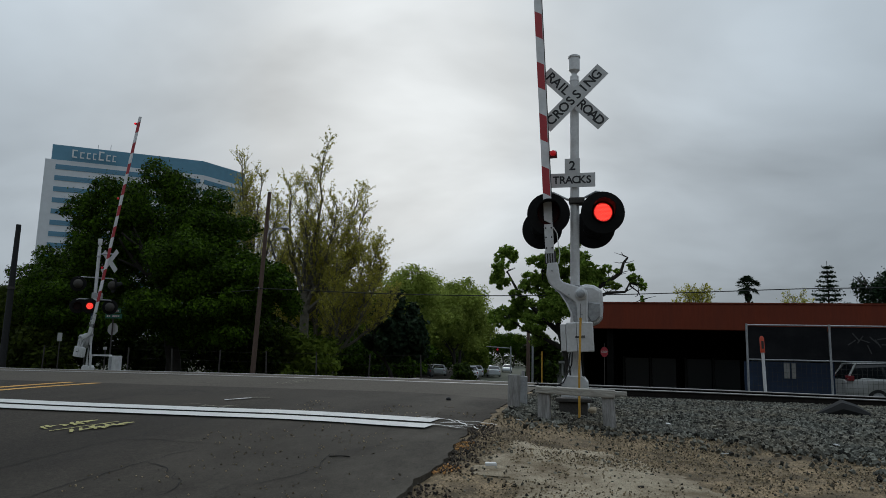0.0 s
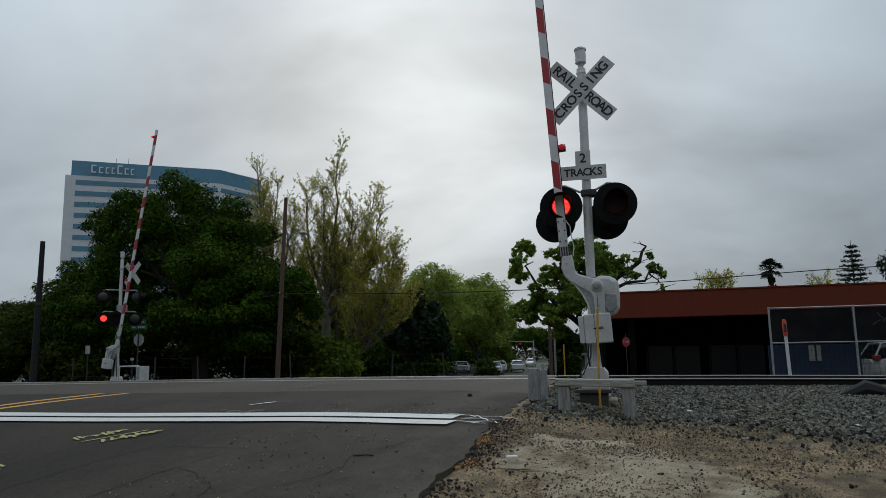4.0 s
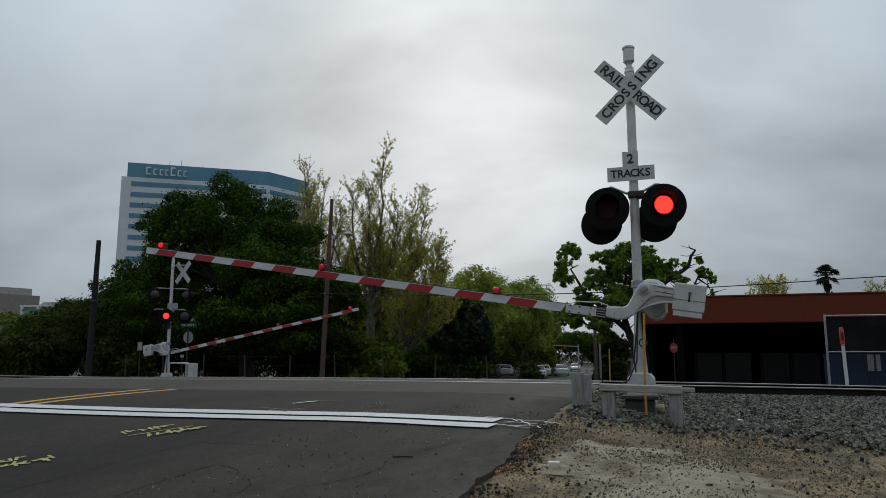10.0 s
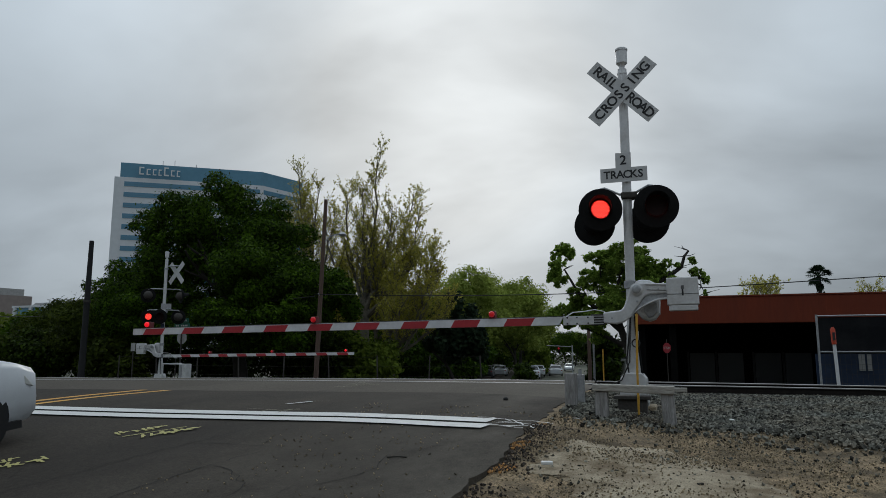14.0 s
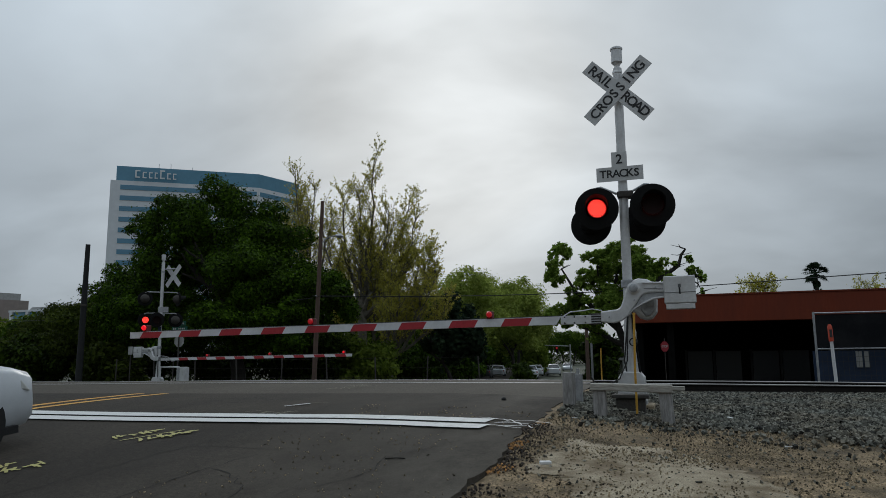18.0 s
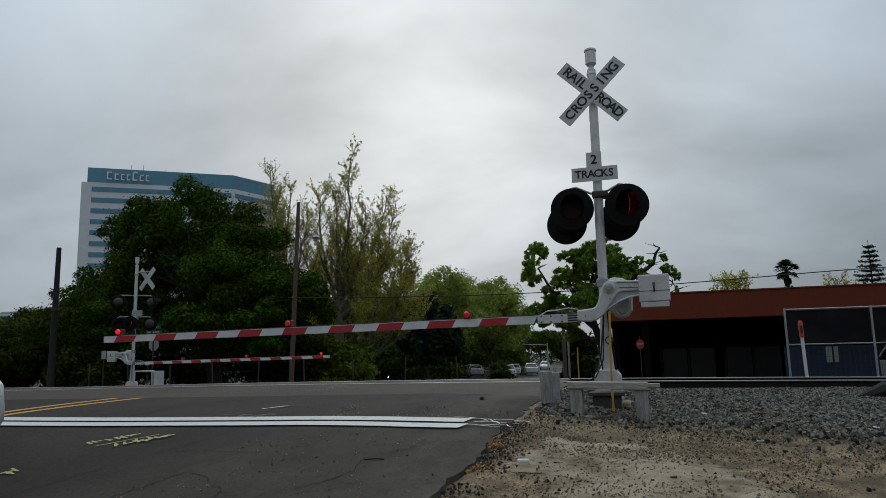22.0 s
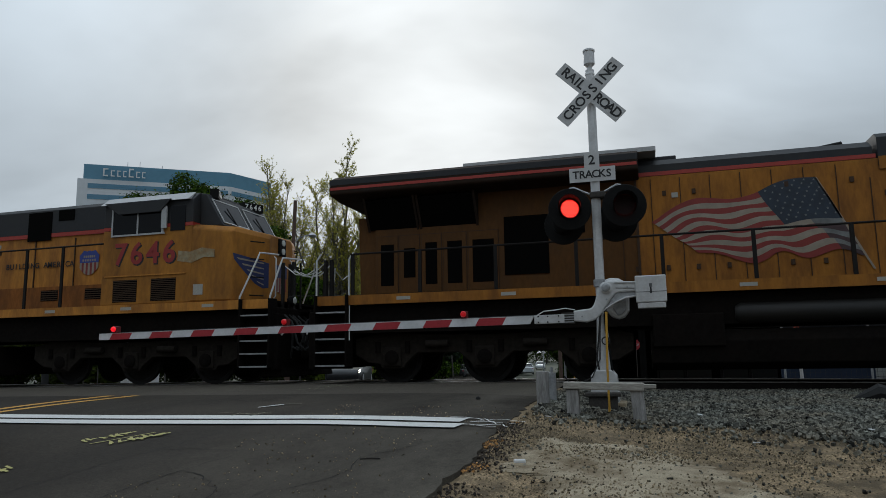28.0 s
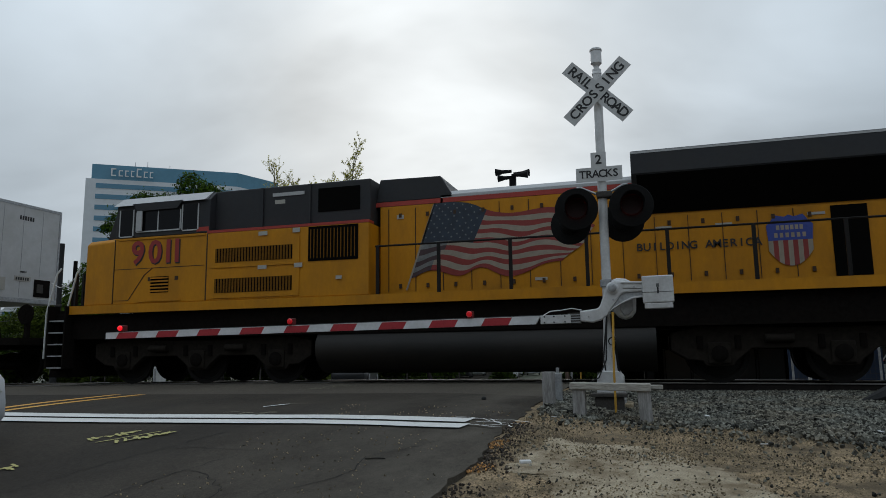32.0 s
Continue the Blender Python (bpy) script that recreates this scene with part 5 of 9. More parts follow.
def build_trees():
    # the large dark tree and its neighbours
    rnd = random.Random(11)
    t = thing("shade_tree", "large dense dark green tree behind the far gate", "tree", pose(-26.0, 38.0, 0))
    g, tips = G(), []
    branching(g, rnd, (0, 0, -0.5), (0, 0, 1), 4.0, 0.5, 3, tips, 0.7, 0.35, 3, 9)
    part("trunk", g, M["bark"], t, smooth=True)
    bl = []
    for cx, cy, cz, rx, ry, rz, n in ((-0.9, 0, 8.3, 3.9, 4.6, 4.5, 34), (-4.3, -0.5, 8.0, 2.6, 4.0, 4.1, 26), (-8.2, -0.5, 5.2, 2.9, 3.8, 2.6, 22), (-11.8, 0.5, 4.0, 2.5, 3.0, 2.7, 14),
                                      (2.8, -0.5, 6.4, 3.5, 4.6, 3.2, 24), (5.6, -0.8, 4.9, 2.1, 3.6, 2.6, 18), (-6.0, -1.5, 3.8, 6.0, 4.0, 2.8, 20), (2.0, -1.5, 3.4, 5.6, 4.0, 2.6, 20)):
        bl += lumps(rnd, cx, cy, cz, rx, ry, rz, n, 0.25)
    leaves("crown", bl + clumps(rnd, bl[1::2], 3, 0.28), 200000, 0.160, M["leaf_dark"], t, 12, 0.62)
    leafy_tree("broadleaf_tree", -38.5, 40, -0.3, 6.6, 4.2, 4.5, 1.5, "leaf_left", 34000, 0.18, 21, "green tree beside the dark pole", 24)
    leafy_tree("broadleaf_tree", -47, 46, -0.6, 6.0, 5.5, 4.5, 2.0, "leaf_left", 26000, 0.20, 22, "low green tree at the edge of the lot", 22, base=0.05)
    leafy_tree("broadleaf_tree", -56, 52, -0.8, 6.6, 6, 4.5, 2.0, "leaf_dark", 8000, 0.4, 23, "low green tree at the edge of the lot", 20, base=0.05)
    leafy_tree("broadleaf_tree", -67, 58, -0.8, 8.0, 7, 4.5, 2.0, "leaf_mid", 8000, 0.4, 24, "low green tree at the edge of the lot", 20, base=0.05)
    fan_tree(-22.5, 48, -0.8, (0.2, 0, 6.4), ((1.9, 16.9), (0.6, 14.6), (-1.5, 15.0), (-3.0, 12.4), (3.4, 14.6), (4.6, 12.4), (2.7, 13.2), (-0.4, 11.8), (4.4, 9.6), (-2.4, 9.8), (1.4, 11.2), (3.6, 11.0), (0.4, 9.2)), 31, "tall spreading tree with thin yellow-green new leaves", 40000, size=0.105, reach=3.6, subs=24, radius=0.34)
    fan_tree(-27.3, 48.5, -0.8, (0.0, 0, 8.6), ((-0.4, 16.8), (-1.7, 15.0), (1.2, 15.6), (2.2, 13.6), (-1.2, 15.8), (0.6, 13.4), (-2.6, 13.4)), 32, "tall slender tree with thin yellow-green new leaves", 14000, size=0.105, reach=2.8, subs=20, radius=0.28)
    fan_tree(-19.4, 46, -0.8, (0.1, 0, 2.4), ((3.1, 10.2), (4.1, 8.2), (2.0, 9.6), (4.4, 6.2), (0.6, 8.6), (3.7, 9.3), (-1.0, 7.8), (2.8, 7.8), (1.6, 6.4)), 33, "lower fanned tree with thin yellow-green new leaves", 26000, size=0.105, reach=2.6, subs=22, radius=0.24)
    fan_tree(-24.0, 54, -0.8, (0.0, 0, 3.0), ((-3.0, 9.5), (-1.2, 11.0), (1.0, 10.6), (3.0, 9.8), (4.6, 8.0), (-4.4, 7.4), (2.0, 7.0)), 34, "tree with thin yellow-green new leaves behind the others", 24000, size=0.17, reach=2.8, subs=18)
    leafy_tree("broadleaf_tree", -17.8, 56, -1.0, 7.5, 2.4, 2.4, 2.0, "needle", 7000, 0.4, 35, "dark narrow tree on the street side", 14, base=0.08)
    # the trees along the street
    for i, (x, y, h, r, leaf) in enumerate(((-21, 70, 11.3, 4.4, "leaf_fresh"), (-26, 64, 10, 4.0, "leaf_mid"), (-25, 84, 13.0, 5.0, "leaf_fresh"), (-29, 100, 14, 5.5, "leaf_fresh"), (-24, 112, 14, 5.0, "leaf_fresh"),
                                           (-33, 125, 15, 6, "leaf_mid"), (-36, 150, 16, 7, "leaf_mid"), (-27.5, 195, 9.5, 5, "leaf_dark"), (-33, 215, 10, 6, "leaf_dark"), (-23.5, 215, 9, 4.5, "leaf_mid"), (-32, 66, 8.5, 4.6, "leaf_dark"), (-37, 64, 8.0, 4.6, "leaf_dark"), (-29, 140, 15, 4.5, "leaf_mid"), (-18.4, 82, 11.0, 3.6, "leaf_fresh"), (-24.5, 118, 14.0, 4.4, "leaf_fresh"), (-44, 190, 14, 8, "leaf_dark"), (-20.5, 92, 12.5, 4.0, "leaf_fresh"))):
        leafy_tree("street_tree", x, y, road_z(y), h, r, r, 3.2, leaf, 15000, 0.27, 50 + i, "leafy green street tree", 20, group="trees along the street", base=0.2)
    for i, (x, y, h, r) in enumerate(((-20, 64, 5.5, 3.2), (-25.5, 72, 6, 4), (-30, 78, 7, 5), (-36, 90, 9, 6), (-28, 104, 8, 5), (-20, 100, 5, 2.5), (-31, 150, 4.5, 5), (-42, 130, 12, 9))):
        leafy_tree("street_tree", x, y, road_z(y), h, r, r, 1.6, ("leaf_dark", "leaf_mid")[i % 2], 8000, 0.32, 150 + i, "low dense tree that closes the view along the street", 18, group="trees along the street", base=0.0)
    # the oak behind the mast
    rnd = random.Random(41)
    t = thing("oak_tree", "gnarled oak with dark crooked limbs beside the low building", "tree", pose(-2.4, 34, 0.0))
    g, tips = G(), []
    for pts, r0 in (([(0.3, 0, -0.3), (0.2, 0, 1.4), (-0.2, 0, 2.6), (-0.5, 0, 3.8), (-0.2, 0.2, 5.2)], 0.26), ([(-0.2, 0, 2.6), (-1.2, 0.1, 3.5), (-2.2, 0, 4.5), (-2.8, 0, 5.6)], 0.15), ([(0.1, 0, 1.8), (-1.0, -0.1, 2.4), (-2.0, -0.1, 2.8), (-2.6, -0.1, 3.3)], 0.12),
                    ([(0.2, 0, 2.2), (0.8, 0, 3.5), (1.5, 0, 4.8), (2.1, 0, 5.15), (2.6, 0, 5.5), (2.75, 0, 6.0), (2.95, 0, 6.25)], 0.17), ([(1.2, 0, 4.2), (2.0, -0.1, 4.55), (2.8, -0.1, 4.6), (3.0, -0.1, 5.0), (3.4, -0.1, 4.95)], 0.09), ([(3.0, -0.1, 4.9), (3.4, -0.1, 4.6), (3.55, -0.1, 4.25)], 0.04), ([(-0.5, 0, 3.8), (-1.0, 0, 4.6), (-1.1, 0, 5.6)], 0.09), ([(0.8, 0, 3.5), (0.6, 0.1, 4.6), (0.7, 0.1, 5.8)], 0.08)):
        g.tube(pts, [r0 * (1 - 0.75 * i / (len(pts) - 1)) for i in range(len(pts))], 8)
        for p in pts[1:]:
            for q in range(3):
                e = Vector((rnd.gauss(0, 0.5), rnd.gauss(0, 0.4), rnd.gauss(0.1, 0.4)))
                g.tube([p, Vector(p) + e * 0.3, Vector(p) + e * 0.5 + Vector((rnd.gauss(0, 0.12), 0, 0.06))], [0.03, 0.02, 0.01], 4, False)
    part("trunk", g, M["bark"], t, "dark crooked trunk and bare limbs", smooth=True)
    bl = lumps(rnd, -0.2, 0, 5.5, 1.55, 1.4, 1.4, 18, 0.30) + lumps(rnd, -1.0, 0, 3.9, 1.65, 1.5, 1.4, 16, 0.30) + lumps(rnd, -2.95, 0, 5.7, 0.75, 0.8, 1.15, 8, 0.4) + lumps(rnd, -2.7, 0, 3.2, 0.85, 0.9, 0.8, 7, 0.4) + lumps(rnd, 1.0, 0, 5.0, 0.95, 0.8, 1.05, 10, 0.34)
    bl += [(1.6, 0, 5.5, 0.32, 0.3, 0.26), (2.0, 0, 5.75, 0.26, 0.3, 0.22), (2.2, 0, 4.9, 0.36, 0.3, 0.24), (1.9, 0, 5.2, 0.3, 0.3, 0.2), (2.5, 0, 5.6, 0.2, 0.2, 0.18), (-1.6, 0, 5.0, 0.6, 0.6, 0.5), (-2.3, 0, 4.4, 0.5, 0.5, 0.4), (3.1, -0.1, 5.75, 0.2, 0.2, 0.2), (3.3, -0.1, 5.2, 0.33, 0.3, 0.28), (3.6, -0.1, 4.9, 0.2, 0.2, 0.25), (3.55, -0.1, 4.2, 0.14, 0.14, 0.22), (-1.6, 0, 2.4, 0.7, 0.6, 0.5)]
    leaves("crown", clumps(rnd, bl, 16, 0.36), 80000, 0.115, M["leaf_oak"], t, 42, 0.0)
    palm(18.9, 110, -1, 13.4)
    conifer("conifer", 29.6, 110, -1, 17.1, 5.0, 61, "dark conifer with flat tiers behind the building")
    leafy_tree("broad_conifer", 37.5, 112, -1, 17.2, 4.2, 4.2, 6.0, "needle", 9000, 0.4, 62, "large dark uneven evergreen behind the building", 20, base=0.3)
    for i, (x, y, h, w) in enumerate(((9.4, 90, 10.6, 4.6), (20.5, 90, 10.1, 2.4))):
        plane_tree(x, y, -1, h, 0.2, w, 70 + i, "small thin tree above the roof", 4200 - 2400 * i, "leaf_pale", 0.18, 22, 0.5, "thin_tree")


build_trees()


# ---- the buildings ----
def office_tower():
    k = 0.714
    t = thing("office_tower", "white office tower with bands of blue glass", "office building")
    A, B, C = Vector((-273.0, 280, 0)) * k, Vector((-212.0, 322, 0)) * k, Vector((-203.0, 350, 0)) * k
    D = Vector((-262.0, 392, 0)) * k
    E_ = Vector((-310.0, 335, 0)) * k
    top, crown, low = 66.5, 72.0, -2.0

    def wall(name, pts, z0, z1, material, out=0.0, label=""):
        cx = sum((p for p in pts), Vector()) / len(pts)
        q = [p + (p - cx).normalized() * out for p in pts]
        return part(name, G().prism([(p.x, p.y) for p in q], "z", z0, z1), material, t, label)
    ring = [A, B, C, D, E_]
    wall("body", ring, low, top, M["tower_white"], 0, "white stone panels")
    A2 = A + (B - A) * 0.03
    wall("crown", [A2, B, C, D, E_ + (A - E_) * 0.05], top, crown, M["tower_blue"], -0.3, "blue glass crown")
    floors = 13
    for i in range(floors):
        z = top - 3.4 - 4.02 * i
        for p, q, a0, a1 in ((A, B, 0.065, 0.985), (B, C, 0.03, 0.97)):
            d = (q - p)
            nrm = Vector((d.y, -d.x, 0)).normalized()
            s, e = p + d * a0, p + d * a1
            m = [s + nrm * 0.15, e + nrm * 0.15, e - nrm * 0.5, s - nrm * 0.5]
            band = part("window_band", G().prism([(v.x, v.y) for v in m], "z", z, z + 1.75), M["tower_glass"], t, "band of blue glass")
            part("band_rail", G().prism([(v.x, v.y) for v in (s + nrm * 0.2, e + nrm * 0.2, e, s)], "z", z + 0.8, z + 0.9), M["tower_blue"], band)
            nm = 14
            for j in range(1, nm):
                c = s + (e - s) * j / nm
                dn = d.normalized() * 0.06
                part("mullion", G().prism([(v.x, v.y) for v in (c - dn + nrm * 0.22, c + dn + nrm * 0.22, c + dn, c - dn)], "z", z, z + 1.75), M["tower_blue"], band)
    # lettering on the crown, as plain shapes of its colour
    d = (B - A).normalized()
    nrm = Vector((d.y, -d.x, 0))
    rot = math.degrees(math.atan2(d.y, d.x))
    return t, A, d, nrm, rot


tower, TA, TD, TN, TROT = office_tower()


def low_building():
    y0, top, eave, floor_z = 28.0, 3.62, 2.64, 0.30
    x0, x1 = -1.6, 40
    t = thing("low_building", "low dark commercial building with a rust-red fascia", "building")
    part("back_wall", G().box(x0 + 0.3, x1, y0 + 5.5, y0 + 14, floor_z - 0.3, eave), M["shade_dark_wall"], t, "recessed front coloured near black for its shade")
    part("fascia", G().box(x0, x1, y0, y0 + 0.35, eave, top), M["red_fascia"], t, "rust-red fascia", bevel=0.02)
    part("fascia_end", G().box(x0, x0 + 0.35, y0 + 0.35, y0 + 14, eave, top), M["red_fascia"], t)
    part("soffit", G().box(x0 + 0.35, x1, y0 + 0.35, y0 + 14, eave + 0.02, eave + 0.2), M["shade_dark_wall"], t)
    part("roof", G().box(x0 + 0.35, x1, y0 + 0.35, y0 + 14, top - 0.25, top - 0.1), M["shade_dark_wall"], t)
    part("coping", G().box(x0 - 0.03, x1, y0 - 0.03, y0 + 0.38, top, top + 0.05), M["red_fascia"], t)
    part("side_wall", G().box(x0 + 0.05, x0 + 0.3, y0 + 0.6, y0 + 14, floor_z - 0.3, eave), M["shade_dark_wall"], t)
    for i in range(14):
        x = 0.36 + 1.17 * i if i < 2 else 3.03 + 1.17 * (i - 2) + 0.5 * ((i - 2) // 2)
        w = part("window", G().box(x, x + 1.02, y0 + 5.42, y0 + 5.49, floor_z - 0.1, 1.56), M["window"], t, "dark window pane")
        part("frame", G().box(x - 0.11, x - 0.03, y0 + 5.38, y0 + 5.49, floor_z - 0.1, 1.62), M["mullion"], w)
    for i in range(5):
        part("column", G().box(x0 + 1.2 + 5.2 * i, x0 + 1.45 + 5.2 * i, y0 + 0.3, y0 + 0.55, floor_z - 0.3, eave), M["shade_dark_wall"], t)
    return t


low_building()


# ---- the train ----
M.update(
    yellow_old=mat("weathered_yellow", (0.50, 0.205, 0.034), 0.65, vary=0.16, grain=9, bump=0.05, spec=0.25, dirt=(0.13, 0.046, 0.016), dirt_scale=1.5, dirt_amount=0.8, stretch=(1.8, 1.8, 0.5)),
    yellow_grimy=mat("grimy_yellow", (0.33, 0.130, 0.020), 0.65, vary=0.16, grain=9, bump=0.05, spec=0.2, dirt=(0.10, 0.038, 0.014), dirt_scale=1.3, dirt_amount=0.8, stretch=(1.8, 1.8, 0.5)),
    yellow_new=mat("loco_yellow", (0.50, 0.205, 0.005), 0.55, vary=0.06, grain=9, bump=0.04, spec=0.25, dirt=(0.26, 0.11, 0.012), dirt_scale=0.9, dirt_amount=0.6, stretch=(1.6, 1.6, 0.7)),
    yellow_rusty=mat("rusty_yellow", (0.27, 0.095, 0.020), 0.7, vary=0.2, grain=9, bump=0.05, spec=0.2, dirt=(0.09, 0.036, 0.014), dirt_scale=1.4, dirt_amount=0.8, stretch=(1.6, 1.6, 0.6)),
    grimy_orange=mat("grimy_orange", (0.39, 0.160, 0.024), 0.65, vary=0.12, grain=9, bump=0.05, spec=0.22, dirt=(0.10, 0.042, 0.016), dirt_scale=1.1, dirt_amount=0.8, stretch=(1.5, 1.5, 0.6)),
    # soot, with the shade under the radiator overhang mixed into the colour
    sooty_shaded_yellow=mat("sooty_shaded_yellow", (0.100, 0.042, 0.010), 0.7, vary=0.15, grain=9, bump=0.05, spec=0.2, dirt=(0.075, 0.036, 0.014), dirt_scale=1.0, dirt_amount=0.85, stretch=(1.5, 1.5, 0.6)),
    loco_grey=mat("loco_grey", (0.024, 0.025, 0.028), 0.6, spec=0.3, vary=0.12, grain=10, bump=0.05, dirt=(0.032, 0.03, 0.028), dirt_scale=1.1, dirt_amount=0.7),
    roof_pale=mat("pale_roof_edge", (0.40, 0.40, 0.40), 0.5, vary=0.1, bump=0.0),
    loco_red=mat("loco_red", (0.34, 0.030, 0.018), 0.5, vary=0.12, grain=14, bump=0.0),
    number_red=mat("number_red", (0.27, 0.020, 0.018), 0.6, vary=0.08, bump=0.0),
    under=mat("sooty_steel", (0.0075, 0.0062, 0.0054), 0.95, vary=0.4, grain=12, bump=0.2, dirt=(0.012, 0.009, 0.007), dirt_scale=1.6, dirt_amount=0.6, spec=0.05),
    truck_steel=mat("truck_steel", (0.017, 0.0135, 0.0105), 0.9, vary=0.35, grain=12, bump=0.2, spec=0.15),
    tank=mat("tank_paint", (0.010, 0.0088, 0.0075), 0.6, vary=0.3, grain=6, bump=0.1, dirt=(0.022, 0.017, 0.013), dirt_scale=1.2, dirt_amount=0.7, stretch=(0.4, 1, 2), spec=0.35),
    wheel_steel=mat("wheel_steel", (0.012, 0.011, 0.010), 0.8, 0.0, vary=0.3, bump=0.1, spec=0.2),
    rail_paint=mat("handrail_black", (0.012, 0.010, 0.009), 0.7, vary=0.2, bump=0.0, spec=0.2),
    white_rail=mat("handrail_white", (0.60, 0.60, 0.58), 0.5, vary=0.1, bump=0.0),
    void=mat("dark_grille", (0.0035, 0.0033, 0.003), 0.95, vary=0.3, grain=60, bump=0.3, spec=0.05),
    seam=mat("panel_gap", (0.045, 0.020, 0.006), 0.8, vary=0.2, bump=0.0),
    flag_red=mat("flag_red", (0.215, 0.024, 0.018), 0.6, vary=0.12, grain=6, bump=0.0),
    flag_white=mat("flag_white", (0.285, 0.240, 0.185), 0.6, vary=0.15, grain=5, bump=0.0, dirt=(0.22, 0.18, 0.13), dirt_scale=2.0, dirt_amount=0.5),
    flag_pale=mat("faded_flag", (0.37, 0.33, 0.27), 0.65, vary=0.25, grain=7, bump=0.0, dirt=(0.30, 0.11, 0.06), dirt_scale=4.0, dirt_amount=0.6),
    flag_pink=mat("faded_flag_red", (0.24, 0.045, 0.035), 0.65, vary=0.2, grain=7, bump=0.0, dirt=(0.36, 0.26, 0.17), dirt_scale=3.0, dirt_amount=0.6),
    flag_blue=mat("flag_blue", (0.014, 0.024, 0.040), 0.6, vary=0.3, grain=5, bump=0.0),
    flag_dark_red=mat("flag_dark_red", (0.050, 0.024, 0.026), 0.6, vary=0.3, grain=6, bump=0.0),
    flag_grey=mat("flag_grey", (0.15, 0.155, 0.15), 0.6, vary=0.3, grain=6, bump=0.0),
    grille_yellow=mat("dirty_grille", (0.15, 0.066, 0.007), 0.8, vary=0.3, bump=0.0, spec=0.1),
    shield_blue=mat("shield_blue", (0.025, 0.050, 0.26), 0.5, vary=0.1, bump=0.0),
    tag_white=mat("placard_white", (0.36, 0.34, 0.30), 0.6, vary=0.1, bump=0.0),
    front_glass=glass_mat("front_glass", (0.008, 0.010, 0.014), 0.10, 1.18),
    patch_tan=mat("patch_tan", (0.30, 0.25, 0.15), 0.7, vary=0.3, grain=8, bump=0.0, dirt=(0.25, 0.12, 0.03), dirt_scale=5, dirt_amount=0.9),
    wing_blue=mat("wing_blue", (0.016, 0.026, 0.10), 0.55, vary=0.15, bump=0.0),
    cab_glass=glass_mat("cab_glass", (0.004, 0.004, 0.005), 0.1, 1.28),
    lamp_lit=mat("lit_headlight", (0.9, 0.9, 0.85), 0.3, vary=0.0, bump=0.0, emit=((1.0, 0.93, 0.8), 6.0)),
    lamp_off=mat("unlit_headlight", (0.55, 0.55, 0.52), 0.2, vary=0.05, bump=0.0),
    trailer_white=mat("trailer_white", (0.46, 0.46, 0.46), 0.5, vary=0.05, grain=6, bump=0.05, dirt=(0.3, 0.29, 0.27), dirt_scale=1.2, dirt_amount=0.5),
)


def slab(parent, name, x0, x1, z0, z1, y, depth, material, label="", bevel=0.0):
    """A plate on the near and far flank; y is its outer face."""
    obs = []
    for s in (-1, 1):
        a, b = sorted((s * y, s * (y - depth)))
        obs.append(part(name, G().box(x0, x1, a, b, z0, z1), material, parent, label, bevel=bevel))
    return obs[0]


def plate(parent, name, x0, x1, z0, z1, y, depth, material, label=""):
    """A plate on the near flank alone."""
    return part(name, G().box(x0, x1, -y, -y + depth, z0, z1), material, parent, label)


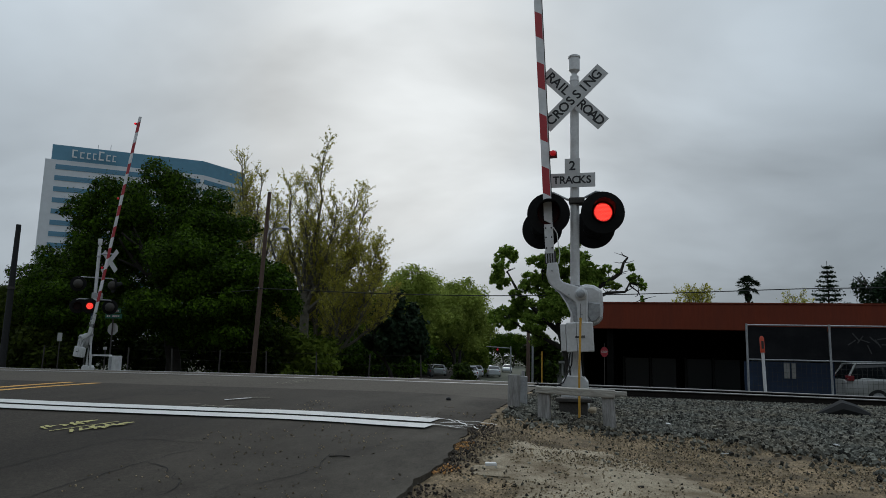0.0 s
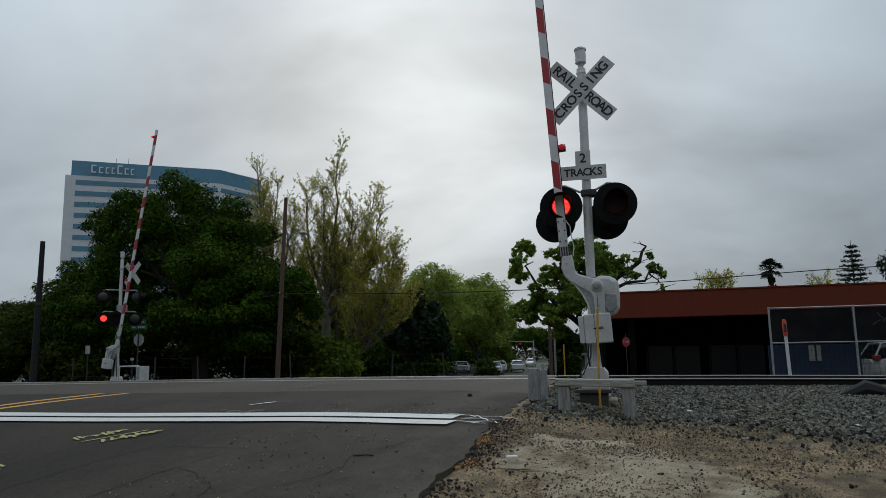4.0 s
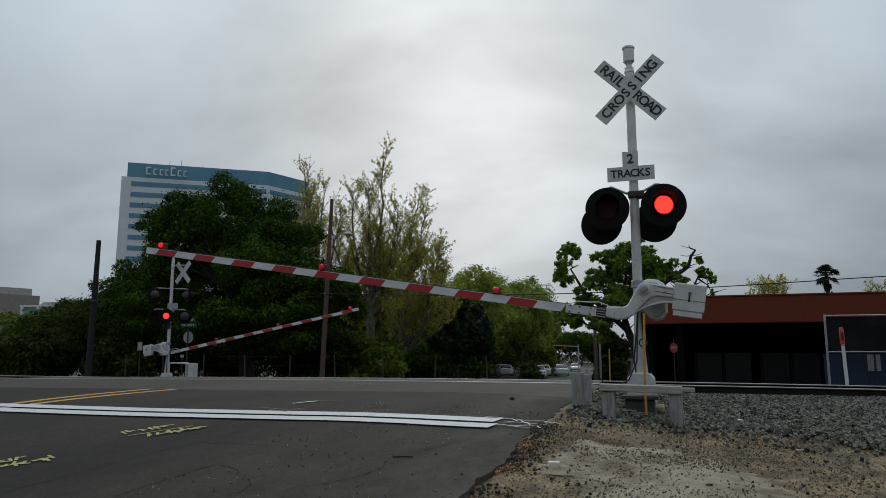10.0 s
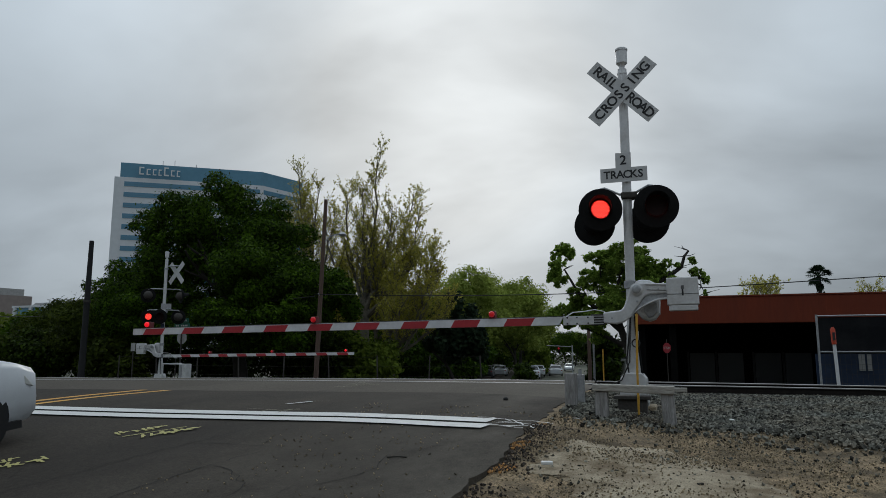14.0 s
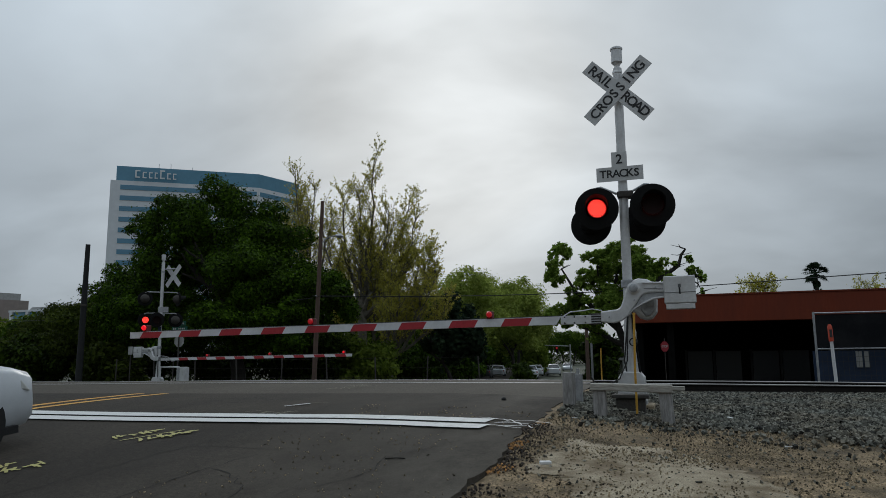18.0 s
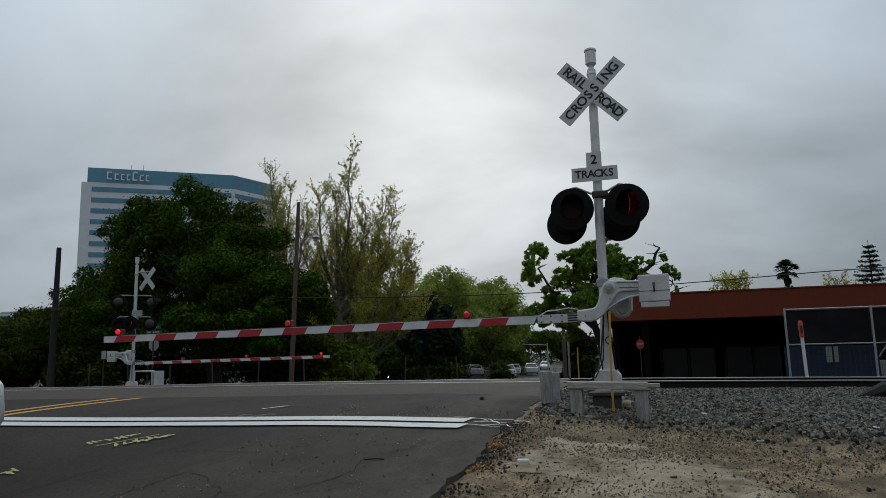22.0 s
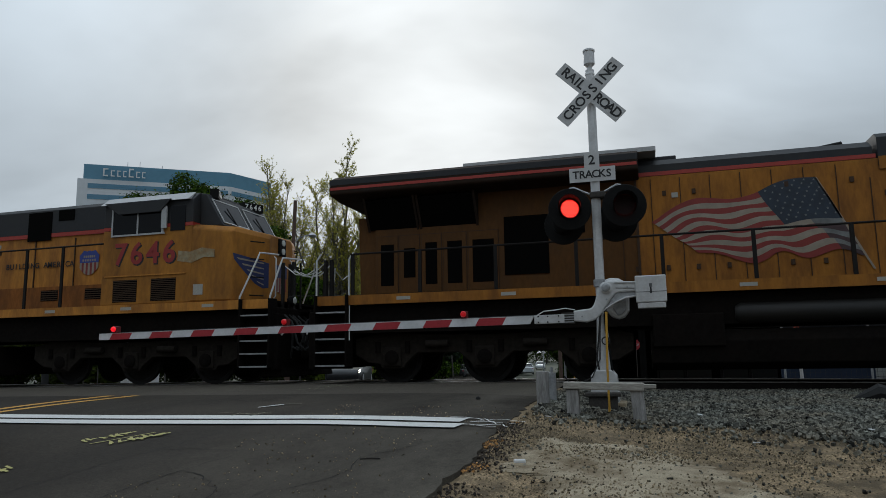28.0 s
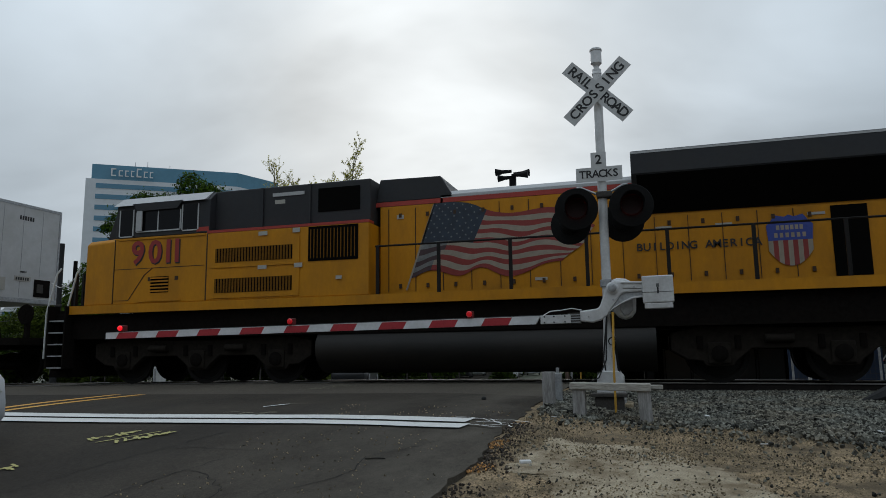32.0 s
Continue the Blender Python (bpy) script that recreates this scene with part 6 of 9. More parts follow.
def mural(t, top, foot, fly, y, faded=False):
    """A waving flag painted on the flank. top and foot: the staff; fly: how far it blows."""
    (xt, zt), (xb, zb) = top, foot
    m = part("flag_staff", G().prism([(xt - 0.02, zt), (xt + 0.02, zt), (xb + 0.02, zb), (xb - 0.02, zb)], "y", -y - 0.002, -y + 0.003), M["flag_white"], t, "painted flag staff")
    n = 44
    size = (zt - zb) / 1.84
    upper = [(0, 0.0), (0.12, 0.02), (0.24, -0.04), (0.36, -0.25), (0.5, -0.33), (0.62, -0.27), (0.74, -0.23), (0.87, -0.40), (1.0, -0.72)]
    lower = [(0, -1.62), (0.13, -1.40), (0.24, -1.50), (0.33, -1.62), (0.40, -1.52), (0.47, -1.36), (0.55, -1.50), (0.63, -1.66), (0.74, -1.60), (0.87, -1.40), (1.0, -1.36)]
    soft_curve = lambda keys, u: sum(curve(keys, min(1, max(0, u + d))) for d in (-0.05, -0.025, 0, 0.025, 0.05)) / 5

    def at(u, v):
        a, b = soft_curve(upper, u), soft_curve(lower, u)
        z = zt + size * (a + (b - a) * v + 0.045 * math.sin(15 * u + 5 * v) * math.sin(math.pi * v))
        x = xt + (xb - xt) * 0.86 * v + fly * u * (1 - 0.04 * v) + 0.03 * math.sin(11 * u + 6 * v) * u
        return x, z
    turn = lambda q: q if fly > 0 else q[::-1]
    cut = int(0.36 * n)

    def band(name, v0, v1, i0, i1, material, lift):
        g = G()
        for i in range(i0, i1 + 1):
            for v in (v0, v1):
                x, z = at(i / n, v)
                g.v.append((x, -y - lift, z))
        g.f = [turn((2 * i, 2 * i + 1, 2 * i + 3, 2 * i + 2))[::-1] for i in range(i1 - i0)]
        part(name, g, material, m)
    for k in range(13):
        red = k % 2 == 0
        i0 = cut if k < 7 else int(0.20 * n) - (k - 7) // 2
        mid = int(n * (0.50 + 0.05 * math.sin(2.1 * k))) if faded else n
        band("flag_stripe", k / 13, (k + 1) / 13, i0, mid, M["flag_red"] if red else M["flag_white"], 0.001)
        if faded:
            band("flag_stripe", k / 13, (k + 1) / 13, mid, n, M["flag_pale" if k < 6 or not red else "flag_pink"], 0.001)
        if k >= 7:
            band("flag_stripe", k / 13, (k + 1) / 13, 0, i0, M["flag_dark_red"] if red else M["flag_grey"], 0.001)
    g = G()
    for i in range(cut + 1):
        for j in range(8):
            x, z = at(i / n, j / 13)
            g.v.append((x, -y - 0.002, z))
    for i in range(cut):
        for j in range(7):
            a = 8 * i + j
            g.f.append(turn((a, a + 1, a + 9, a + 8))[::-1])
    part("flag_union", g, M["flag_blue"], m, "blue field of the flag")
    pts = [((0.027 if q % 2 == 0 else 0.011) * math.sin(q * math.pi / 5), -0.0004, (0.027 if q % 2 == 0 else 0.011) * math.cos(q * math.pi / 5)) for q in range(10)]
    star = G().add(pts, [tuple(range(9, -1, -1))]).mesh("star", M["flag_grey"])
    for r in range(9):
        for c in range(6 if r % 2 == 0 else 5):
            x, z = at(0.02 + 0.057 * c + (0.0285 if r % 2 else 0), (0.4 + 0.72 * r) / 13)
            part("star", star, None, m, at=pose(x, -y - 0.0045, z))


def shield(t, x, z, w, h, y):
    """A painted shield: blue above, striped below."""
    up = [(-0.5, 0.30), (-0.42, 0.36), (-0.3, 0.5), (-0.1, 0.46), (0, 0.5), (0.1, 0.46), (0.3, 0.5), (0.42, 0.36), (0.5, 0.30), (0.47, 0.0), (-0.47, 0.0)]
    s = part("shield", G().prism([(x + a * w, z + b * h) for a, b in up], "y", -y - 0.003, -y + 0.002), M["shield_blue"], t, "blue top of the painted shield")
    for i in range(9):
        a0, a1 = -0.47 + 0.94 * i / 9, -0.47 + 0.94 * (i + 1) / 9
        d = lambda a: -0.5 + 0.30 * abs(a / 0.47) ** 2.2
        part("shield_stripe", G().prism([(x + a0 * w, z), (x + a0 * w, z + d(a0) * h), (x + a1 * w, z + d(a1) * h), (x + a1 * w, z)], "y", -y - 0.003, -y + 0.002), M["flag_white"] if i % 2 == 0 else M["flag_red"], s)
    for r, (zz, ww) in enumerate(((0.25, 0.30), (0.10, 0.36))):
        for i in range(6):
            c = x + w * ww * (-1 + 2 * (i + 0.5) / 6)
            part("mark", G().box(c - w * 0.036, c + w * 0.036, -y - 0.006, -y - 0.003, z + h * (zz - 0.045), z + h * (zz + 0.045)), M["flag_white"], s)


def rail_line(t, pts, posts, z0, name="handrail", material="rail_paint", r=0.021):
    """A handrail on both sides, with its posts; pts are (x, z) and y is the walkway's edge."""
    for s in (-1, 1):
        y = 1.47 * s
        h = part(name, G().tube([(x, y, z) for x, z in pts], r, 6), M[material], t, smooth=True)
        for px in posts:
            pz = float(np.interp(px, [p[0] for p in pts], [p[1] for p in pts]))
            part("stanchion", G().box(px - 0.035, px + 0.035, y - 0.02, y + 0.02, z0, pz), M[material], h)


def wheelset(t, x, r=0.53):
    m = pose(x, 0, r)
    g = G().tube([(0, -0.8, 0), (0, 0.8, 0)], 0.09, 12)
    ax = part("wheelset", g, M["wheel_steel"], t, "pair of steel wheels on an axle", at=m)
    for s in (-1, 1):
        q = pose(0, 0.72 * s, 0, 90 * s)
        part("wheel", G().lathe([(0.12, -0.07), (0.16, -0.06), (r - 0.09, -0.02), (r - 0.06, -0.07), (r + 0.025, -0.07), (r + 0.02, -0.035), (r, -0.03), (r, 0.07), (r - 0.06, 0.07), (r - 0.09, 0.02), (0.16, 0.05), (0.12, 0.09)], q, 28), M["wheel_steel"], ax, smooth=True)
        for k in range(4):
            a = k * math.pi / 2
            part("wheel_boss", G().box(-0.03, 0.03, -0.03, 0.03, -0.01, 0.03, q @ pose(0.28 * math.cos(a), 0.28 * math.sin(a), 0.02)), M["truck_steel"], ax)
    WHEELS.append((ax, x, r))


WHEELS = []


def truck(t, xs, r=0.53):
    """A three-axle truck: side frames, journal boxes, springs and brake rigging."""
    for x in xs:
        wheelset(t, x, r)
    a, b = min(xs), max(xs)
    tr = part("truck_frame", G().box(a - 0.8, b + 0.8, -0.45, 0.45, 0.72, 0.98), M["under"], t, "sooty cast truck")
    for s in (-1, 1):
        y = 1.02 * s
        poly = [(a - 0.85, 0.60), (a - 0.55, 0.42)]
        for i, x in enumerate(sorted(xs)):
            poly += [(x - 0.30, 0.40), (x - 0.24, 0.30), (x + 0.24, 0.30), (x + 0.30, 0.40)]
            if i < 2:
                xn = sorted(xs)[i + 1]
                poly += [((x + xn) / 2 - 0.45, 0.62), ((x + xn) / 2 + 0.45, 0.62)]
        poly += [(b + 0.55, 0.42), (b + 0.85, 0.60), (b + 0.85, 0.92), (b + 0.3, 1.05), ((a + b) / 2 + 0.5, 0.98), ((a + b) / 2 - 0.5, 0.98), (a - 0.3, 1.05), (a - 0.85, 0.92)]
        part("side_frame", G().prism(poly, "y", y - 0.09, y + 0.09), M["truck_steel"], tr, bevel=0.02)
        for x in xs:
            part("journal_box", G().box(x - 0.20, x + 0.20, y + s * 0.09 - 0.05, y + s * 0.09 + 0.05, 0.34, 0.74), M["truck_steel"], tr, bevel=0.03)
            part("journal_cap", G().lathe([(0.15, 0), (0.15, 0.03), (0.11, 0.05), (0.05, 0.055)], pose(x, y + s * 0.14, r, 90 if s < 0 else -90), 16), M["under"], tr, smooth=True)
            for dx in (-0.33, 0.33):
                part("spring", G().tube([(x + dx, y + s * 0.08, 0.62), (x + dx, y + s * 0.08, 0.86)], 0.065, 8), M["under"], tr, smooth=True)
        for i in range(len(xs) - 1):
            xm = (sorted(xs)[i] + sorted(xs)[i + 1]) / 2
            part("brake_cylinder", G().tube([(xm - 0.24, y + s * 0.16, 0.80), (xm + 0.24, y + s * 0.16, 0.80)], 0.075, 10), M["truck_steel"], tr, smooth=True)


def steps(t, x0, x1, n=5, z0=0.36, z1=1.75):
    for s in (-1, 1):
        part("step_back", G().box(x0, x1, s * 1.24 - 0.02, s * 1.24 + 0.02, z0 - 0.05, z1), M["under"], t, "dark plate behind the steps")
        for i in range(n):
            z = z0 + (z1 - z0) * i / n
            part("step", G().box(x0, x1, s * 1.45 - 0.14, s * 1.45 + 0.14, z, z + 0.03), M["galv"], t, "steel step")
        for x in (x0, x1):
            part("step_side", G().box(x - 0.02, x + 0.02, s * 1.45 - 0.16, s * 1.45 + 0.16, z0, z1 + 0.1), M["under"], t)


def coupler(t, x, d):
    part("coupler", G().box(min(x - 0.55 * d, x - 0.1 * d), max(x - 0.55 * d, x - 0.1 * d), -0.1, 0.1, 0.76, 0.96).prism([(x - 0.16 * d, -0.16), (x - 0.02 * d, -0.16), (x, 0.0), (x - 0.04 * d, 0.17), (x - 0.2 * d, 0.12)], "z", 0.70, 1.02), M["truck_steel"], t, "knuckle coupler", bevel=0.015)
    for y in (-0.45, 0.45):
        part("air_hose", G().tube([(x - 0.35 * d, y, 0.95), (x - 0.15 * d, y, 0.80), (x - 0.08 * d, y * 0.8, 0.55), (x - 0.02 * d, y * 0.6, 0.5)], 0.022, 6), M["rubber"], t, smooth=True)


def end_gear(t, x, d):
    """The crowded end of a locomotive: pilot plate, draft gear pocket, jumper cables, chains and valves."""
    rnd = random.Random(int(abs(x) * 100) + d)
    a, b = sorted((x, x + 0.16 * d))
    part("pilot_plate", G().box(a, b, -1.42, 1.42, 0.30, 1.52), M["under"], t, "sooty pilot plate", bevel=0.02)
    a, b = sorted((x, x + 0.42 * d))
    part("draft_pocket", G().box(a, b, -0.34, 0.34, 0.55, 1.30), M["truck_steel"], t, "rusty draft gear pocket", bevel=0.03)
    part("cut_lever", G().tube([(x + 0.22 * d, -1.38, 1.05), (x + 0.3 * d, -1.2, 1.22), (x + 0.3 * d, -0.4, 1.22), (x + 0.42 * d, -0.2, 1.12)], 0.018, 6), M["white_rail"], t, "pale uncoupling lever", smooth=True)
    for k in range(5):
        y = -1.15 + 0.22 * k + rnd.uniform(-0.05, 0.05)
        part("jumper_cable", G().tube([(x + 0.15 * d, y, 1.5), (x + 0.34 * d, y, 1.35), (x + 0.46 * d, y + 0.05, 0.95 + rnd.uniform(-0.1, 0.1)), (x + 0.62 * d, y + 0.12, 0.72), (x + 0.75 * d, y + 0.1, 0.80)], 0.026, 6), M["rubber"], t, "black jumper hose", smooth=True)
    for y in (-0.95, -0.62):
        part("safety_chain", G().tube([(x + 0.05 * d, y, 2.62), (x + 0.3 * d, y + 0.03, 2.42), (x + 0.55 * d, y + 0.02, 2.38), (x + 0.8 * d, y, 2.5)], 0.012, 5), M["white_rail"], t, "safety chain between the locomotives", smooth=True)
        part("end_post", G().box(x - 0.03, x + 0.03, y - 0.04, y + 0.04, 1.5, 2.70), M["rail_paint"], t)


def louvre(t, x0, x1, z0, z1, y, n, material="seam"):
    bk = plate(t, "louvre", x0, x1, z0, z1, y + 0.004, 0.02, M["void"], "louvred vent")
    for i in range(n):
        z = z0 + (z1 - z0) * (i + 0.3) / n
        part("slat", G().box(x0, x1, -y - 0.016, -y - 0.004, z, z + (z1 - z0) / n * 0.45), M[material], bk)


def digits(t, words, x, z, size, y, step, material, name="number"):
    for i, ch in enumerate(words):
        if ch != " ":
            part(name, text_mesh(ch, size, M[material], 0.002, bold=0.015), None, t, at=pose(x + step * i, -y - 0.003, z, 90))


def marker_tags(t, rnd, spots, y):
    for x, z, w, h in spots:
        plate(t, "placard", x, x + w, z, z + h, y + 0.006, 0.005, M["tag_white"], "small white placard")


def ge_loco(number, label, paint="yellow_old", lit=False):
    """Six-axle locomotive with winged radiators, front at x = 0 facing +x, rail top at z = 0."""
    t = thing("locomotive", label, "locomotive", group="locomotives of the train")
    rnd = random.Random(int(number))
    Y = M[paint]
    # frame and walkway
    part("underframe", G().box(-21.78, -0.6, -1.35, 1.35, 1.05, 1.62), M["under"], t, "black underframe")
    slab(t, "walkway_edge", -21.7, -0.62, 1.64, 1.84, 1.51, 0.12, Y, "yellow edge of the walkway")
    part("walkway", G().box(-21.75, -0.62, -1.40, 1.40, 1.78, 1.83), M["under"], t)
    # long hood
    w = 0.95
    part("hood", G().box(-15.02, -5.1, -w, w, 1.84, 4.02), Y, t, "yellow long hood", bevel=0.02)
    part("rear_hood", G().box(-20.6, -15.04, -w, w, 1.84, 4.02), M["sooty_shaded_yellow"], t, "soot-stained rear hood, coloured darker for the shade of the radiator overhang", bevel=0.02)
    part("hood_top", G().prism([(-w, 4.10), (w, 4.10), (w, 4.24), (w - 0.2, 4.38), (-w + 0.2, 4.38), (-w, 4.24)], "x", -15.0, -10.8), M["loco_grey"], t, "grey top of the hood")
    part("hood_stripe", G().box(-15.0, -10.75, -w - 0.004, w + 0.004, 4.022, 4.10), M["loco_red"], t, "red stripe")
    part("cab_hood", G().prism([(-w - 0.03, 3.80), (w + 0.03, 3.80), (w + 0.03, 4.40), (w - 0.1, 4.50), (-w + 0.1, 4.50), (-w - 0.03, 4.40)], "x", -10.72, -5.1), M["loco_grey"], t, "grey equipment housing behind the cab", bevel=0.01)
    part("hood_stripe", G().box(-9.0, -5.1, -w - 0.034, w + 0.034, 3.70, 3.80), M["loco_red"], t)
    part("hood_stripe", G().prism([(-9.55, 4.02), (-9.05, 4.02), (-9.30, 3.70), (-8.95, 3.70), (-8.95, 3.80), (-9.12, 3.80), (-8.92, 4.10), (-9.55, 4.10)], "y", -w - 0.040, -w - 0.032), M["loco_red"], t)
    part("hood_side", G().prism([(-10.72, 3.80), (-9.3, 3.80), (-9.05, 4.04), (-10.72, 4.04)], "y", -w - 0.036, -w - 0.030), Y, t)
    plate(t, "intake_grille", -10.36, -9.39, 3.74, 4.26, w + 0.045, 0.02, M["void"], "dark air intake")
    plate(t, "cab_hood_vent", -7.95, -7.20, 3.62, 4.36, w + 0.045, 0.02, M["void"])
    plate(t, "cab_hood_vent", -6.99, -6.50, 4.10, 4.38, w + 0.045, 0.02, M["void"])
    # radiator wings
    wing = [(-0.98, 3.96), (-1.52, 4.02), (-1.55, 4.06), (-1.55, 4.35), (-1.3, 4.47), (1.3, 4.47), (1.55, 4.35), (1.55, 4.06), (1.52, 4.02), (0.98, 3.96)]
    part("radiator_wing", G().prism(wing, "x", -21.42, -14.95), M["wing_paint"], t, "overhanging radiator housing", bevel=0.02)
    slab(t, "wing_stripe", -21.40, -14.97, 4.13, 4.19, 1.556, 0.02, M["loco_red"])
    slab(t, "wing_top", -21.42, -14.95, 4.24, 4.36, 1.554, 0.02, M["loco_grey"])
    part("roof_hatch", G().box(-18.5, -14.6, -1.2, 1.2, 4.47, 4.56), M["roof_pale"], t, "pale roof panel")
    part("rear_wall", G().prism([(-20.6, 1.84), (-20.6, 3.6), (-21.0, 3.6), (-20.95, 1.84)], "y", -0.9, 0.9), M["sooty_shaded_yellow"], t)
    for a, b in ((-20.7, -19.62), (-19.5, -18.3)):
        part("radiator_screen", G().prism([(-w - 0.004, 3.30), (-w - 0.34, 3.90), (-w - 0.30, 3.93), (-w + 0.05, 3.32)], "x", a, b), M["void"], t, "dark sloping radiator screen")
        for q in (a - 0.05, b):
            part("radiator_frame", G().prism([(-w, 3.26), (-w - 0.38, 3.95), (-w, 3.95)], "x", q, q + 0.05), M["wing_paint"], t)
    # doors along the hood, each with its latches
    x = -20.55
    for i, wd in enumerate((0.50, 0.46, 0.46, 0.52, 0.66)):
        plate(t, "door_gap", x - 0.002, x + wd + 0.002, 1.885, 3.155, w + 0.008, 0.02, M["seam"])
        d = plate(t, "hood_door", x + 0.015, x + wd - 0.015, 1.90, 3.14, w + 0.022, 0.03, M["sooty_shaded_yellow"])
        part("screen", G().box(x + 0.10, x + wd - 0.10, -w - 0.028, -w - 0.0225, 2.06 if i != 1 else 2.22, 2.96 if i != 1 else 2.86), M["void"], d)
        x += wd + 0.03
    plate(t, "hood_screen", -17.71, -16.79, 2.18, 3.40, w + 0.02, 0.03, M["void"], "large dark screen")
    plate(t, "hood_screen", -16.58, -16.05, 2.97, 3.44, w + 0.02, 0.03, M["void"])
    x = -15.9
    while x < -5.3:
        wd = 0.58 if x < -15 else (0.55 if x < -10.8 else 0.62)
        z1 = 3.95 if x < -10.9 else 3.66
        if not -8.9 < x < -5.2:
            plate(t, "door_gap", x, x + 0.014, 1.90, z1, w + 0.017, 0.03, M["seam"])
            for zz in (2.12, z1 - 0.35):
                if rnd.random() < 0.55:
                    plate(t, "latch", x + 0.22, x + 0.29, zz, zz + 0.10, w + 0.026, 0.02, M["seam"], "door latch")
        x += wd
    plate(t, "lower_door", -8.75, -5.15, 1.86, 2.42, w + 0.05, 0.05, M["yellow_rusty"], "rust-stained lower door")
    louvre(t, -7.38, -6.85, 2.06, 2.33, w + 0.055, 5)
    louvre(t, -6.02, -5.52, 2.06, 2.33, w + 0.055, 5)
    for q in (-7.7, -6.45, -5.15):
        plate(t, "door_gap", q, q + 0.02, 1.9, 3.64, w + 0.03, 0.03, M["seam"])
    plate(t, "door_gap", -15.05, -15.0, 1.86, 4.35, w + 0.018, 0.03, M["seam"])
    mural(t, (-11.78, 3.74), (-10.96, 1.98), -2.95, w + 0.0175, not lit)
    digits(t, "BUILDING AMERICA", -8.55, 2.98, 0.20, w + 0.018, 0.136, "letter", "slogan_letter")
    shield(t, -5.98, 2.98, 0.60, 0.62, w + 0.018)
    # roof gear
    part("exhaust", G().box(-13.4, -12.2, -0.4, 0.4, 4.38, 4.47), M["under"], t)
    part("roof_box", G().box(-15.0, -14.2, -0.6, 0.6, 4.38, 4.50), M["loco_grey"], t, bevel=0.02)
    part("air_horn", G().tube([(-11.6, 0.3, 4.52), (-11.0, 0.3, 4.55)], [0.05, 0.11], 10).tube([(-11.5, 0.0, 4.52), (-11.05, 0.0, 4.55)], [0.05, 0.09], 10).box(-11.5, -11.2, -0.1, 0.4, 4.38, 4.5), M["black"], t, "air horns")
    # cab
    cw = 1.50
    part("cab", G().box(-5.1, -2.62, -cw, cw, 1.84, 3.62), M["grimy_orange"], t, "grimy orange-yellow cab", bevel=0.02)
    part("cab_stripe", G().box(-5.102, -2.618, -cw - 0.003, cw + 0.003, 3.62, 3.70), M["loco_red"], t)
    part("cab_upper", G().prism([(-cw, 3.70), (cw, 3.70), (cw, 4.24), (cw - 0.25, 4.44), (-cw + 0.25, 4.44), (-cw, 4.24)], "x", -5.1, -2.62), M["loco_grey"], t, "grey upper cab", bevel=0.015)
    part("cab_roof_edge", G().prism([(-cw + 0.02, 4.25), (-cw - 0.10, 4.23), (-cw + 0.2, 4.45)], "x", -5.15, -2.7), M["roof_pale"], t, "pale drip edge")
    win = plate(t, "side_window", -4.82, -3.41, 3.50, 4.12, cw + 0.02, 0.03, M["cab_glass"], "sliding side window")
    for a, b, c, d in ((-4.86, -3.37, 3.46, 3.50), (-4.86, -3.37, 4.12, 4.15), (-4.86, -4.82, 3.50, 4.12), (-3.45, -3.39, 3.50, 4.12), (-4.14, -4.10, 3.50, 4.12)):
        part("frame", G().box(a, b, -cw - 0.035, -cw - 0.005, c, d), M["roof_pale"], win)
    part("wind_deflector", G().box(-3.42, -3.28, -cw - 0.09, -cw - 0.05, 3.58, 4.10), M["roof_pale"], win)
    plate(t, "side_window", -3.22, -2.82, 3.52, 4.10, cw + 0.012, 0.03, M["cab_glass"])
    part("visor", G().prism([(-5.0, 4.26), (-3.15, 4.26), (-3.45, 3.98), (-4.6, 3.98)], "y", -cw - 0.12, -cw - 0.08), M["loco_grey"], t, "grey window visor")
    for a, b in ((-4.9, -4.2), (-3.7, -2.7)):
        part("roof_box", G().box(a, b, -0.7, 0.7, 4.44, 4.54), M["loco_grey"], t, bevel=0.02)
    for i, ch in enumerate(number):
        part("number_edge", text_mesh(ch, 0.72, M["letter"], 0.002, bold=0.03), None, t, at=pose(-4.55 + 0.45 * i, -cw - 0.004, 2.985, 90))
        part("number", text_mesh(ch, 0.72, M["number_red"], 0.002, bold=0.02), None, t, at=pose(-4.58 + 0.45 * i, -cw - 0.008, 3.01, 90))
    louvre(t, -4.75, -4.08, 1.90, 2.42, cw, 12)
    louvre(t, -3.69, -3.02, 1.90, 2.42, cw, 12)
    plate(t, "placard", -2.55, -2.30, 2.00, 2.24, cw + 0.006, 0.005, M["tag_white"])
    if not lit:
        part("paint_patch", G().prism([(-3.0, 2.80), (-2.62, 2.74), (-2.30, 2.86), (-2.02, 2.84), (-2.02, 3.02), (-2.35, 3.08), (-2.66, 3.00), (-2.98, 3.04)], "y", -cw - 0.006, -cw + 0.004), M["patch_tan"], t, "pale patch of paint over old marks")
    plate(t, "rub_rail", -5.0, -2.75, 2.50, 2.53, cw + 0.02, 0.02, Y)
    # nose and windscreen
    hull = G()
    ring = lambda x, hw, zt, sh: [(x, -hw, 1.84), (x, hw, 1.84), (x, hw, zt - sh), (x, hw - sh, zt), (x, -hw + sh, zt), (x, -hw, zt - sh)]
    rings = [ring(-2.62, 1.5, 3.66, 0.10), ring(-1.58, 1.48, 3.54, 0.12), ring(-1.17, 0.55, 3.46, 0.12)]
    for r_ in rings:
        hull.v += r_
    for j in range(len(rings) - 1):
        for i in range(6):
            a, b = j * 6 + i, j * 6 + (i + 1) % 6
            hull.f.append((a, b, b + 6, a + 6))
    k = (len(rings) - 1) * 6
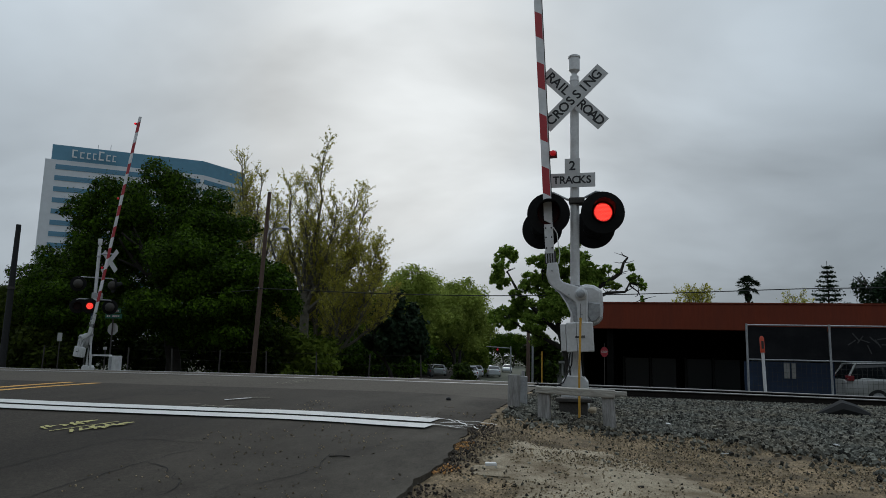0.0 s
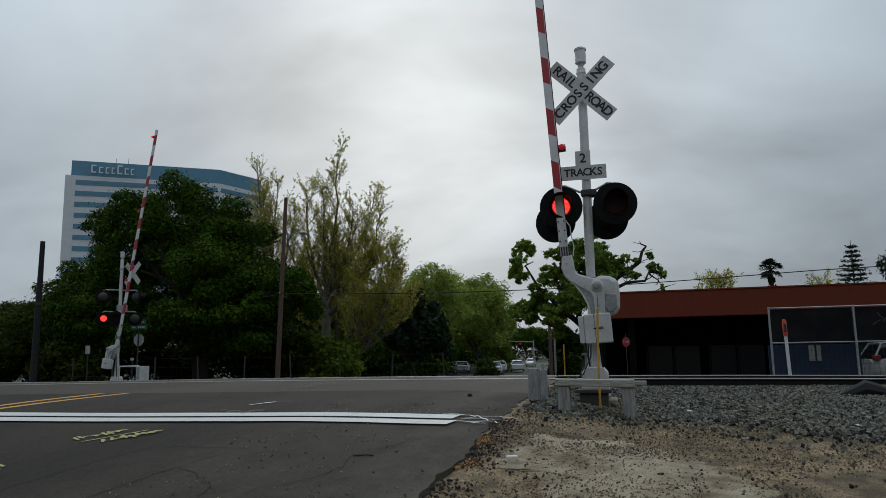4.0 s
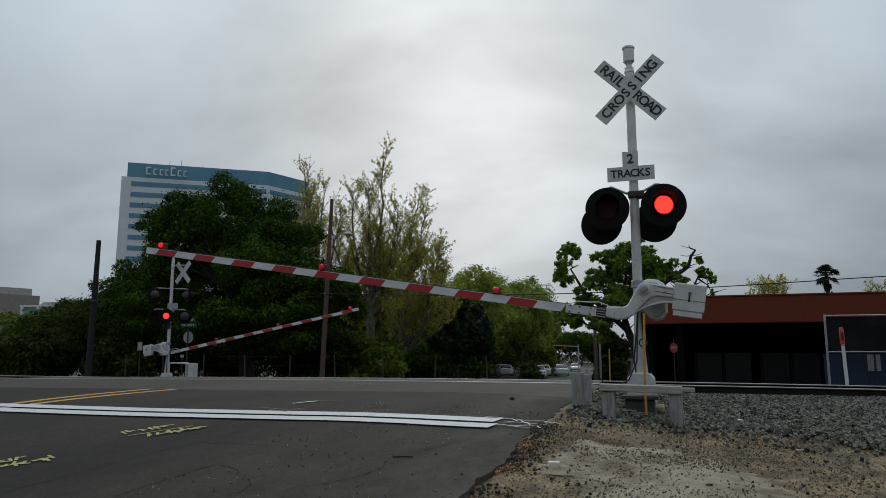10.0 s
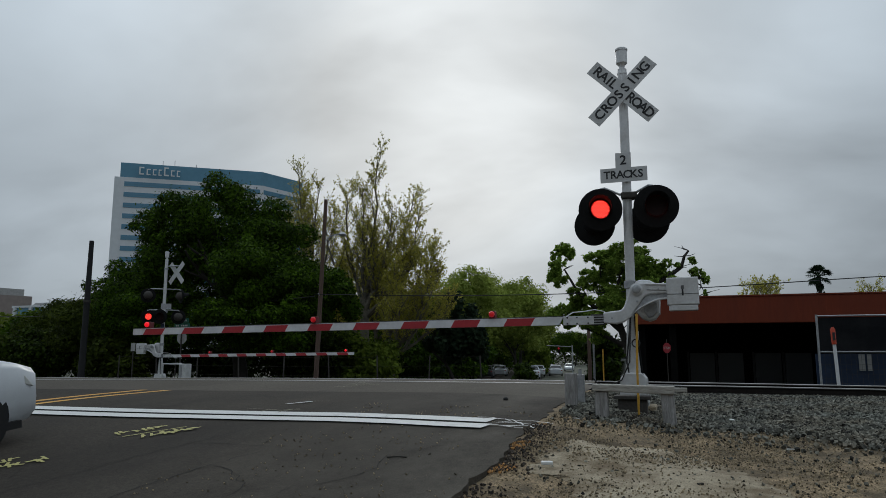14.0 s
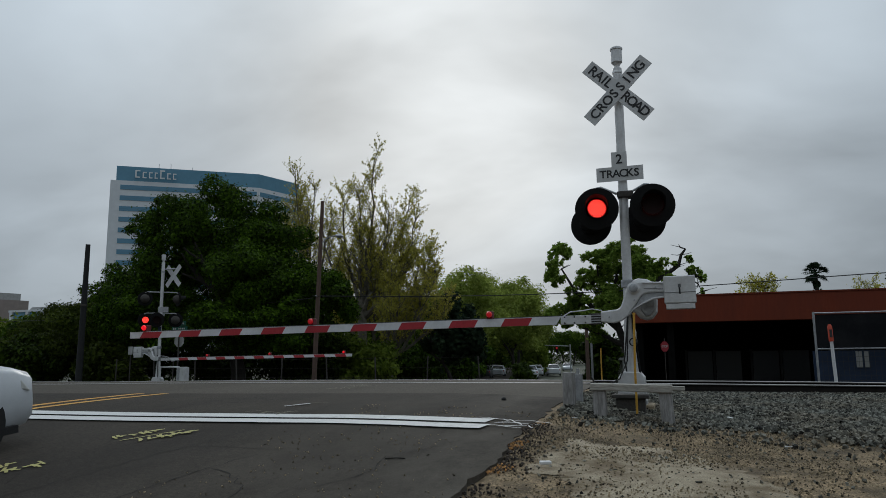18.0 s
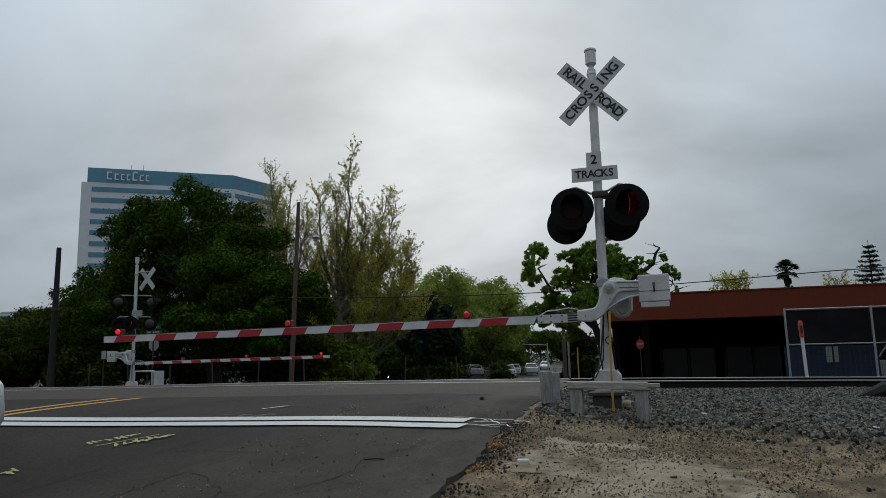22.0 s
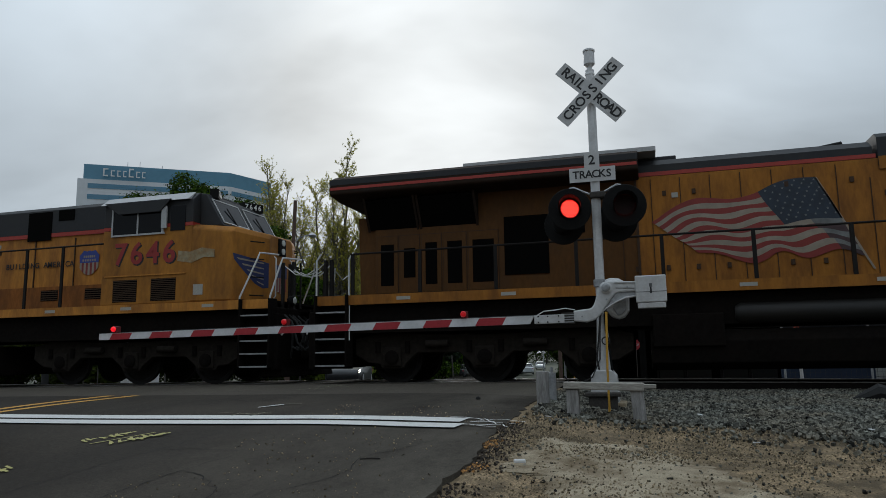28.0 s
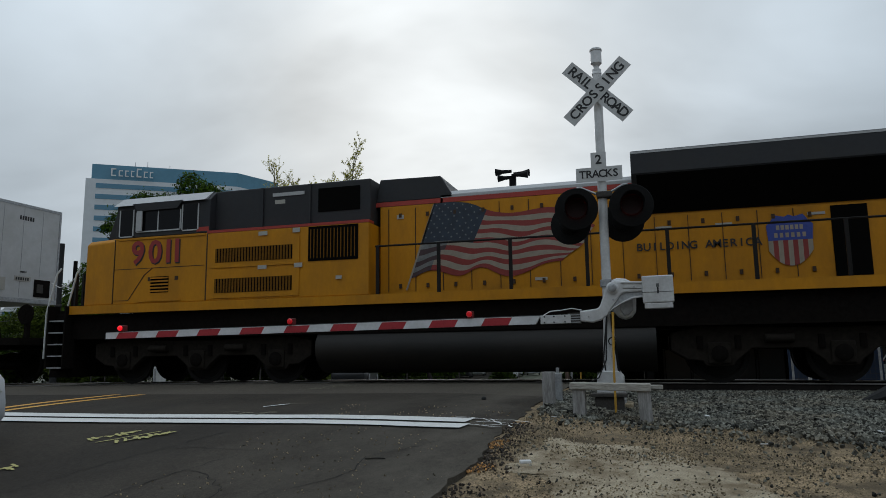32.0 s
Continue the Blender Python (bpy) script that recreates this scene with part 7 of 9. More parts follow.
    hull.f.append(tuple(range(k, k + 6)))
    part("nose", hull, M["grimy_orange"], t, "grimy yellow nose", bevel=0.04)
    g = G().prism([(-2.62, 3.62), (-1.98, 3.62), (-2.45, 4.40), (-2.62, 4.42)], "y", -1.25, 1.25)
    part("windscreen_frame", g, M["loco_grey"], t, "grey windscreen surround", bevel=0.02)
    tilt = math.degrees(math.atan2(0.47, 0.78))
    for y0, y1 in ((-1.15, -0.12), (0.12, 1.15)):
        part("windscreen", G().box(-0.006, 0.012, y0, y1, -0.34, 0.30, pose(-2.20, 0, 4.0, 0, -tilt, 0)), M["front_glass"], t, "windscreen")
        for q0, q1, za, zb in ((y0 - 0.03, y0, -0.37, 0.33), (y1, y1 + 0.03, -0.37, 0.33), (y0, y1, -0.37, -0.34), (y0, y1, 0.30, 0.33)):
            part("windscreen_trim", G().box(0.0, 0.02, q0, q1, za, zb, pose(-2.20, 0, 4.0, 0, -tilt, 0)), M["roof_pale"], t)
        part("wiper", G().tube([(-2.0, (y0 + y1) / 2, 3.70), (-2.2, (y0 + y1) / 2 - 0.15, 4.1)], 0.015, 5), M["black"], t)
    for s in (-1, 1):
        b = part("number_board", G().box(-0.10, 0.10, -0.30, 0.30, -0.10, 0.12, pose(-2.52, 0.78 * s, 4.44, 0, 0, 26 * -s)), M["black"], t, "black number board")
        for i, ch in enumerate(number):
            part("board_digit", text_mesh(ch, 0.19, M["white_rail"], 0.002), None, b, at=pose(-2.52, 0.78 * s, 4.44, 0, 0, 26 * -s) @ pose(0.105, -0.195 + 0.13 * i, 0.01, 90, 0, 90))
    part("headlight_box", G().box(-1.24, -1.12, -0.16, 0.16, 3.0, 3.42), M["black"], t, bevel=0.02)
    for z in (3.11, 3.32):
        part("headlight", G().lathe([(0.075, 0), (0.075, 0.02), (0.03, 0.025)], pose(-1.12, 0, z, 0, 90), 14), M["lamp_lit" if lit else "lamp_off"], t, "round headlight")
    # painted wings that meet in a shield on the nose
    ang = math.degrees(math.atan2(0.93, 0.41))
    for s in (-1, 1):
        m = pose(-1.58, 1.48 * s, 0, 0, 0, ang if s < 0 else -ang)
        o0, o1 = (-0.006, 0.004) if s < 0 else (-0.004, 0.006)
        wing_ob = part("nose_wing", G().prism([(0.02, 2.92), (0.55, 2.84), (1.0, 2.76), (1.0, 2.18), (0.84, 2.16), (0.62, 2.26), (0.42, 2.44), (0.22, 2.62), (0.06, 2.78)], "y", o0, o1, m), M["wing_blue"], t, "blue painted wing")
        for k in range(5):
            u0, z0 = 0.12 + 0.135 * k, 2.83 - 0.125 * k
            p0, p1 = (-0.0085, -0.0062) if s < 0 else (0.0062, 0.0085)
            part("feather", G().prism([(u0, z0), (0.86, z0 - 0.07), (0.86, z0 - 0.10), (u0 + 0.05, z0 - 0.045)], "y", p0, p1, m), M["flag_white"], wing_ob)
    sh = part("nose_shield", G().box(-1.18, -1.155, -0.26, 0.26, 2.46, 2.76), M["wing_blue"], t, "painted shield on the nose")
    for k in range(7):
        part("shield_stripe", G().box(-1.18, -1.156, -0.24 + 0.0686 * k, -0.24 + 0.0686 * (k + 1), 2.08 + 0.02 * abs(k - 3), 2.46), M["flag_red"] if k % 2 == 0 else M["flag_white"], sh)
    # hand grabs up the corner of the nose
    for s in (-1, 1):
        for z in (2.0, 2.42, 2.84, 3.24):
            part("grab_iron", G().tube([(-1.42, s * 1.0, z), (-1.34, s * 1.1, z - 0.02), (-1.16, s * 0.82, z - 0.02), (-1.22, s * 0.72, z)], 0.016, 5), M["rail_paint"], t, smooth=True)
        part("roof_grab", G().tube([(-2.3, s * 0.9, 3.58), (-2.3, s * 0.9, 3.68), (-1.9, s * 0.8, 3.64), (-1.9, s * 0.8, 3.54)], 0.014, 5), M["rail_paint"], t, smooth=True)
    for y in (-0.38, 0.38):
        part("grab_iron", G().tube([(-1.14, y, 1.95), (-1.09, y, 2.0), (-1.09, y, 2.9), (-1.14, y, 2.95)], 0.016, 6), M["white_rail"], t, smooth=True)
    # front platform, plow, steps, rails
    part("front_platform", G().box(-1.10, -0.45, -1.35, 1.35, 1.45, 1.66), M["under"], t, bevel=0.02)
    part("plow", G().prism([(-0.95, 0.14), (-0.35, 0.14), (-0.55, 0.75), (-0.62, 1.40), (-0.95, 1.40)], "y", -1.25, 1.25), M["under"], t, "black snow plow", bevel=0.02)
    for s in (-1, 1):
        dl = part("ditch_light", G().lathe([(0.10, -0.12), (0.12, 0), (0.10, 0.02)], pose(-0.40, 0.76 * s, 1.84, 0, 90), 14), M["black"], t, smooth=True)
        part("ditch_lens", G().lathe([(0.085, 0), (0.06, 0.02)], pose(-0.375, 0.76 * s, 1.84, 0, 90), 14), M["lamp_lit" if lit else "lamp_off"], dl)
    steps(t, -1.28, -0.55)
    steps(t, -21.72, -21.0)
    for a, b, zt in ((-1.36, -0.98, 2.9), (-0.60, -0.40, 2.75)):
        for s in (-1, 1):
            part("grab_rail", G().tube([(a, 1.47 * s, 1.0), (a, 1.47 * s, 1.9), (b, 1.40 * s, zt - 0.15), (b + 0.03, 1.35 * s, zt), (b + 0.25, 0.9 * s, zt)], 0.021, 6), M["white_rail"], t, "white grab rail", smooth=True)
    for a in (-21.74, -20.98):
        for s in (-1, 1):
            part("grab_rail", G().tube([(a, 1.47 * s, 0.9), (a, 1.47 * s, 2.62), (a + 0.1, 1.47 * s, 2.76)], 0.021, 6), M["white_rail"], t, "white grab rail", smooth=True)
    for s in (-0.6, 0.6):
        for x in (-21.8, -0.5):
            part("end_post", G().box(x - 0.03, x + 0.03, s - 0.05, s + 0.05, 1.6, 2.75), M["rail_paint"], t)
    part("end_chain", G().tube([(-21.8, -0.6, 2.6), (-21.8, 0, 2.35), (-21.8, 0.6, 2.6)], 0.015, 5), M["white_rail"], t)
    rail_line(t, [(-20.95, 2.72), (-9.35, 2.76), (-8.62, 3.31), (-5.12, 3.33)], (-20.9, -19.4, -17.8, -16.2, -14.6, -13.0, -11.4, -9.9, -8.5, -7.4, -6.3), 1.84)
    # below the frame
    truck(t, (-20.14, -18.14, -16.06))
    truck(t, (-6.5, -4.45, -2.4))
    part("fuel_tank", G().prism([(-1.30, 0.95), (-1.42, 0.75), (-1.38, 0.35), (-1.15, 0.22), (1.15, 0.22), (1.38, 0.35), (1.42, 0.75), (1.30, 0.95)], "x", -14.9, -8.3), M["under"], t, "black fuel tank", bevel=0.02)
    slab(t, "tank_box", -14.85, -13.6, 0.65, 1.25, 1.47, 0.2, M["under"], "equipment box", bevel=0.02)
    for s in (-1, 1):
        part("air_reservoir", G().tube([(-13.4, 1.28 * s, 1.24), (-13.3, 1.28 * s, 1.24), (-10.2, 1.28 * s, 1.24), (-10.1, 1.28 * s, 1.24)], [0.14, 0.2, 0.2, 0.14], 14), M["tank"], t, "air reservoir", smooth=True)
    for x in (-21.9, -0.32):
        for y in (-1.05, -0.35, 0.35, 1.05):
            part("air_hose", G().tube([(x, y, 1.3), (x + 0.06, y, 1.05), (x + 0.02, y + 0.05, 0.75), (x - 0.05, y + 0.12, 0.55)], 0.025, 6), M["rubber"], t, "black air hose", smooth=True)
        for y in (-0.6, 0.6):
            part("end_rail", G().tube([(x, y, 2.72), (x, y, 1.66)], 0.022, 6), M["rail_paint"], t)
        part("drop_step", G().box(x - 0.12, x + 0.12, -0.35, 0.35, 1.60, 1.66), M["under"], t)
    end_gear(t, -21.78, -1)
    end_gear(t, -0.58, 1)
    coupler(t, 0.0, 1)
    coupler(t, -22.4, -1)
    for i in range(9):
        plate(t, "placard", -19.9 + 2.2 * i, -19.6 + 2.2 * i, 1.71, 1.78, 1.516, 0.006, M["tag_white"])
    marker_tags(t, rnd, ((-14.35, 3.55, 0.12, 0.10), (-15.4, 3.45, 0.14, 0.06), (-8.95, 3.48, 0.12, 0.10), (-7.5, 3.85, 0.14, 0.12), (-1.75, 3.30, 0.10, 0.07)), 0.96)
    return t


# soot, set darker still for the shade along and below the wing
M["wing_paint"] = mat("sooty_shaded_wing", (0.026, 0.014, 0.008), 0.8, vary=0.2, grain=6, bump=0.05, spec=0.2, dirt=(0.02, 0.015, 0.012), dirt_scale=1.2, dirt_amount=0.8)


def emd_loco(number, label):
    """Six-axle locomotive with flared radiators, running backwards: its rear is at x = 0, its nose at x = -21.3."""
    t = thing("locomotive", label, "locomotive", group="locomotives of the train")
    rnd = random.Random(7)
    Y = M["yellow_new"]
    part("underframe", G().box(-21.3, -0.5, -1.35, 1.35, 1.05, 1.62), M["under"], t, "black underframe")
    slab(t, "walkway_edge", -21.3, -0.55, 1.64, 1.84, 1.51, 0.12, Y, "yellow edge of the walkway")
    part("walkway", G().box(-21.2, -0.55, -1.40, 1.40, 1.78, 1.83), M["under"], t)
    w = 0.95
    # hood with chamfered rear
    part("hood", G().prism([(-13.4, -w), (-1.5, -w), (-0.75, -0.55), (-0.75, 0.55), (-1.5, w), (-13.4, w)], "z", 1.84, 3.82), Y, t, "yellow long hood", bevel=0.02)
    part("hood_stripe", G().prism([(-3.1, -w - 0.003), (-1.5, -w - 0.003), (-0.747, -0.553), (-0.747, 0.553), (-1.5, w + 0.003), (-3.1, w + 0.003)], "z", 3.82, 3.92), M["loco_red"], t, "red stripe")
    part("hood_top", G().prism([(-3.1, -w), (-1.5, -w), (-0.75, -0.55), (-0.75, 0.55), (-1.5, w), (-3.1, w)], "z", 3.92, 4.44), M["loco_grey"], t, "grey rear hood top", bevel=0.02)
    for i in range(5):
        for j in range(5):
            plate(t, "hood_slot", -2.88 + 0.26 * i, -2.68 + 0.26 * i, 3.98 + 0.07 * j, 4.02 + 0.07 * j, w + 0.006, 0.01, M["void"])
    # flared radiators
    rad = [(-w, 3.26), (-1.42, 3.99), (-1.42, 4.39), (-1.2, 4.50), (1.2, 4.50), (1.42, 4.39), (1.42, 3.99), (w, 3.26)]
    part("radiator", G().prism(rad, "x", -8.0, -3.12), M["loco_grey"], t, "flared radiator housing", bevel=0.02)
    ang = math.atan2(1.42 - w, 3.99 - 3.26)
    for i in range(1):
        for s in (-1, 1):
            part("radiator_screen", G().box(-7.9, -3.25, -0.012, 0.012, 0.02, 0.83, pose(0, s * (w + 0.012), 3.26, math.degrees(ang) * -s if s > 0 else math.degrees(ang), 0, 0)), M["void"], t, "black sloping radiator screen")
    slab(t, "roof_line", -8.0, -3.12, 4.385, 4.42, 1.425, 0.05, M["roof_pale"])
    # middle hood
    part("hood_roof", G().prism([(-w, 3.92), (w, 3.92), (w, 3.99), (w - 0.12, 4.09), (-w + 0.12, 4.09), (-w, 3.99)], "x", -12.0, -8.0), M["roof_pale"], t, "pale silver hood roof", bevel=0.01)
    part("hood_stripe", G().box(-12.0, -8.0, -w - 0.004, w + 0.004, 3.82, 3.92), M["loco_red"], t)
    part("exhaust_house", G().prism([(-13.5, 3.92), (-11.7, 3.92), (-12.0, 4.42), (-13.4, 4.44)], "y", -0.95, 0.95), M["loco_grey"], t, "grey exhaust housing", bevel=0.02)
    plate(t, "hood_stripe", -13.5, -11.95, 3.82, 3.92, w + 0.004, 0.01, M["loco_red"])
    horn = part("air_horn", G().box(-10.66, -10.52, -0.06, 0.06, 4.05, 4.50), M["black"], t, "air horns on the roof")
    for d, y, z in ((1, 0.12, 4.60), (-1, -0.12, 4.60), (1, -0.12, 4.50), (-1, 0.12, 4.52)):
        part("trumpet", G().tube([(-10.59, y, z), (-10.59 + 0.2 * d, y, z), (-10.59 + 0.36 * d, y, z)], [0.035, 0.045, 0.085], 10), M["black"], horn, smooth=True)
    # doors
    x = -13.2
    while x < -2.9:
        if not (-4.6 < x < -3.8):
            plate(t, "door_gap", x, x + 0.012, 1.92, 3.75 if x < -8.4 else 3.2, w + 0.018, 0.03, M["seam"])
            for zz in (2.0, 3.55 if x < -8.4 else 3.02):
                plate(t, "latch", x + 0.25, x + 0.31, zz, zz + 0.09, w + 0.026, 0.02, M["seam"], "door latch")
        x += 0.62
    plate(t, "dark_door", -4.51, -3.91, 1.90, 3.20, w + 0.02, 0.03, M["void"], "dark screened door")
    gr = plate(t, "blower_screen", -2.83, -1.65, 1.92, 3.18, w + 0.02, 0.03, M["void"], "barred blower opening")
    for i in range(12):
        part("bar", G().box(-2.80 + 0.096 * i, -2.78 + 0.096 * i, -w - 0.035, -w - 0.02, 1.94, 3.16), M["seam"], gr)
    for i in range(2):
        part("bar", G().box(-2.83, -1.65, -w - 0.04, -w - 0.03, 2.3 + 0.45 * i, 2.32 + 0.45 * i), M["seam"], gr)
    plate(t, "rear_light_box", -1.48, -1.25, 3.36, 3.66, w - 0.05, 0.05, M["void"])
    # ladder on the chamfered corner
    for i in range(6):
        part("ladder_rung", G().tube([(-1.38, -w - 0.02 + 0.08, 2.2 + 0.32 * i), (-0.9, -0.70, 2.2 + 0.32 * i)], 0.014, 5), Y, t)
    rot = math.degrees(math.atan2(0.40, 0.75))
    for i, ch in enumerate(number):
        part("number", text_mesh(ch, 0.26, M["number_red"], 0.002), None, t, at=pose(-1.20 + 0.125 * i, -w + 0.155 + 0.0667 * i, 3.42, 90, 0, rot) @ pose(0, 0, 0.012))
    for z in (3.75, 3.55):
        part("headlight", G().lathe([(0.07, 0), (0.07, 0.02), (0.03, 0.025)], pose(-0.745, -0.2, z, 0, 90), 12), M["lamp_off"], t)
    mural(t, (-12.14, 3.80), (-12.78, 1.95), 3.42, w + 0.0175)
    digits(t, "BUILDING AMERICA", -7.92, 2.60, 0.215, w + 0.018, 0.143, "letter", "slogan_letter")
    shield(t, -5.22, 2.60, 0.80, 0.96, w + 0.018)
    # equipment cabin and cab
    cw = 1.48
    part("equipment_cabin", G().box(-17.45, -13.45, -cw, cw, 1.84, 3.40), Y, t, "yellow equipment cabin", bevel=0.02)
    part("cabin_upper", G().box(-17.42, -13.50, -cw + 0.22, cw - 0.22, 3.42, 4.42), M["loco_grey"], t, "grey upper cabin", bevel=0.03)
    slab(t, "cabin_stripe", -17.45, -13.45, 3.40, 3.46, cw + 0.003, 0.3, M["loco_red"])
    plate(t, "cabin_window", -14.75, -13.75, 3.75, 4.28, cw - 0.20, 0.03, M["void"], "dark grille high on the cabin")
    plate(t, "sun_plate", -15.9, -15.1, 4.18, 4.26, cw - 0.205, 0.02, M["roof_pale"])
    for q in (-16.2, -15.0):
        plate(t, "post", q, q + 0.07, 3.46, 4.40, cw - 0.18, 0.05, M["loco_grey"])
    for z0 in (2.62, 1.93):
        f = plate(t, "vent_frame", -17.32, -15.08, z0 - 0.04, z0 + 0.58, cw + 0.02, 0.03, Y, "raised vent panel")
        louv = part("vent", G().box(-17.2, -15.25, -cw - 0.026, -cw - 0.02, z0 + 0.08, z0 + 0.40), M["void"], f)
        for i in range(26):
            part("fin", G().box(-17.2 + 0.075 * i, -17.155 + 0.075 * i, -cw - 0.032, -cw - 0.026, z0 + 0.08, z0 + 0.40), M["grille_yellow"], f)
    g2 = plate(t, "cabin_grille", -14.87, -13.69, 2.62, 3.38, cw + 0.012, 0.02, M["void"], "dark framed grille")
    for i in range(14):
        part("fin", G().box(-14.82 + 0.08 * i, -14.80 + 0.08 * i, -cw - 0.02, -cw - 0.012, 2.68, 3.32), M["grille_yellow"], g2)
    part("cab", G().box(-20.0, -17.45, -cw, cw, 1.84, 3.42), Y, t, "yellow cab", bevel=0.02)
    part("cab_upper", G().prism([(-cw, 3.42), (cw, 3.42), (cw, 4.20), (cw - 0.25, 4.42), (-cw + 0.25, 4.42), (-cw, 4.20)], "x", -20.0, -17.40), M["loco_grey"], t, "grey upper cab", bevel=0.015)
    part("cab_roof_edge", G().prism([(-cw + 0.02, 4.21), (-cw - 0.08, 4.19), (-cw + 0.25, 4.44)], "x", -20.05, -17.5), M["roof_pale"], t, "pale drip edge")
    plate(t, "cab_stripe", -17.75, -17.42, 3.46, 3.56, cw + 0.004, 0.01, M["loco_red"])
    for a, b, z0, z1 in ((-19.88, -19.52, 3.46, 4.10), (-19.40, -18.20, 3.56, 4.02), (-18.12, -17.72, 3.52, 4.12)):
        win = plate(t, "side_window", a, b, z0, z1, cw + 0.012, 0.03, M["cab_glass"], "cab side window")
        for q in ((a - 0.03, a, z0, z1), (b, b + 0.03, z0, z1), (a, b, z0 - 0.03, z0)):
            part("frame", G().box(q[0], q[1], -cw - 0.022, -cw - 0.005, q[2], q[3]), M["roof_pale"], win)
    part("frame", G().box(-18.82, -18.79, -cw - 0.022, -cw - 0.005, 3.56, 4.02), M["roof_pale"], win)
    part("wind_deflector", G().box(-19.36, -19.22, -cw - 0.08, -cw - 0.05, 3.56, 4.05), M["roof_pale"], win)
    part("visor", G().prism([(-19.5, 4.22), (-18.1, 4.22), (-18.25, 4.04), (-19.35, 4.04)], "y", -cw - 0.08, -cw - 0.05), M["loco_grey"], t)
    for ch, xx in zip(number, (-19.34, -18.855, -18.49, -18.25)):
        part("number_edge", text_mesh(ch, 0.76, M["letter"], 0.002, bold=0.03), None, t, at=pose(xx + 0.025, -cw - 0.006, 2.995, 90))
        part("number", text_mesh(ch, 0.76, M["number_red"], 0.002, bold=0.022), None, t, at=pose(xx, -cw - 0.010, 3.02, 90))
    for q in ([(-19.98, 1.92), (-19.55, 1.92), (-19.12, 2.50), (-18.9, 2.66), (-18.915, 2.672), (-19.14, 2.515), (-19.565, 1.932), (-19.98, 1.932)],):
        part("seam_line", G().prism(q, "y", -cw - 0.006, -cw + 0.004), M["seam"], t)
    for xx in (-19.02, -18.28):
        plate(t, "latch", xx, xx + 0.09, 2.36, 2.45, cw + 0.012, 0.02, M["seam"])
    plate(t, "rub_rail", -19.9, -17.5, 3.36, 3.40, cw + 0.02, 0.02, Y)
    plate(t, "seam_line", -20.0, -17.5, 2.66, 2.675, cw + 0.004, 0.01, M["seam"])
    plate(t, "seam_line", -17.46, -17.43, 1.86, 3.40, cw + 0.004, 0.01, M["seam"])
    plate(t, "seam_line", -20.02, -20.0, 1.86, 3.40, cw + 0.004, 0.01, M["seam"])
    louvre(t, -18.95, -18.45, 2.08, 2.46, cw, 5, "yellow_new")
    plate(t, "grab_bar", -19.3, -18.1, 1.88, 1.92, cw + 0.03, 0.02, Y)
    # nose
    hull = G()
    ring = lambda x, hw, zt, sh: [(x, -hw, 1.84), (x, -hw, zt - sh), (x, -hw + sh, zt), (x, hw - sh, zt), (x, hw, zt - sh), (x, hw, 1.84)]
    rings = [ring(-20.0, cw, 3.44, 0.08), ring(-20.9, 1.40, 3.42, 0.10), ring(-21.28, 0.95, 3.30, 0.14)]
    for r_ in rings:
        hull.v += r_
    for j in range(len(rings) - 1):
        for i in range(6):
            a, b = j * 6 + i, j * 6 + (i + 1) % 6
            hull.f.append((a, b, b + 6, a + 6))
    hull.f.append(tuple(range(12, 18)))
    part("nose", hull, Y, t, "yellow nose", bevel=0.03)
    part("windscreen_frame", G().prism([(-20.0, 3.44), (-20.45, 3.44), (-20.12, 4.36), (-20.0, 4.40)], "y", -1.25, 1.25), M["loco_grey"], t, bevel=0.02)
    for y0, y1 in ((-1.15, -0.12), (0.12, 1.15)):
        part("windscreen", G().box(-0.012, 0.006, y0, y1, -0.34, 0.32, pose(-20.29, 0, 3.92, 0, 20, 0)), M["cab_glass"], t, "windscreen")
    part("nose_platform", G().box(-21.75, -21.25, -1.35, 1.35, 1.40, 1.66), M["under"], t, bevel=0.02)
    part("plow", G().prism([(-21.4, 0.14), (-22.0, 0.14), (-21.85, 0.75), (-21.75, 1.40), (-21.4, 1.40)], "y", -1.25, 1.25), M["under"], t, "black snow plow", bevel=0.02)
    part("rear_platform", G().box(-0.75, -0.35, -1.35, 1.35, 1.45, 1.66), Y, t, bevel=0.02)
    steps(t, -1.40, -0.75)
    steps(t, -21.75, -21.25)
    for x, d in ((-1.55, 0.0), (-0.72, 0.0), (-21.95, 0.25), (-21.35, 0.25)):
        for s in (-1, 1):
            part("grab_rail", G().tube([(x, 1.47 * s, 0.6), (x, 1.47 * s, 1.7), (x + d, 1.47 * s, 2.65), (x + d + 0.1, 1.45 * s, 2.78)], 0.022, 6), M["white_rail"], t, "white grab rail", smooth=True)
    for s in (-0.6, 0.6):
        for x in (-21.7, -0.4):
            part("end_post", G().box(x - 0.03, x + 0.03, s - 0.05, s + 0.05, 1.6, 2.75), M["rail_paint"], t)
    rail_line(t, [(-13.3, 2.86), (-1.6, 2.86)], (-13.25, -11.9, -10.4, -8.9, -7.4, -5.9, -4.4, -2.9), 1.84)
    truck(t, (-6.6, -4.55, -2.5))
    truck(t, (-19.9, -17.85, -15.8))
    part("fuel_tank", G().prism([(s * (0.72 + 0.72 * math.cos(radians(a))), 0.74 + 0.54 * math.sin(radians(a))) for s, angs in ((-1, range(90, -91, -15)), (1, range(-90, 91, 15))) for a in angs], "x", -14.7, -7.7), M["tank"], t, "long rounded black fuel tank", smooth=True)
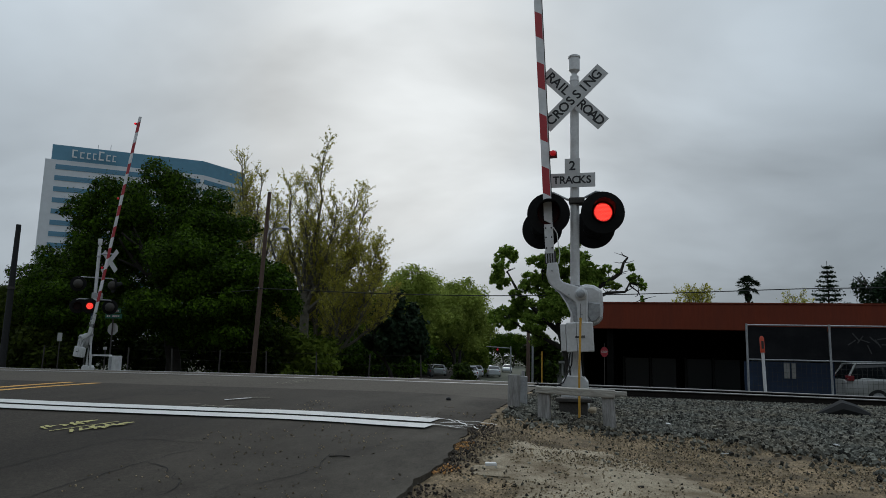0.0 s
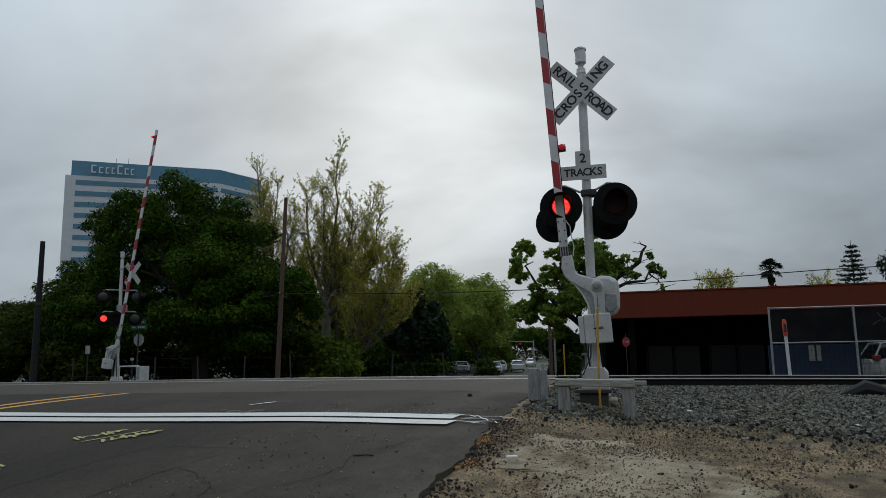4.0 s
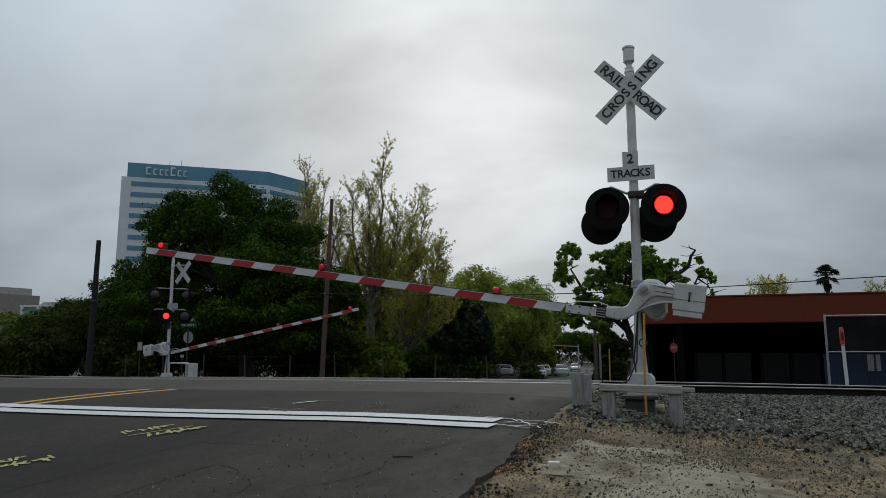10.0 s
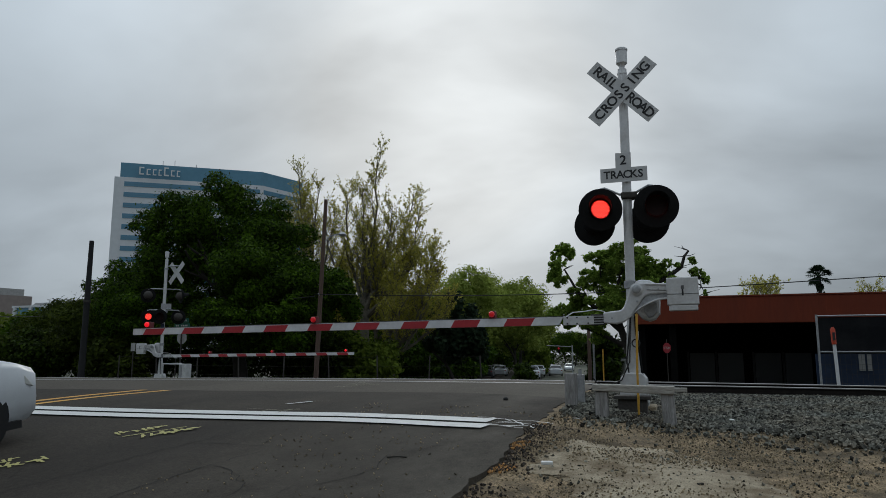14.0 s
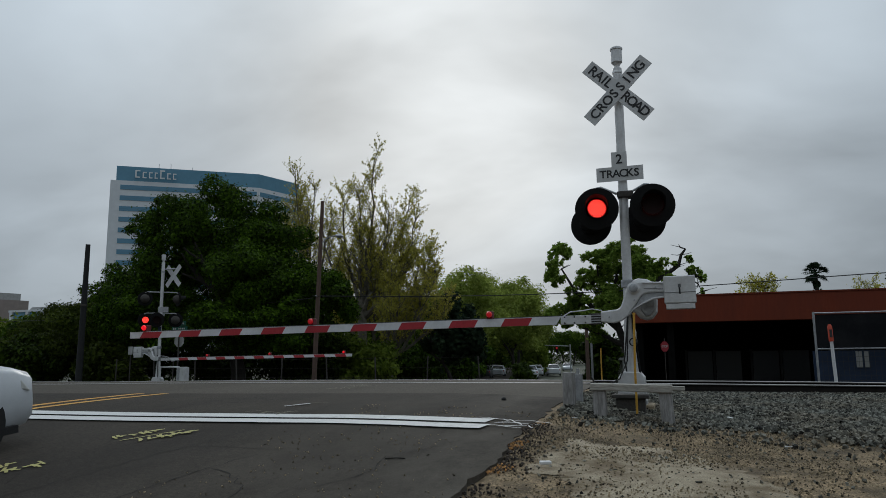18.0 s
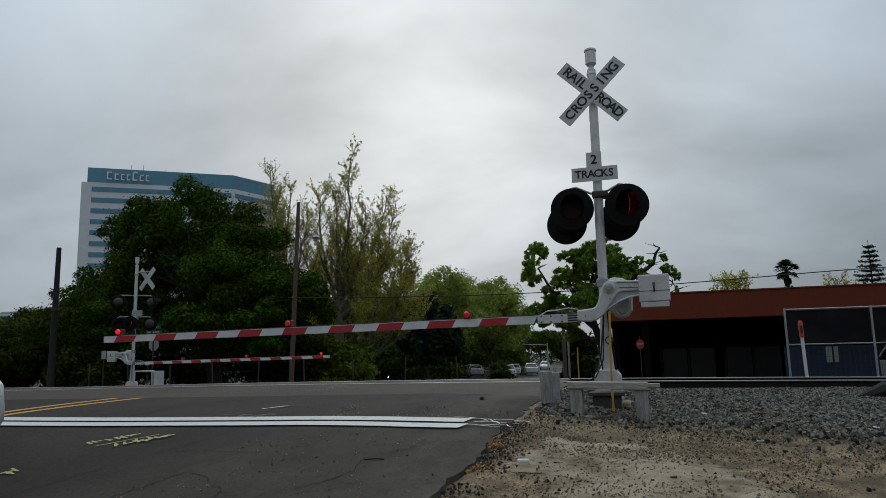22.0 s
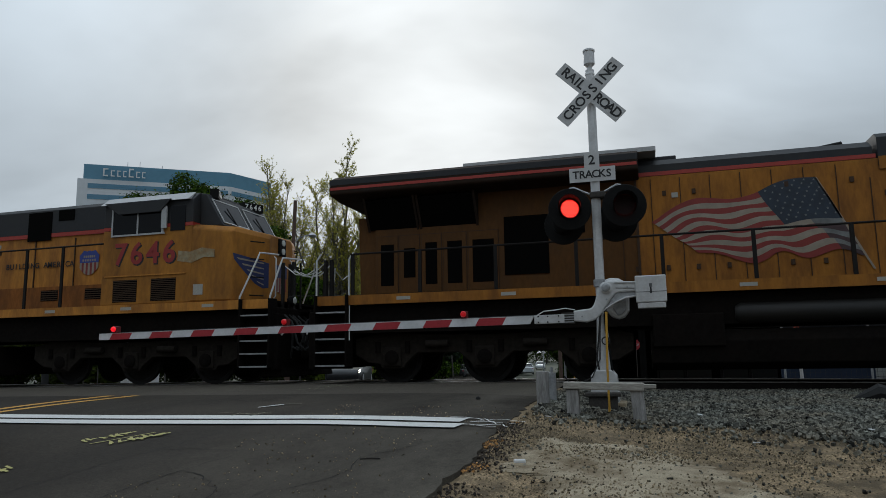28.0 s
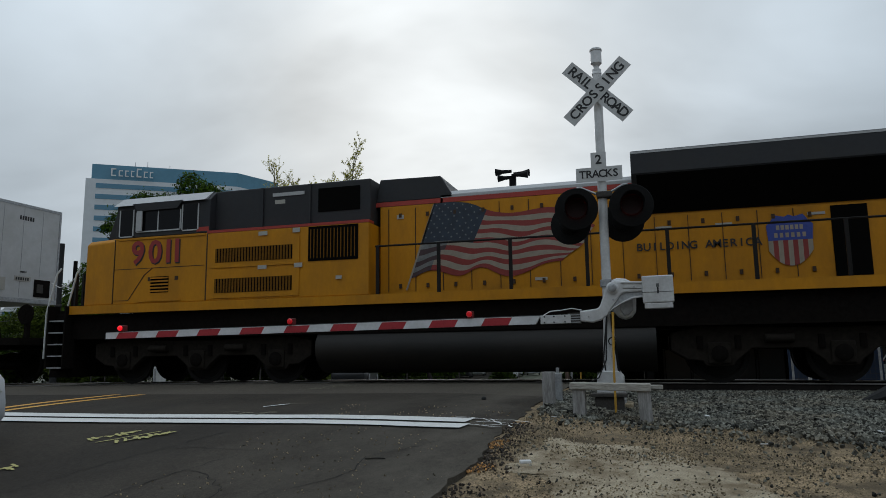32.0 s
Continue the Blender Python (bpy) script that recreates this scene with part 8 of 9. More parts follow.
    for s in (-1, 1):
        part("air_reservoir", G().tube([(-14.6, 1.15 * s, 1.32), (-14.5, 1.15 * s, 1.32), (-12.2, 1.15 * s, 1.32), (-12.1, 1.15 * s, 1.32)], [0.1, 0.15, 0.15, 0.1], 12), M["truck_steel"], t, smooth=True)
    end_gear(t, -0.48, 1)
    end_gear(t, -21.6, -1)
    coupler(t, 0.0, 1)
    coupler(t, -22.3, -1)
    marker_tags(t, rnd, ((-13.0, 3.52, 0.16, 0.09), (-7.6, 2.95, 0.3, 0.05), (-6.5, 2.95, 0.3, 0.05), (-4.9, 3.05, 0.3, 0.05), (-10.0, 2.05, 0.25, 0.06), (-2.4, 3.66, 0.2, 0.08), (-3.0, 1.72, 0.6, 0.09)), 0.96)
    marker_tags(t, rnd, ((-16.1, 3.26, 0.22, 0.09), (-15.25, 3.28, 0.18, 0.1), (-16.1, 2.50, 0.22, 0.09), (-15.2, 2.50, 0.2, 0.1), (-14.2, 2.2, 0.14, 0.08), (-15.7, 3.95, 0.25, 0.09)), 1.50)
    return t


def trailer_car():
    """A white van trailer on a low railway car; the trailer's end is at x = 0."""
    t = thing("trailer_car", "white ribbed van trailer carried on a railway flat car", "freight car")
    part("trailer", G().box(-16.1, 0.0, -1.29, 1.29, 2.22, 4.90), M["trailer_white"], t, "white trailer body", bevel=0.02)
    for i in range(26):
        part("rivet_line", G().box(-16.0 + 0.62 * i, -15.985 + 0.62 * i, -1.298, -1.291, 2.3, 4.82), M["galv"], t)
    part("top_rail", G().box(-16.1, 0.012, -1.305, 1.305, 4.84, 4.92), M["galv"], t)
    part("bottom_rail", G().box(-16.1, 0.012, -1.305, 1.305, 2.15, 2.27), M["galv"], t)
    for y in (-1.27, 1.27):
        part("corner_post", G().box(0.0, 0.016, y - 0.03, y + 0.03, 2.27, 4.84), M["galv"], t)
    for y in (-0.62, 0.02, 0.66):
        part("panel_seam", G().box(0.001, 0.004, y - 0.006, y + 0.006, 2.3, 4.8), M["galv"], t)
    for i in range(6):
        part("mark", G().box(0.001, 0.005, -0.12 + 0.083 * i, -0.065 + 0.083 * i, 4.46, 4.58), M["letter"], t)
        part("mark", G().box(0.001, 0.005, 0.02 + 0.035 * i, 0.045 + 0.035 * i, 2.98, 3.03), M["letter"], t)
    p = part("placard", G().box(0.005, 0.010, -0.16, 0.37, 2.74, 2.88), M["tag_white"], t, "white placard")
    for i in range(6):
        part("mark", G().box(0.010, 0.013, -0.12 + 0.075 * i, -0.07 + 0.075 * i, 2.77, 2.85), M["letter"], p)
    part("lamp_box", G().box(0.001, 0.02, 0.50, 1.03, 2.34, 2.83), M["under"], t, "dark recessed coupling panel")
    part("hose_plate", G().box(0.02, 0.04, 0.58, 0.78, 2.45, 2.70), M["galv_dark"], t)
    part("hose_plate", G().box(0.001, 0.03, -0.75, -0.45, 2.45, 2.80), M["tag_white"], t)
    part("deck", G().box(-17.6, 0.9, -0.9, 0.9, 0.85, 1.15), M["under"], t, "black flat car deck")
    part("hitch_stand", G().prism([(-1.9, 1.15), (-0.9, 1.15), (-1.2, 2.15), (-1.6, 2.15)], "y", -0.4, 0.4), M["under"], t, "hitch that holds the trailer")
    for x in (-12.6, -13.9):
        for s in (-1, 1):
            part("trailer_tyre", G().lathe([(0.25, -0.13), (0.47, -0.12), (0.5, -0.08), (0.5, 0.08), (0.47, 0.12), (0.25, 0.13)], pose(x, s * 1.0, 1.65, 90), 20), M["rubber"], t, smooth=True)
    part("end_platform", G().box(-0.2, 1.6, -1.3, 1.3, 0.95, 1.12), M["under"], t)
    part("hand_brake", G().lathe([(0.24, -0.01), (0.27, 0), (0.24, 0.012), (0.22, 0)], pose(1.1, -0.7, 1.75, 90), 20), M["under"], t, "hand brake wheel")
    for k in range(3):
        part("brake_spoke", G().box(-0.25, 0.25, -0.008, 0.008, -0.012, 0.012, pose(1.1, -0.7, 1.75, 0, 60 * k)), M["under"], t)
    part("brake_post", G().box(1.05, 1.15, -0.68, -0.58, 1.1, 1.9), M["under"], t)
    part("end_post", G().box(1.3, 1.38, 0.55, 0.62, 1.1, 3.3), M["under"], t)
    for xs in ((-0.2, -1.95), (-14.6, -16.35)):
        for x in xs:
            wheelset(t, x, 0.46)
        a, b = min(xs), max(xs)
        for s in (-1, 1):
            part("side_frame", G().prism([(a - 0.3, 0.35), (a + 0.3, 0.35), ((a + b) / 2 - 0.4, 0.28), ((a + b) / 2 + 0.4, 0.28), (b - 0.3, 0.35), (b + 0.3, 0.35), (b + 0.25, 0.62), ((a + b) / 2, 0.80), (a - 0.25, 0.62)], "y", s * 1.0 - 0.07, s * 1.0 + 0.07), M["truck_steel"], t, bevel=0.02)
    coupler(t, 1.9, 1)
    return t


JOINT = -7.34
TRAIN = [(ge_loco("7997", "lead yellow and grey diesel locomotive with lit headlights", "yellow_grimy", True), JOINT + 22.26),
         (ge_loco("7646", "grimy yellow and grey diesel locomotive with a painted flag"), JOINT),
         (emd_loco("9011", "bright yellow diesel locomotive running backwards with a painted flag"), JOINT - 22.4),
         (trailer_car(), -54.27)]
SPEED = 9.36


# ---- beside the near gate ----
def ballast_z(x, y):
    """Stones lie thick near the rails and thin out towards the dirt; those left out go far under the ground."""
    edge = 8.85 - 0.62 * max(0.0, x - 0.1) + 0.5 * noise.noise((x * 0.8, 3, 1))
    edge = max(edge, 5.2)
    keep = 1.0 if y > edge + 0.4 else 0.55 if y > edge - 0.2 else 0.08 if y > edge - 1.0 else 0.0
    return ground_h(x, y) + 0.02 if PICK.random() < keep and x > -1.45 else -5.0


PICK = random.Random(8)


def edge_z(x, y):
    """Crumbs gather along the broken edge of the asphalt."""
    d = x - ragged(y)
    return ground_h(x, y) + 0.008 if 0.0 < d < 0.10 + 0.30 * PICK.random() ** 2 and noise.noise((x * 2, y * 2.2, 6)) > -0.25 else -5.0


def straw_z(x, y):
    d = x - ragged(y)
    return ground_h(x, y) + 0.012 if 0.0 < d < 0.16 and noise.noise((4.0, y * 2.6, 1)) > 0.12 else -5.0


def build_near():
    stones("track_ballast", 78000, (-1.6, 9.5, 5.4, 14.35), (0.012, 0.033), M["stone"], "loose grey crushed stone along the track", ballast_z, 81)
    stones("track_ballast", 4200, (-1.75, 12, 14.5, 17.0), (0.022, 0.05), M["stone"], "loose grey crushed stone between the rails", lambda x, y: 0.745, 82)
    stones("gravel", 80000, (-1.5, 5.6, 3.6, 9.0), (0.002, 0.010), M["pebble"], "fine gravel and crumbs of asphalt on the shoulder", lambda x, y: ground_h(x, y) + 0.004 + (0.014 if -1.0 < x < 0.4 and 5 < y < 6.8 else 0.0) - (1.0 if noise.noise((x * 1.1, y * 1.1, 5)) + 0.5 * PICK.uniform(-1, 1) < 0.0 else 0.0), 83)
    stones("loose_stone", 1700, (-1.3, 5.8, 3.6, 8.9), (0.004, 0.020), M["stone"], "stray dark stones on the dirt", lambda x, y: ground_h(x, y) + 0.006, 84)
    stones("asphalt_crumbs", 5200, (-1.85, -1.0, 3.5, 7.8), (0.004, 0.017), M["crumb"], "broken dark crumbs along the road edge", edge_z, 85)
    stones("straw", 4200, (-1.85, -1.2, 3.5, 7.8), (0.005, 0.014), M["straw"], "dry orange-brown litter caught at the road edge", straw_z, 86)
    stones("road_grit", 700, (-4.2, -1.7, 4.6, 9.2), (0.003, 0.011), M["pebble"], "scattered grit and crumbs on the asphalt", lambda x, y: road_h(x, y) + 0.002 if noise.noise((x * 1.3, y * 1.3, 2.0)) > -0.1 else -5.0, 87)
    # low timber barrier in front of the mast
    b = thing("timber_barrier", "low weathered white timber barrier before the crossing mast", "barrier", pose(-0.58, 8.92, 0))
    part("beam", G().prism([(-0.48, 1.062), (0.475, 1.032), (0.48, 1.125), (-0.475, 1.142)], "y", -0.10, 0.10), M["white_wood"], b, "cracked white beam", bevel=0.01)
    for x, z in ((-0.37, 0.55), (0.395, 0.48)):
        part("post", G().prism([(x - 0.072 + 0.03 * (x > 0), z), (x + 0.078 + 0.03 * (x > 0), z), (x + 0.070, 1.052), (x - 0.080, 1.052)], "y", -0.075, 0.075), M["post_wood"], b, "grey square post", bevel=0.008)
    part("back_beam", G().box(-0.40, 0.62, 0.16, 0.28, 1.05, 1.10), M["white_wood"], b, bevel=0.008)
    p = thing("guard_posts", "pair of weathered grey steel guard posts", "post", pose(-1.415, 9.55, 0))
    part("post", G().prism([(-0.075, -0.08), (0.075, -0.08), (0.075, -0.05), (-0.03, -0.05), (-0.03, 0.06), (0.075, 0.06), (0.075, 0.09), (-0.075, 0.09)], "z", 0.60, 1.255), M["post_wood"], p, "channel post", bevel=0.006)
    part("post", G().prism([(0.01, 0.42), (0.115, 0.42), (0.115, 0.52), (0.01, 0.52)], "z", 0.60, 1.225), M["galv"], p, bevel=0.006)
    part("cap", G().box(0.04, 0.08, 0.44, 0.49, 1.225, 1.30), M["galv"], p)
    s = thing("marker_stake", "thin yellow plastic stake in front of the mast", "stake", pose(-0.56, 9.6, 0))
    part("stake", G().tube([(0, 0, 0.6), (0.0, 0, 1.3), (0.02, 0, 2.0)], 0.015, 8), M["yellow_pole"], s, smooth=True)
    part("stake_cap", G().tube([(0.02, 0, 2.0), (0.02, 0, 2.03)], 0.018, 8), M["yellow_pole"], s)
    x = thing("junction_box", "low dark steel box at the foot of the mast", "box", pose(-0.66, 10.05, 0))
    part("box", G().box(-0.19, 0.19, -0.10, 0.12, 0.66, 0.90), M["galv_dark"], x, bevel=0.01)
    part("lid", G().box(-0.24, 0.24, -0.14, 0.16, 0.90, 0.95), M["galv_dark"], x, bevel=0.01)
    f = thing("concrete_footing", "concrete footing under the crossing mast", "footing", pose(-0.67, 10.70, 0))
    part("footing", G().box(-0.30, 0.30, -0.26, 0.26, 0.45, 0.782), M["concrete"], f, bevel=0.02)
    c = thing("hanging_cable", "black cable hanging from the crossing mast", "cable", pose(-0.67, 10.58, 0.8))
    part("cable", G().tube([(0.0, -0.06, 1.4), (-0.02, -0.09, 1.0), (-0.04, -0.09, 0.6), (-0.16, -0.10, 0.34), (-0.34, -0.1, 0.25), (-0.5, -0.1, 0.28), (-0.56, -0.1, 0.36)], 0.010, 6), M["wire"], c, smooth=True)
    part("coil", G().tube([(0.06 + 0.055 * math.cos(a * 0.5), -0.10 - 0.002 * a, 0.86 + 0.055 * math.sin(a * 0.5)) for a in range(40)], 0.008, 5), M["wire"], c, smooth=True)
    solid("litter", G().box(-0.05, 0.05, -0.03, 0.03, 0, 0.03, pose(-1.15, 6.22, ground_h(-1.15, 6.22) + 0.004, 0, 0, 20)), M["pvc"], "crushed white paper cup on the ground", "litter", bevel=0.008)
    for i, (px, py) in enumerate(((0.55, 9.6), (2.1, 8.2), (3.4, 8.6), (-1.15, 8.1), (0.9, 7.3))):
        solid("litter", G().prism([(-0.03, -0.02), (0.035, -0.015), (0.02, 0.03), (-0.025, 0.02)], "z", 0.0, 0.008, pose(px, py, ground_h(px, py) + 0.05, 8, 5, 40 * i)), M["pvc"], "small scrap of white paper on the stones", "litter", "scraps of litter")
    solid("tar_lump", G().lathe([(0.030, 0), (0.038, 0.015), (0.03, 0.035), (0.008, 0.045)], pose(-2.43, 10.05, road_z(10.05)), 9), M["rubber"], "dark lump lying on the asphalt", "debris")
    solid("stick", G().tube([(-2.56, 6.02, road_z(6.02) + 0.006), (-2.46, 6.05, road_z(6.05) + 0.009), (-2.38, 6.05, road_z(6.05) + 0.006)], 0.006, 6), M["bark"], "short dark stick on the asphalt", "stick", smooth=True)
    d = thing("scrap_rubber", "torn dark rubber sheet on the stones", "debris", pose(3.15, 11.9, 0.72))
    part("sheet", G().tube([(-0.3, 0, 0.02), (-0.1, 0.02, 0.07), (0.05, 0.0, 0.13), (0.2, -0.02, 0.09), (0.45, 0, 0.03)], [0.03, 0.09, 0.13, 0.11, 0.03], 8), M["rubber"], d, smooth=True)


M["crumb"] = mat("dark_crumb", (0.050, 0.038, 0.028), 0.95, vary=0.4, grain=50, bump=0.2, island=0.8)
M["straw"] = mat("dry_litter", (0.34, 0.175, 0.06), 0.95, vary=0.4, grain=50, bump=0.2, island=0.6)
build_near()


# ---- across the tracks: fence, signs, wires, poles ----
def build_right():
    # screened chain-link fence
    f = thing("screened_fence", "chain-link fence with dark privacy mesh on steel posts", "fence")
    y, z0, z1 = 24.0, 0.40, 2.66
    xs = [3.96 + 2.38 * i for i in range(12)]
    for x in xs:
        part("post", G().tube([(x, y, -0.05), (x, y, z1 + 0.04)], 0.035, 8), M["galv"], f, smooth=True)
    for z in (z1, 1.58):
        part("rail", G().tube([(xs[0], y, z), (xs[-1], y, z)], 0.024, 6), M["galv"], f, smooth=True)
    for i in range(len(xs) - 1):
        part("mesh_panel", G().box(xs[i] + 0.05, xs[i + 1] - 0.05, y + 0.03, y + 0.036, 1.62, z1 - 0.04), M["mesh_screen"], f, "dark privacy mesh")
        g = G()
        n = 17
        for k in range(n):
            a = xs[i] + (xs[i + 1] - xs[i]) * k / n
            g.tube([(a, y, z0 + 0.05), (a, y, 1.56)], 0.004, 4, False)
        for k in range(8):
            zz = z0 + 0.1 + 0.14 * k
            g.tube([(xs[i], y, zz), (xs[i + 1], y, zz)], 0.004, 4, False)
        tagged(part("wire_mesh", g, M["galv_dark"], f, "steel wire mesh"), kind="stuff")
    rs = random.Random(17)
    for k in range(22):
        px, pz, a = 6.95 + 0.12 * k, 2.15 + rs.uniform(-0.2, 0.2), rs.uniform(0, 180)
        part("mark", G().box(-0.14, 0.14, -0.003, 0.003, -0.016, 0.016, pose(px, y + 0.022 + 0.0002 * k, pz, 0, a)), M["chalk"], f, "faded scrawl")
    part("notice", G().box(6.15, 6.55, y + 0.04, y + 0.05, 1.75, 2.45), M["chalk"], f, "dull notice behind the mesh")
    part("blue_sheet", G().box(4.05, 6.75, y + 1.2, y + 1.26, 0.05, 1.52), M["blue_panel"], f, "blue boards behind the wire")
    part("white_notice", G().box(5.25, 5.42, y + 1.17, y + 1.195, 1.0, 1.5), M["faded"], f)
    part("white_notice", G().box(5.48, 5.60, y + 1.17, y + 1.195, 1.0, 1.5), M["faded"], f)
    # white marker post with a red top
    m = thing("utility_marker", "leaning white utility marker post with an orange-red top", "marker post", pose(3.70, 20.0, 0, 0, -1.5, 0))
    part("post", G().tube([(0, 0, 0.6), (0, 0, 1.75)], 0.042, 10), M["pvc"], m, smooth=True)
    part("cap", G().tube([(0, 0, 1.75), (0, 0, 2.12), (0, 0, 2.18)], [0.058, 0.058, 0.03], 10), M["marker_red"], m, "orange-red cap", smooth=True)
    part("decal", G().box(-0.03, 0.03, -0.062, -0.056, 1.85, 2.05), M["mullion"], m)
    # stop sign
    s = thing("stop_sign", "red octagonal stop sign on a thin post", "road sign", pose(-0.46, 25.5, 0))
    part("post", G().box(-0.012, 0.012, -0.02, 0.02, -0.05, 2.02), M["galv_dark"], s)
    r = 0.185
    part("plate", G().prism([(r * math.cos(radians(22.5 + 45 * i)) * 0.75, 1.72 + r * math.sin(radians(22.5 + 45 * i))) for i in range(8)], "y", -0.03, -0.022), M["sign_red"], s, "red octagon")
    for i, ch in enumerate("STOP"):
        part("letter", text_mesh(ch, 0.10, M["faded"], 0.001), None, s, at=pose(-0.081 + 0.054 * i, -0.033, 1.72, 90))
    # overhead wires and poles
    u = thing("utility_pole", "brown wooden utility pole with street lamp arm", "utility pole", pose(-18.62, 34.0, 0, 0, 2.0, 0))
    part("pole", G().tube([(0, 0, -0.6), (0, 0, 5), (0, 0, 10.0)], [0.145, 0.12, 0.10], 12), M["pole_wood"], u, smooth=True)
    part("lamp_arm", G().tube([(0, 0, 7.6), (0.5, -0.1, 7.95), (1.15, -0.2, 8.05)], 0.03, 6), M["galv"], u, smooth=True)
    part("lamp_head", G().lathe([(0.05, 0.12), (0.16, 0.06), (0.22, 0.0), (0.16, -0.08), (0.06, -0.10)], pose(1.25, -0.2, 7.98), 14), M["galv"], u, "street lamp head", smooth=True)
    part("insulator", G().tube([(0, -0.12, 4.7), (0, -0.26, 4.75)], 0.04, 8), M["galv"], u)
    b = thing("dark_pole", "plain dark wooden pole beside the far road", "pole", pose(-30.55, 30.0, 0, 0, 0.3, 0))
    part("pole", G().tube([(0, 0, -0.4), (0, 0, 7.7)], [0.185, 0.12], 12), M["black_pole"], b, smooth=True)
    part("band", G().lathe([(0.19, 0), (0.195, 0.06), (0.19, 0.12)], pose(0, 0, 4.3), 12), M["galv_dark"], b)
    w = thing("overhead_wire", "thin black overhead wire between poles", "wire")
    pts = []
    for i in range(41):
        x = -18.6 + (34 + 18.6) * i / 40
        pts.append((x, 33.6, 4.72 - 0.35 * math.sin(math.pi * min(1, max(0, (x + 18.6) / 26))) ** 1 * (x < 7.4) + 0.02 * max(0, x - 7.4)))
    part("wire", G().tube(pts, 0.022, 5), M["wire"], w)
    w2 = thing("overhead_wire", "thin black overhead wire over the far lot", "wire")
    part("wire", G().tube([(-18.6, 33.6, 4.6), (-30, 36.5, 4.25), (-45.5, 40, 4.3), (-70, 46, 5)], 0.022, 5), M["wire"], w2)
    for x, y, zt, nm in ((-5.45, 45, 3.9, "thin brown wooden pole on the far street"), (34, 33.6, 9, "brown wooden utility pole behind the fence")):
        p = thing("wooden_pole", nm, "pole", pose(x, y, 0))
        part("pole", G().tube([(0, 0, -1.2), (0, 0, zt)], [0.13, 0.10], 10), M["pole_wood"], p, smooth=True)
    l = thing("street_lamp", "grey street lamp with a curved arm among the branches", "street lamp", pose(-4.6, 40.0, -0.3))
    part("pole", G().tube([(0, 0, -0.2), (0, 0, 4.0)], 0.06, 8), M["galv"], l, smooth=True)
    part("arm", G().tube([(0, 0, 4.0), (-0.3, 0, 4.35), (-0.9, 0, 4.45)], 0.035, 6), M["galv"], l, smooth=True)
    part("head", G().box(-1.3, -0.85, -0.1, 0.1, 4.40, 4.50), M["galv"], l, bevel=0.03)
    k = thing("marker_stake", "thin yellow plastic stake across the tracks", "stake", pose(-3.08, 30.0, 0))
    part("stake", G().tube([(0, 0, 0.1), (0, 0, 1.72)], 0.03, 8), M["yellow_pole"], k, smooth=True)
    # small pale house along the street
    h = thing("porch_house", "small pale house with a porch beyond the tracks", "house", pose(-3.2, 52, 0))
    part("wall", G().box(-1.1, 3.5, 1.5, 6, -1.2, 1.5), M["pale_board"], h, "pale boarded wall")
    part("roof", G().prism([(-1.6, 1.5), (4.0, 1.5), (1.2, 2.7)], "y", 0.2, 6.4), M["galv_dark"], h, "dull roof", bevel=0.02)
    part("porch_roof", G().box(-1.5, 1.2, 0.0, 1.6, 1.05, 1.2), M["pale_board"], h)
    for x in (-1.35, -0.6, 0.15, 0.9):
        part("porch_post", G().box(x - 0.06, x + 0.06, 0.05, 0.17, -1.2, 1.05), M["pale_board"], h)
    part("porch_rail", G().box(-1.4, 1.1, 0.08, 0.13, -0.2, -0.12), M["pale_board"], h)
    part("porch_floor", G().box(-1.5, 1.2, 0.0, 1.6, -1.2, -0.85), M["galv_dark"], h)
    # traffic light
    q = thing("traffic_light", "red traffic light on a mast arm down the street", "traffic light", pose(-16.2, 112, -1.6))
    part("pole", G().tube([(0, 0, 0), (0, 0, 4.6)], 0.10, 8), M["galv"], q, smooth=True)
    part("arm", G().tube([(0, 0, 4.3), (-4, 0, 4.5)], 0.06, 6), M["galv"], q, smooth=True)
    part("signal", G().box(-2.3, -1.9, -0.15, 0.15, 3.3, 4.3), M["black"], q)
    part("red_lens", G().lathe([(0.17, 0), (0.1, 0.03)], pose(-2.1, -0.16, 4.05, 90), 12), M["arm_lamp"], q, "lit red lens")


M["chalk"] = mat("faded_scrawl", (0.055, 0.055, 0.055), 0.9, vary=0.3, grain=20, bump=0.0, spec=0.1)
M["pale_board"] = mat("pale_boards", (0.20, 0.20, 0.19), 0.85, vary=0.2, grain=6, bump=0.1)
M["faded"] = mat("faded_white", (0.34, 0.34, 0.33), 0.8, vary=0.12, grain=6, bump=0.1, dirt=(0.2, 0.19, 0.18), dirt_scale=2)
build_right()


# ---- cars ----
def car_paint(name, color):
    return mat(name, color, 0.28, vary=0.03, grain=40, bump=0.0, dirt=tuple(c * 0.75 for c in color), dirt_scale=1.4, dirt_amount=0.35)


def loft(rings):
    g = G()
    n = len(rings[0])
    for r in rings:
        g.v += r
    for j in range(len(rings) - 1):
        for i in range(n):
            a, b = j * n + i, j * n + (i + 1) % n
            g.f.append((a, b, b + n, a + n))
    g.f.append(tuple(range(n))[::-1])
    k = (len(rings) - 1) * n
    g.f.append(tuple(range(k, k + n)))
    return g


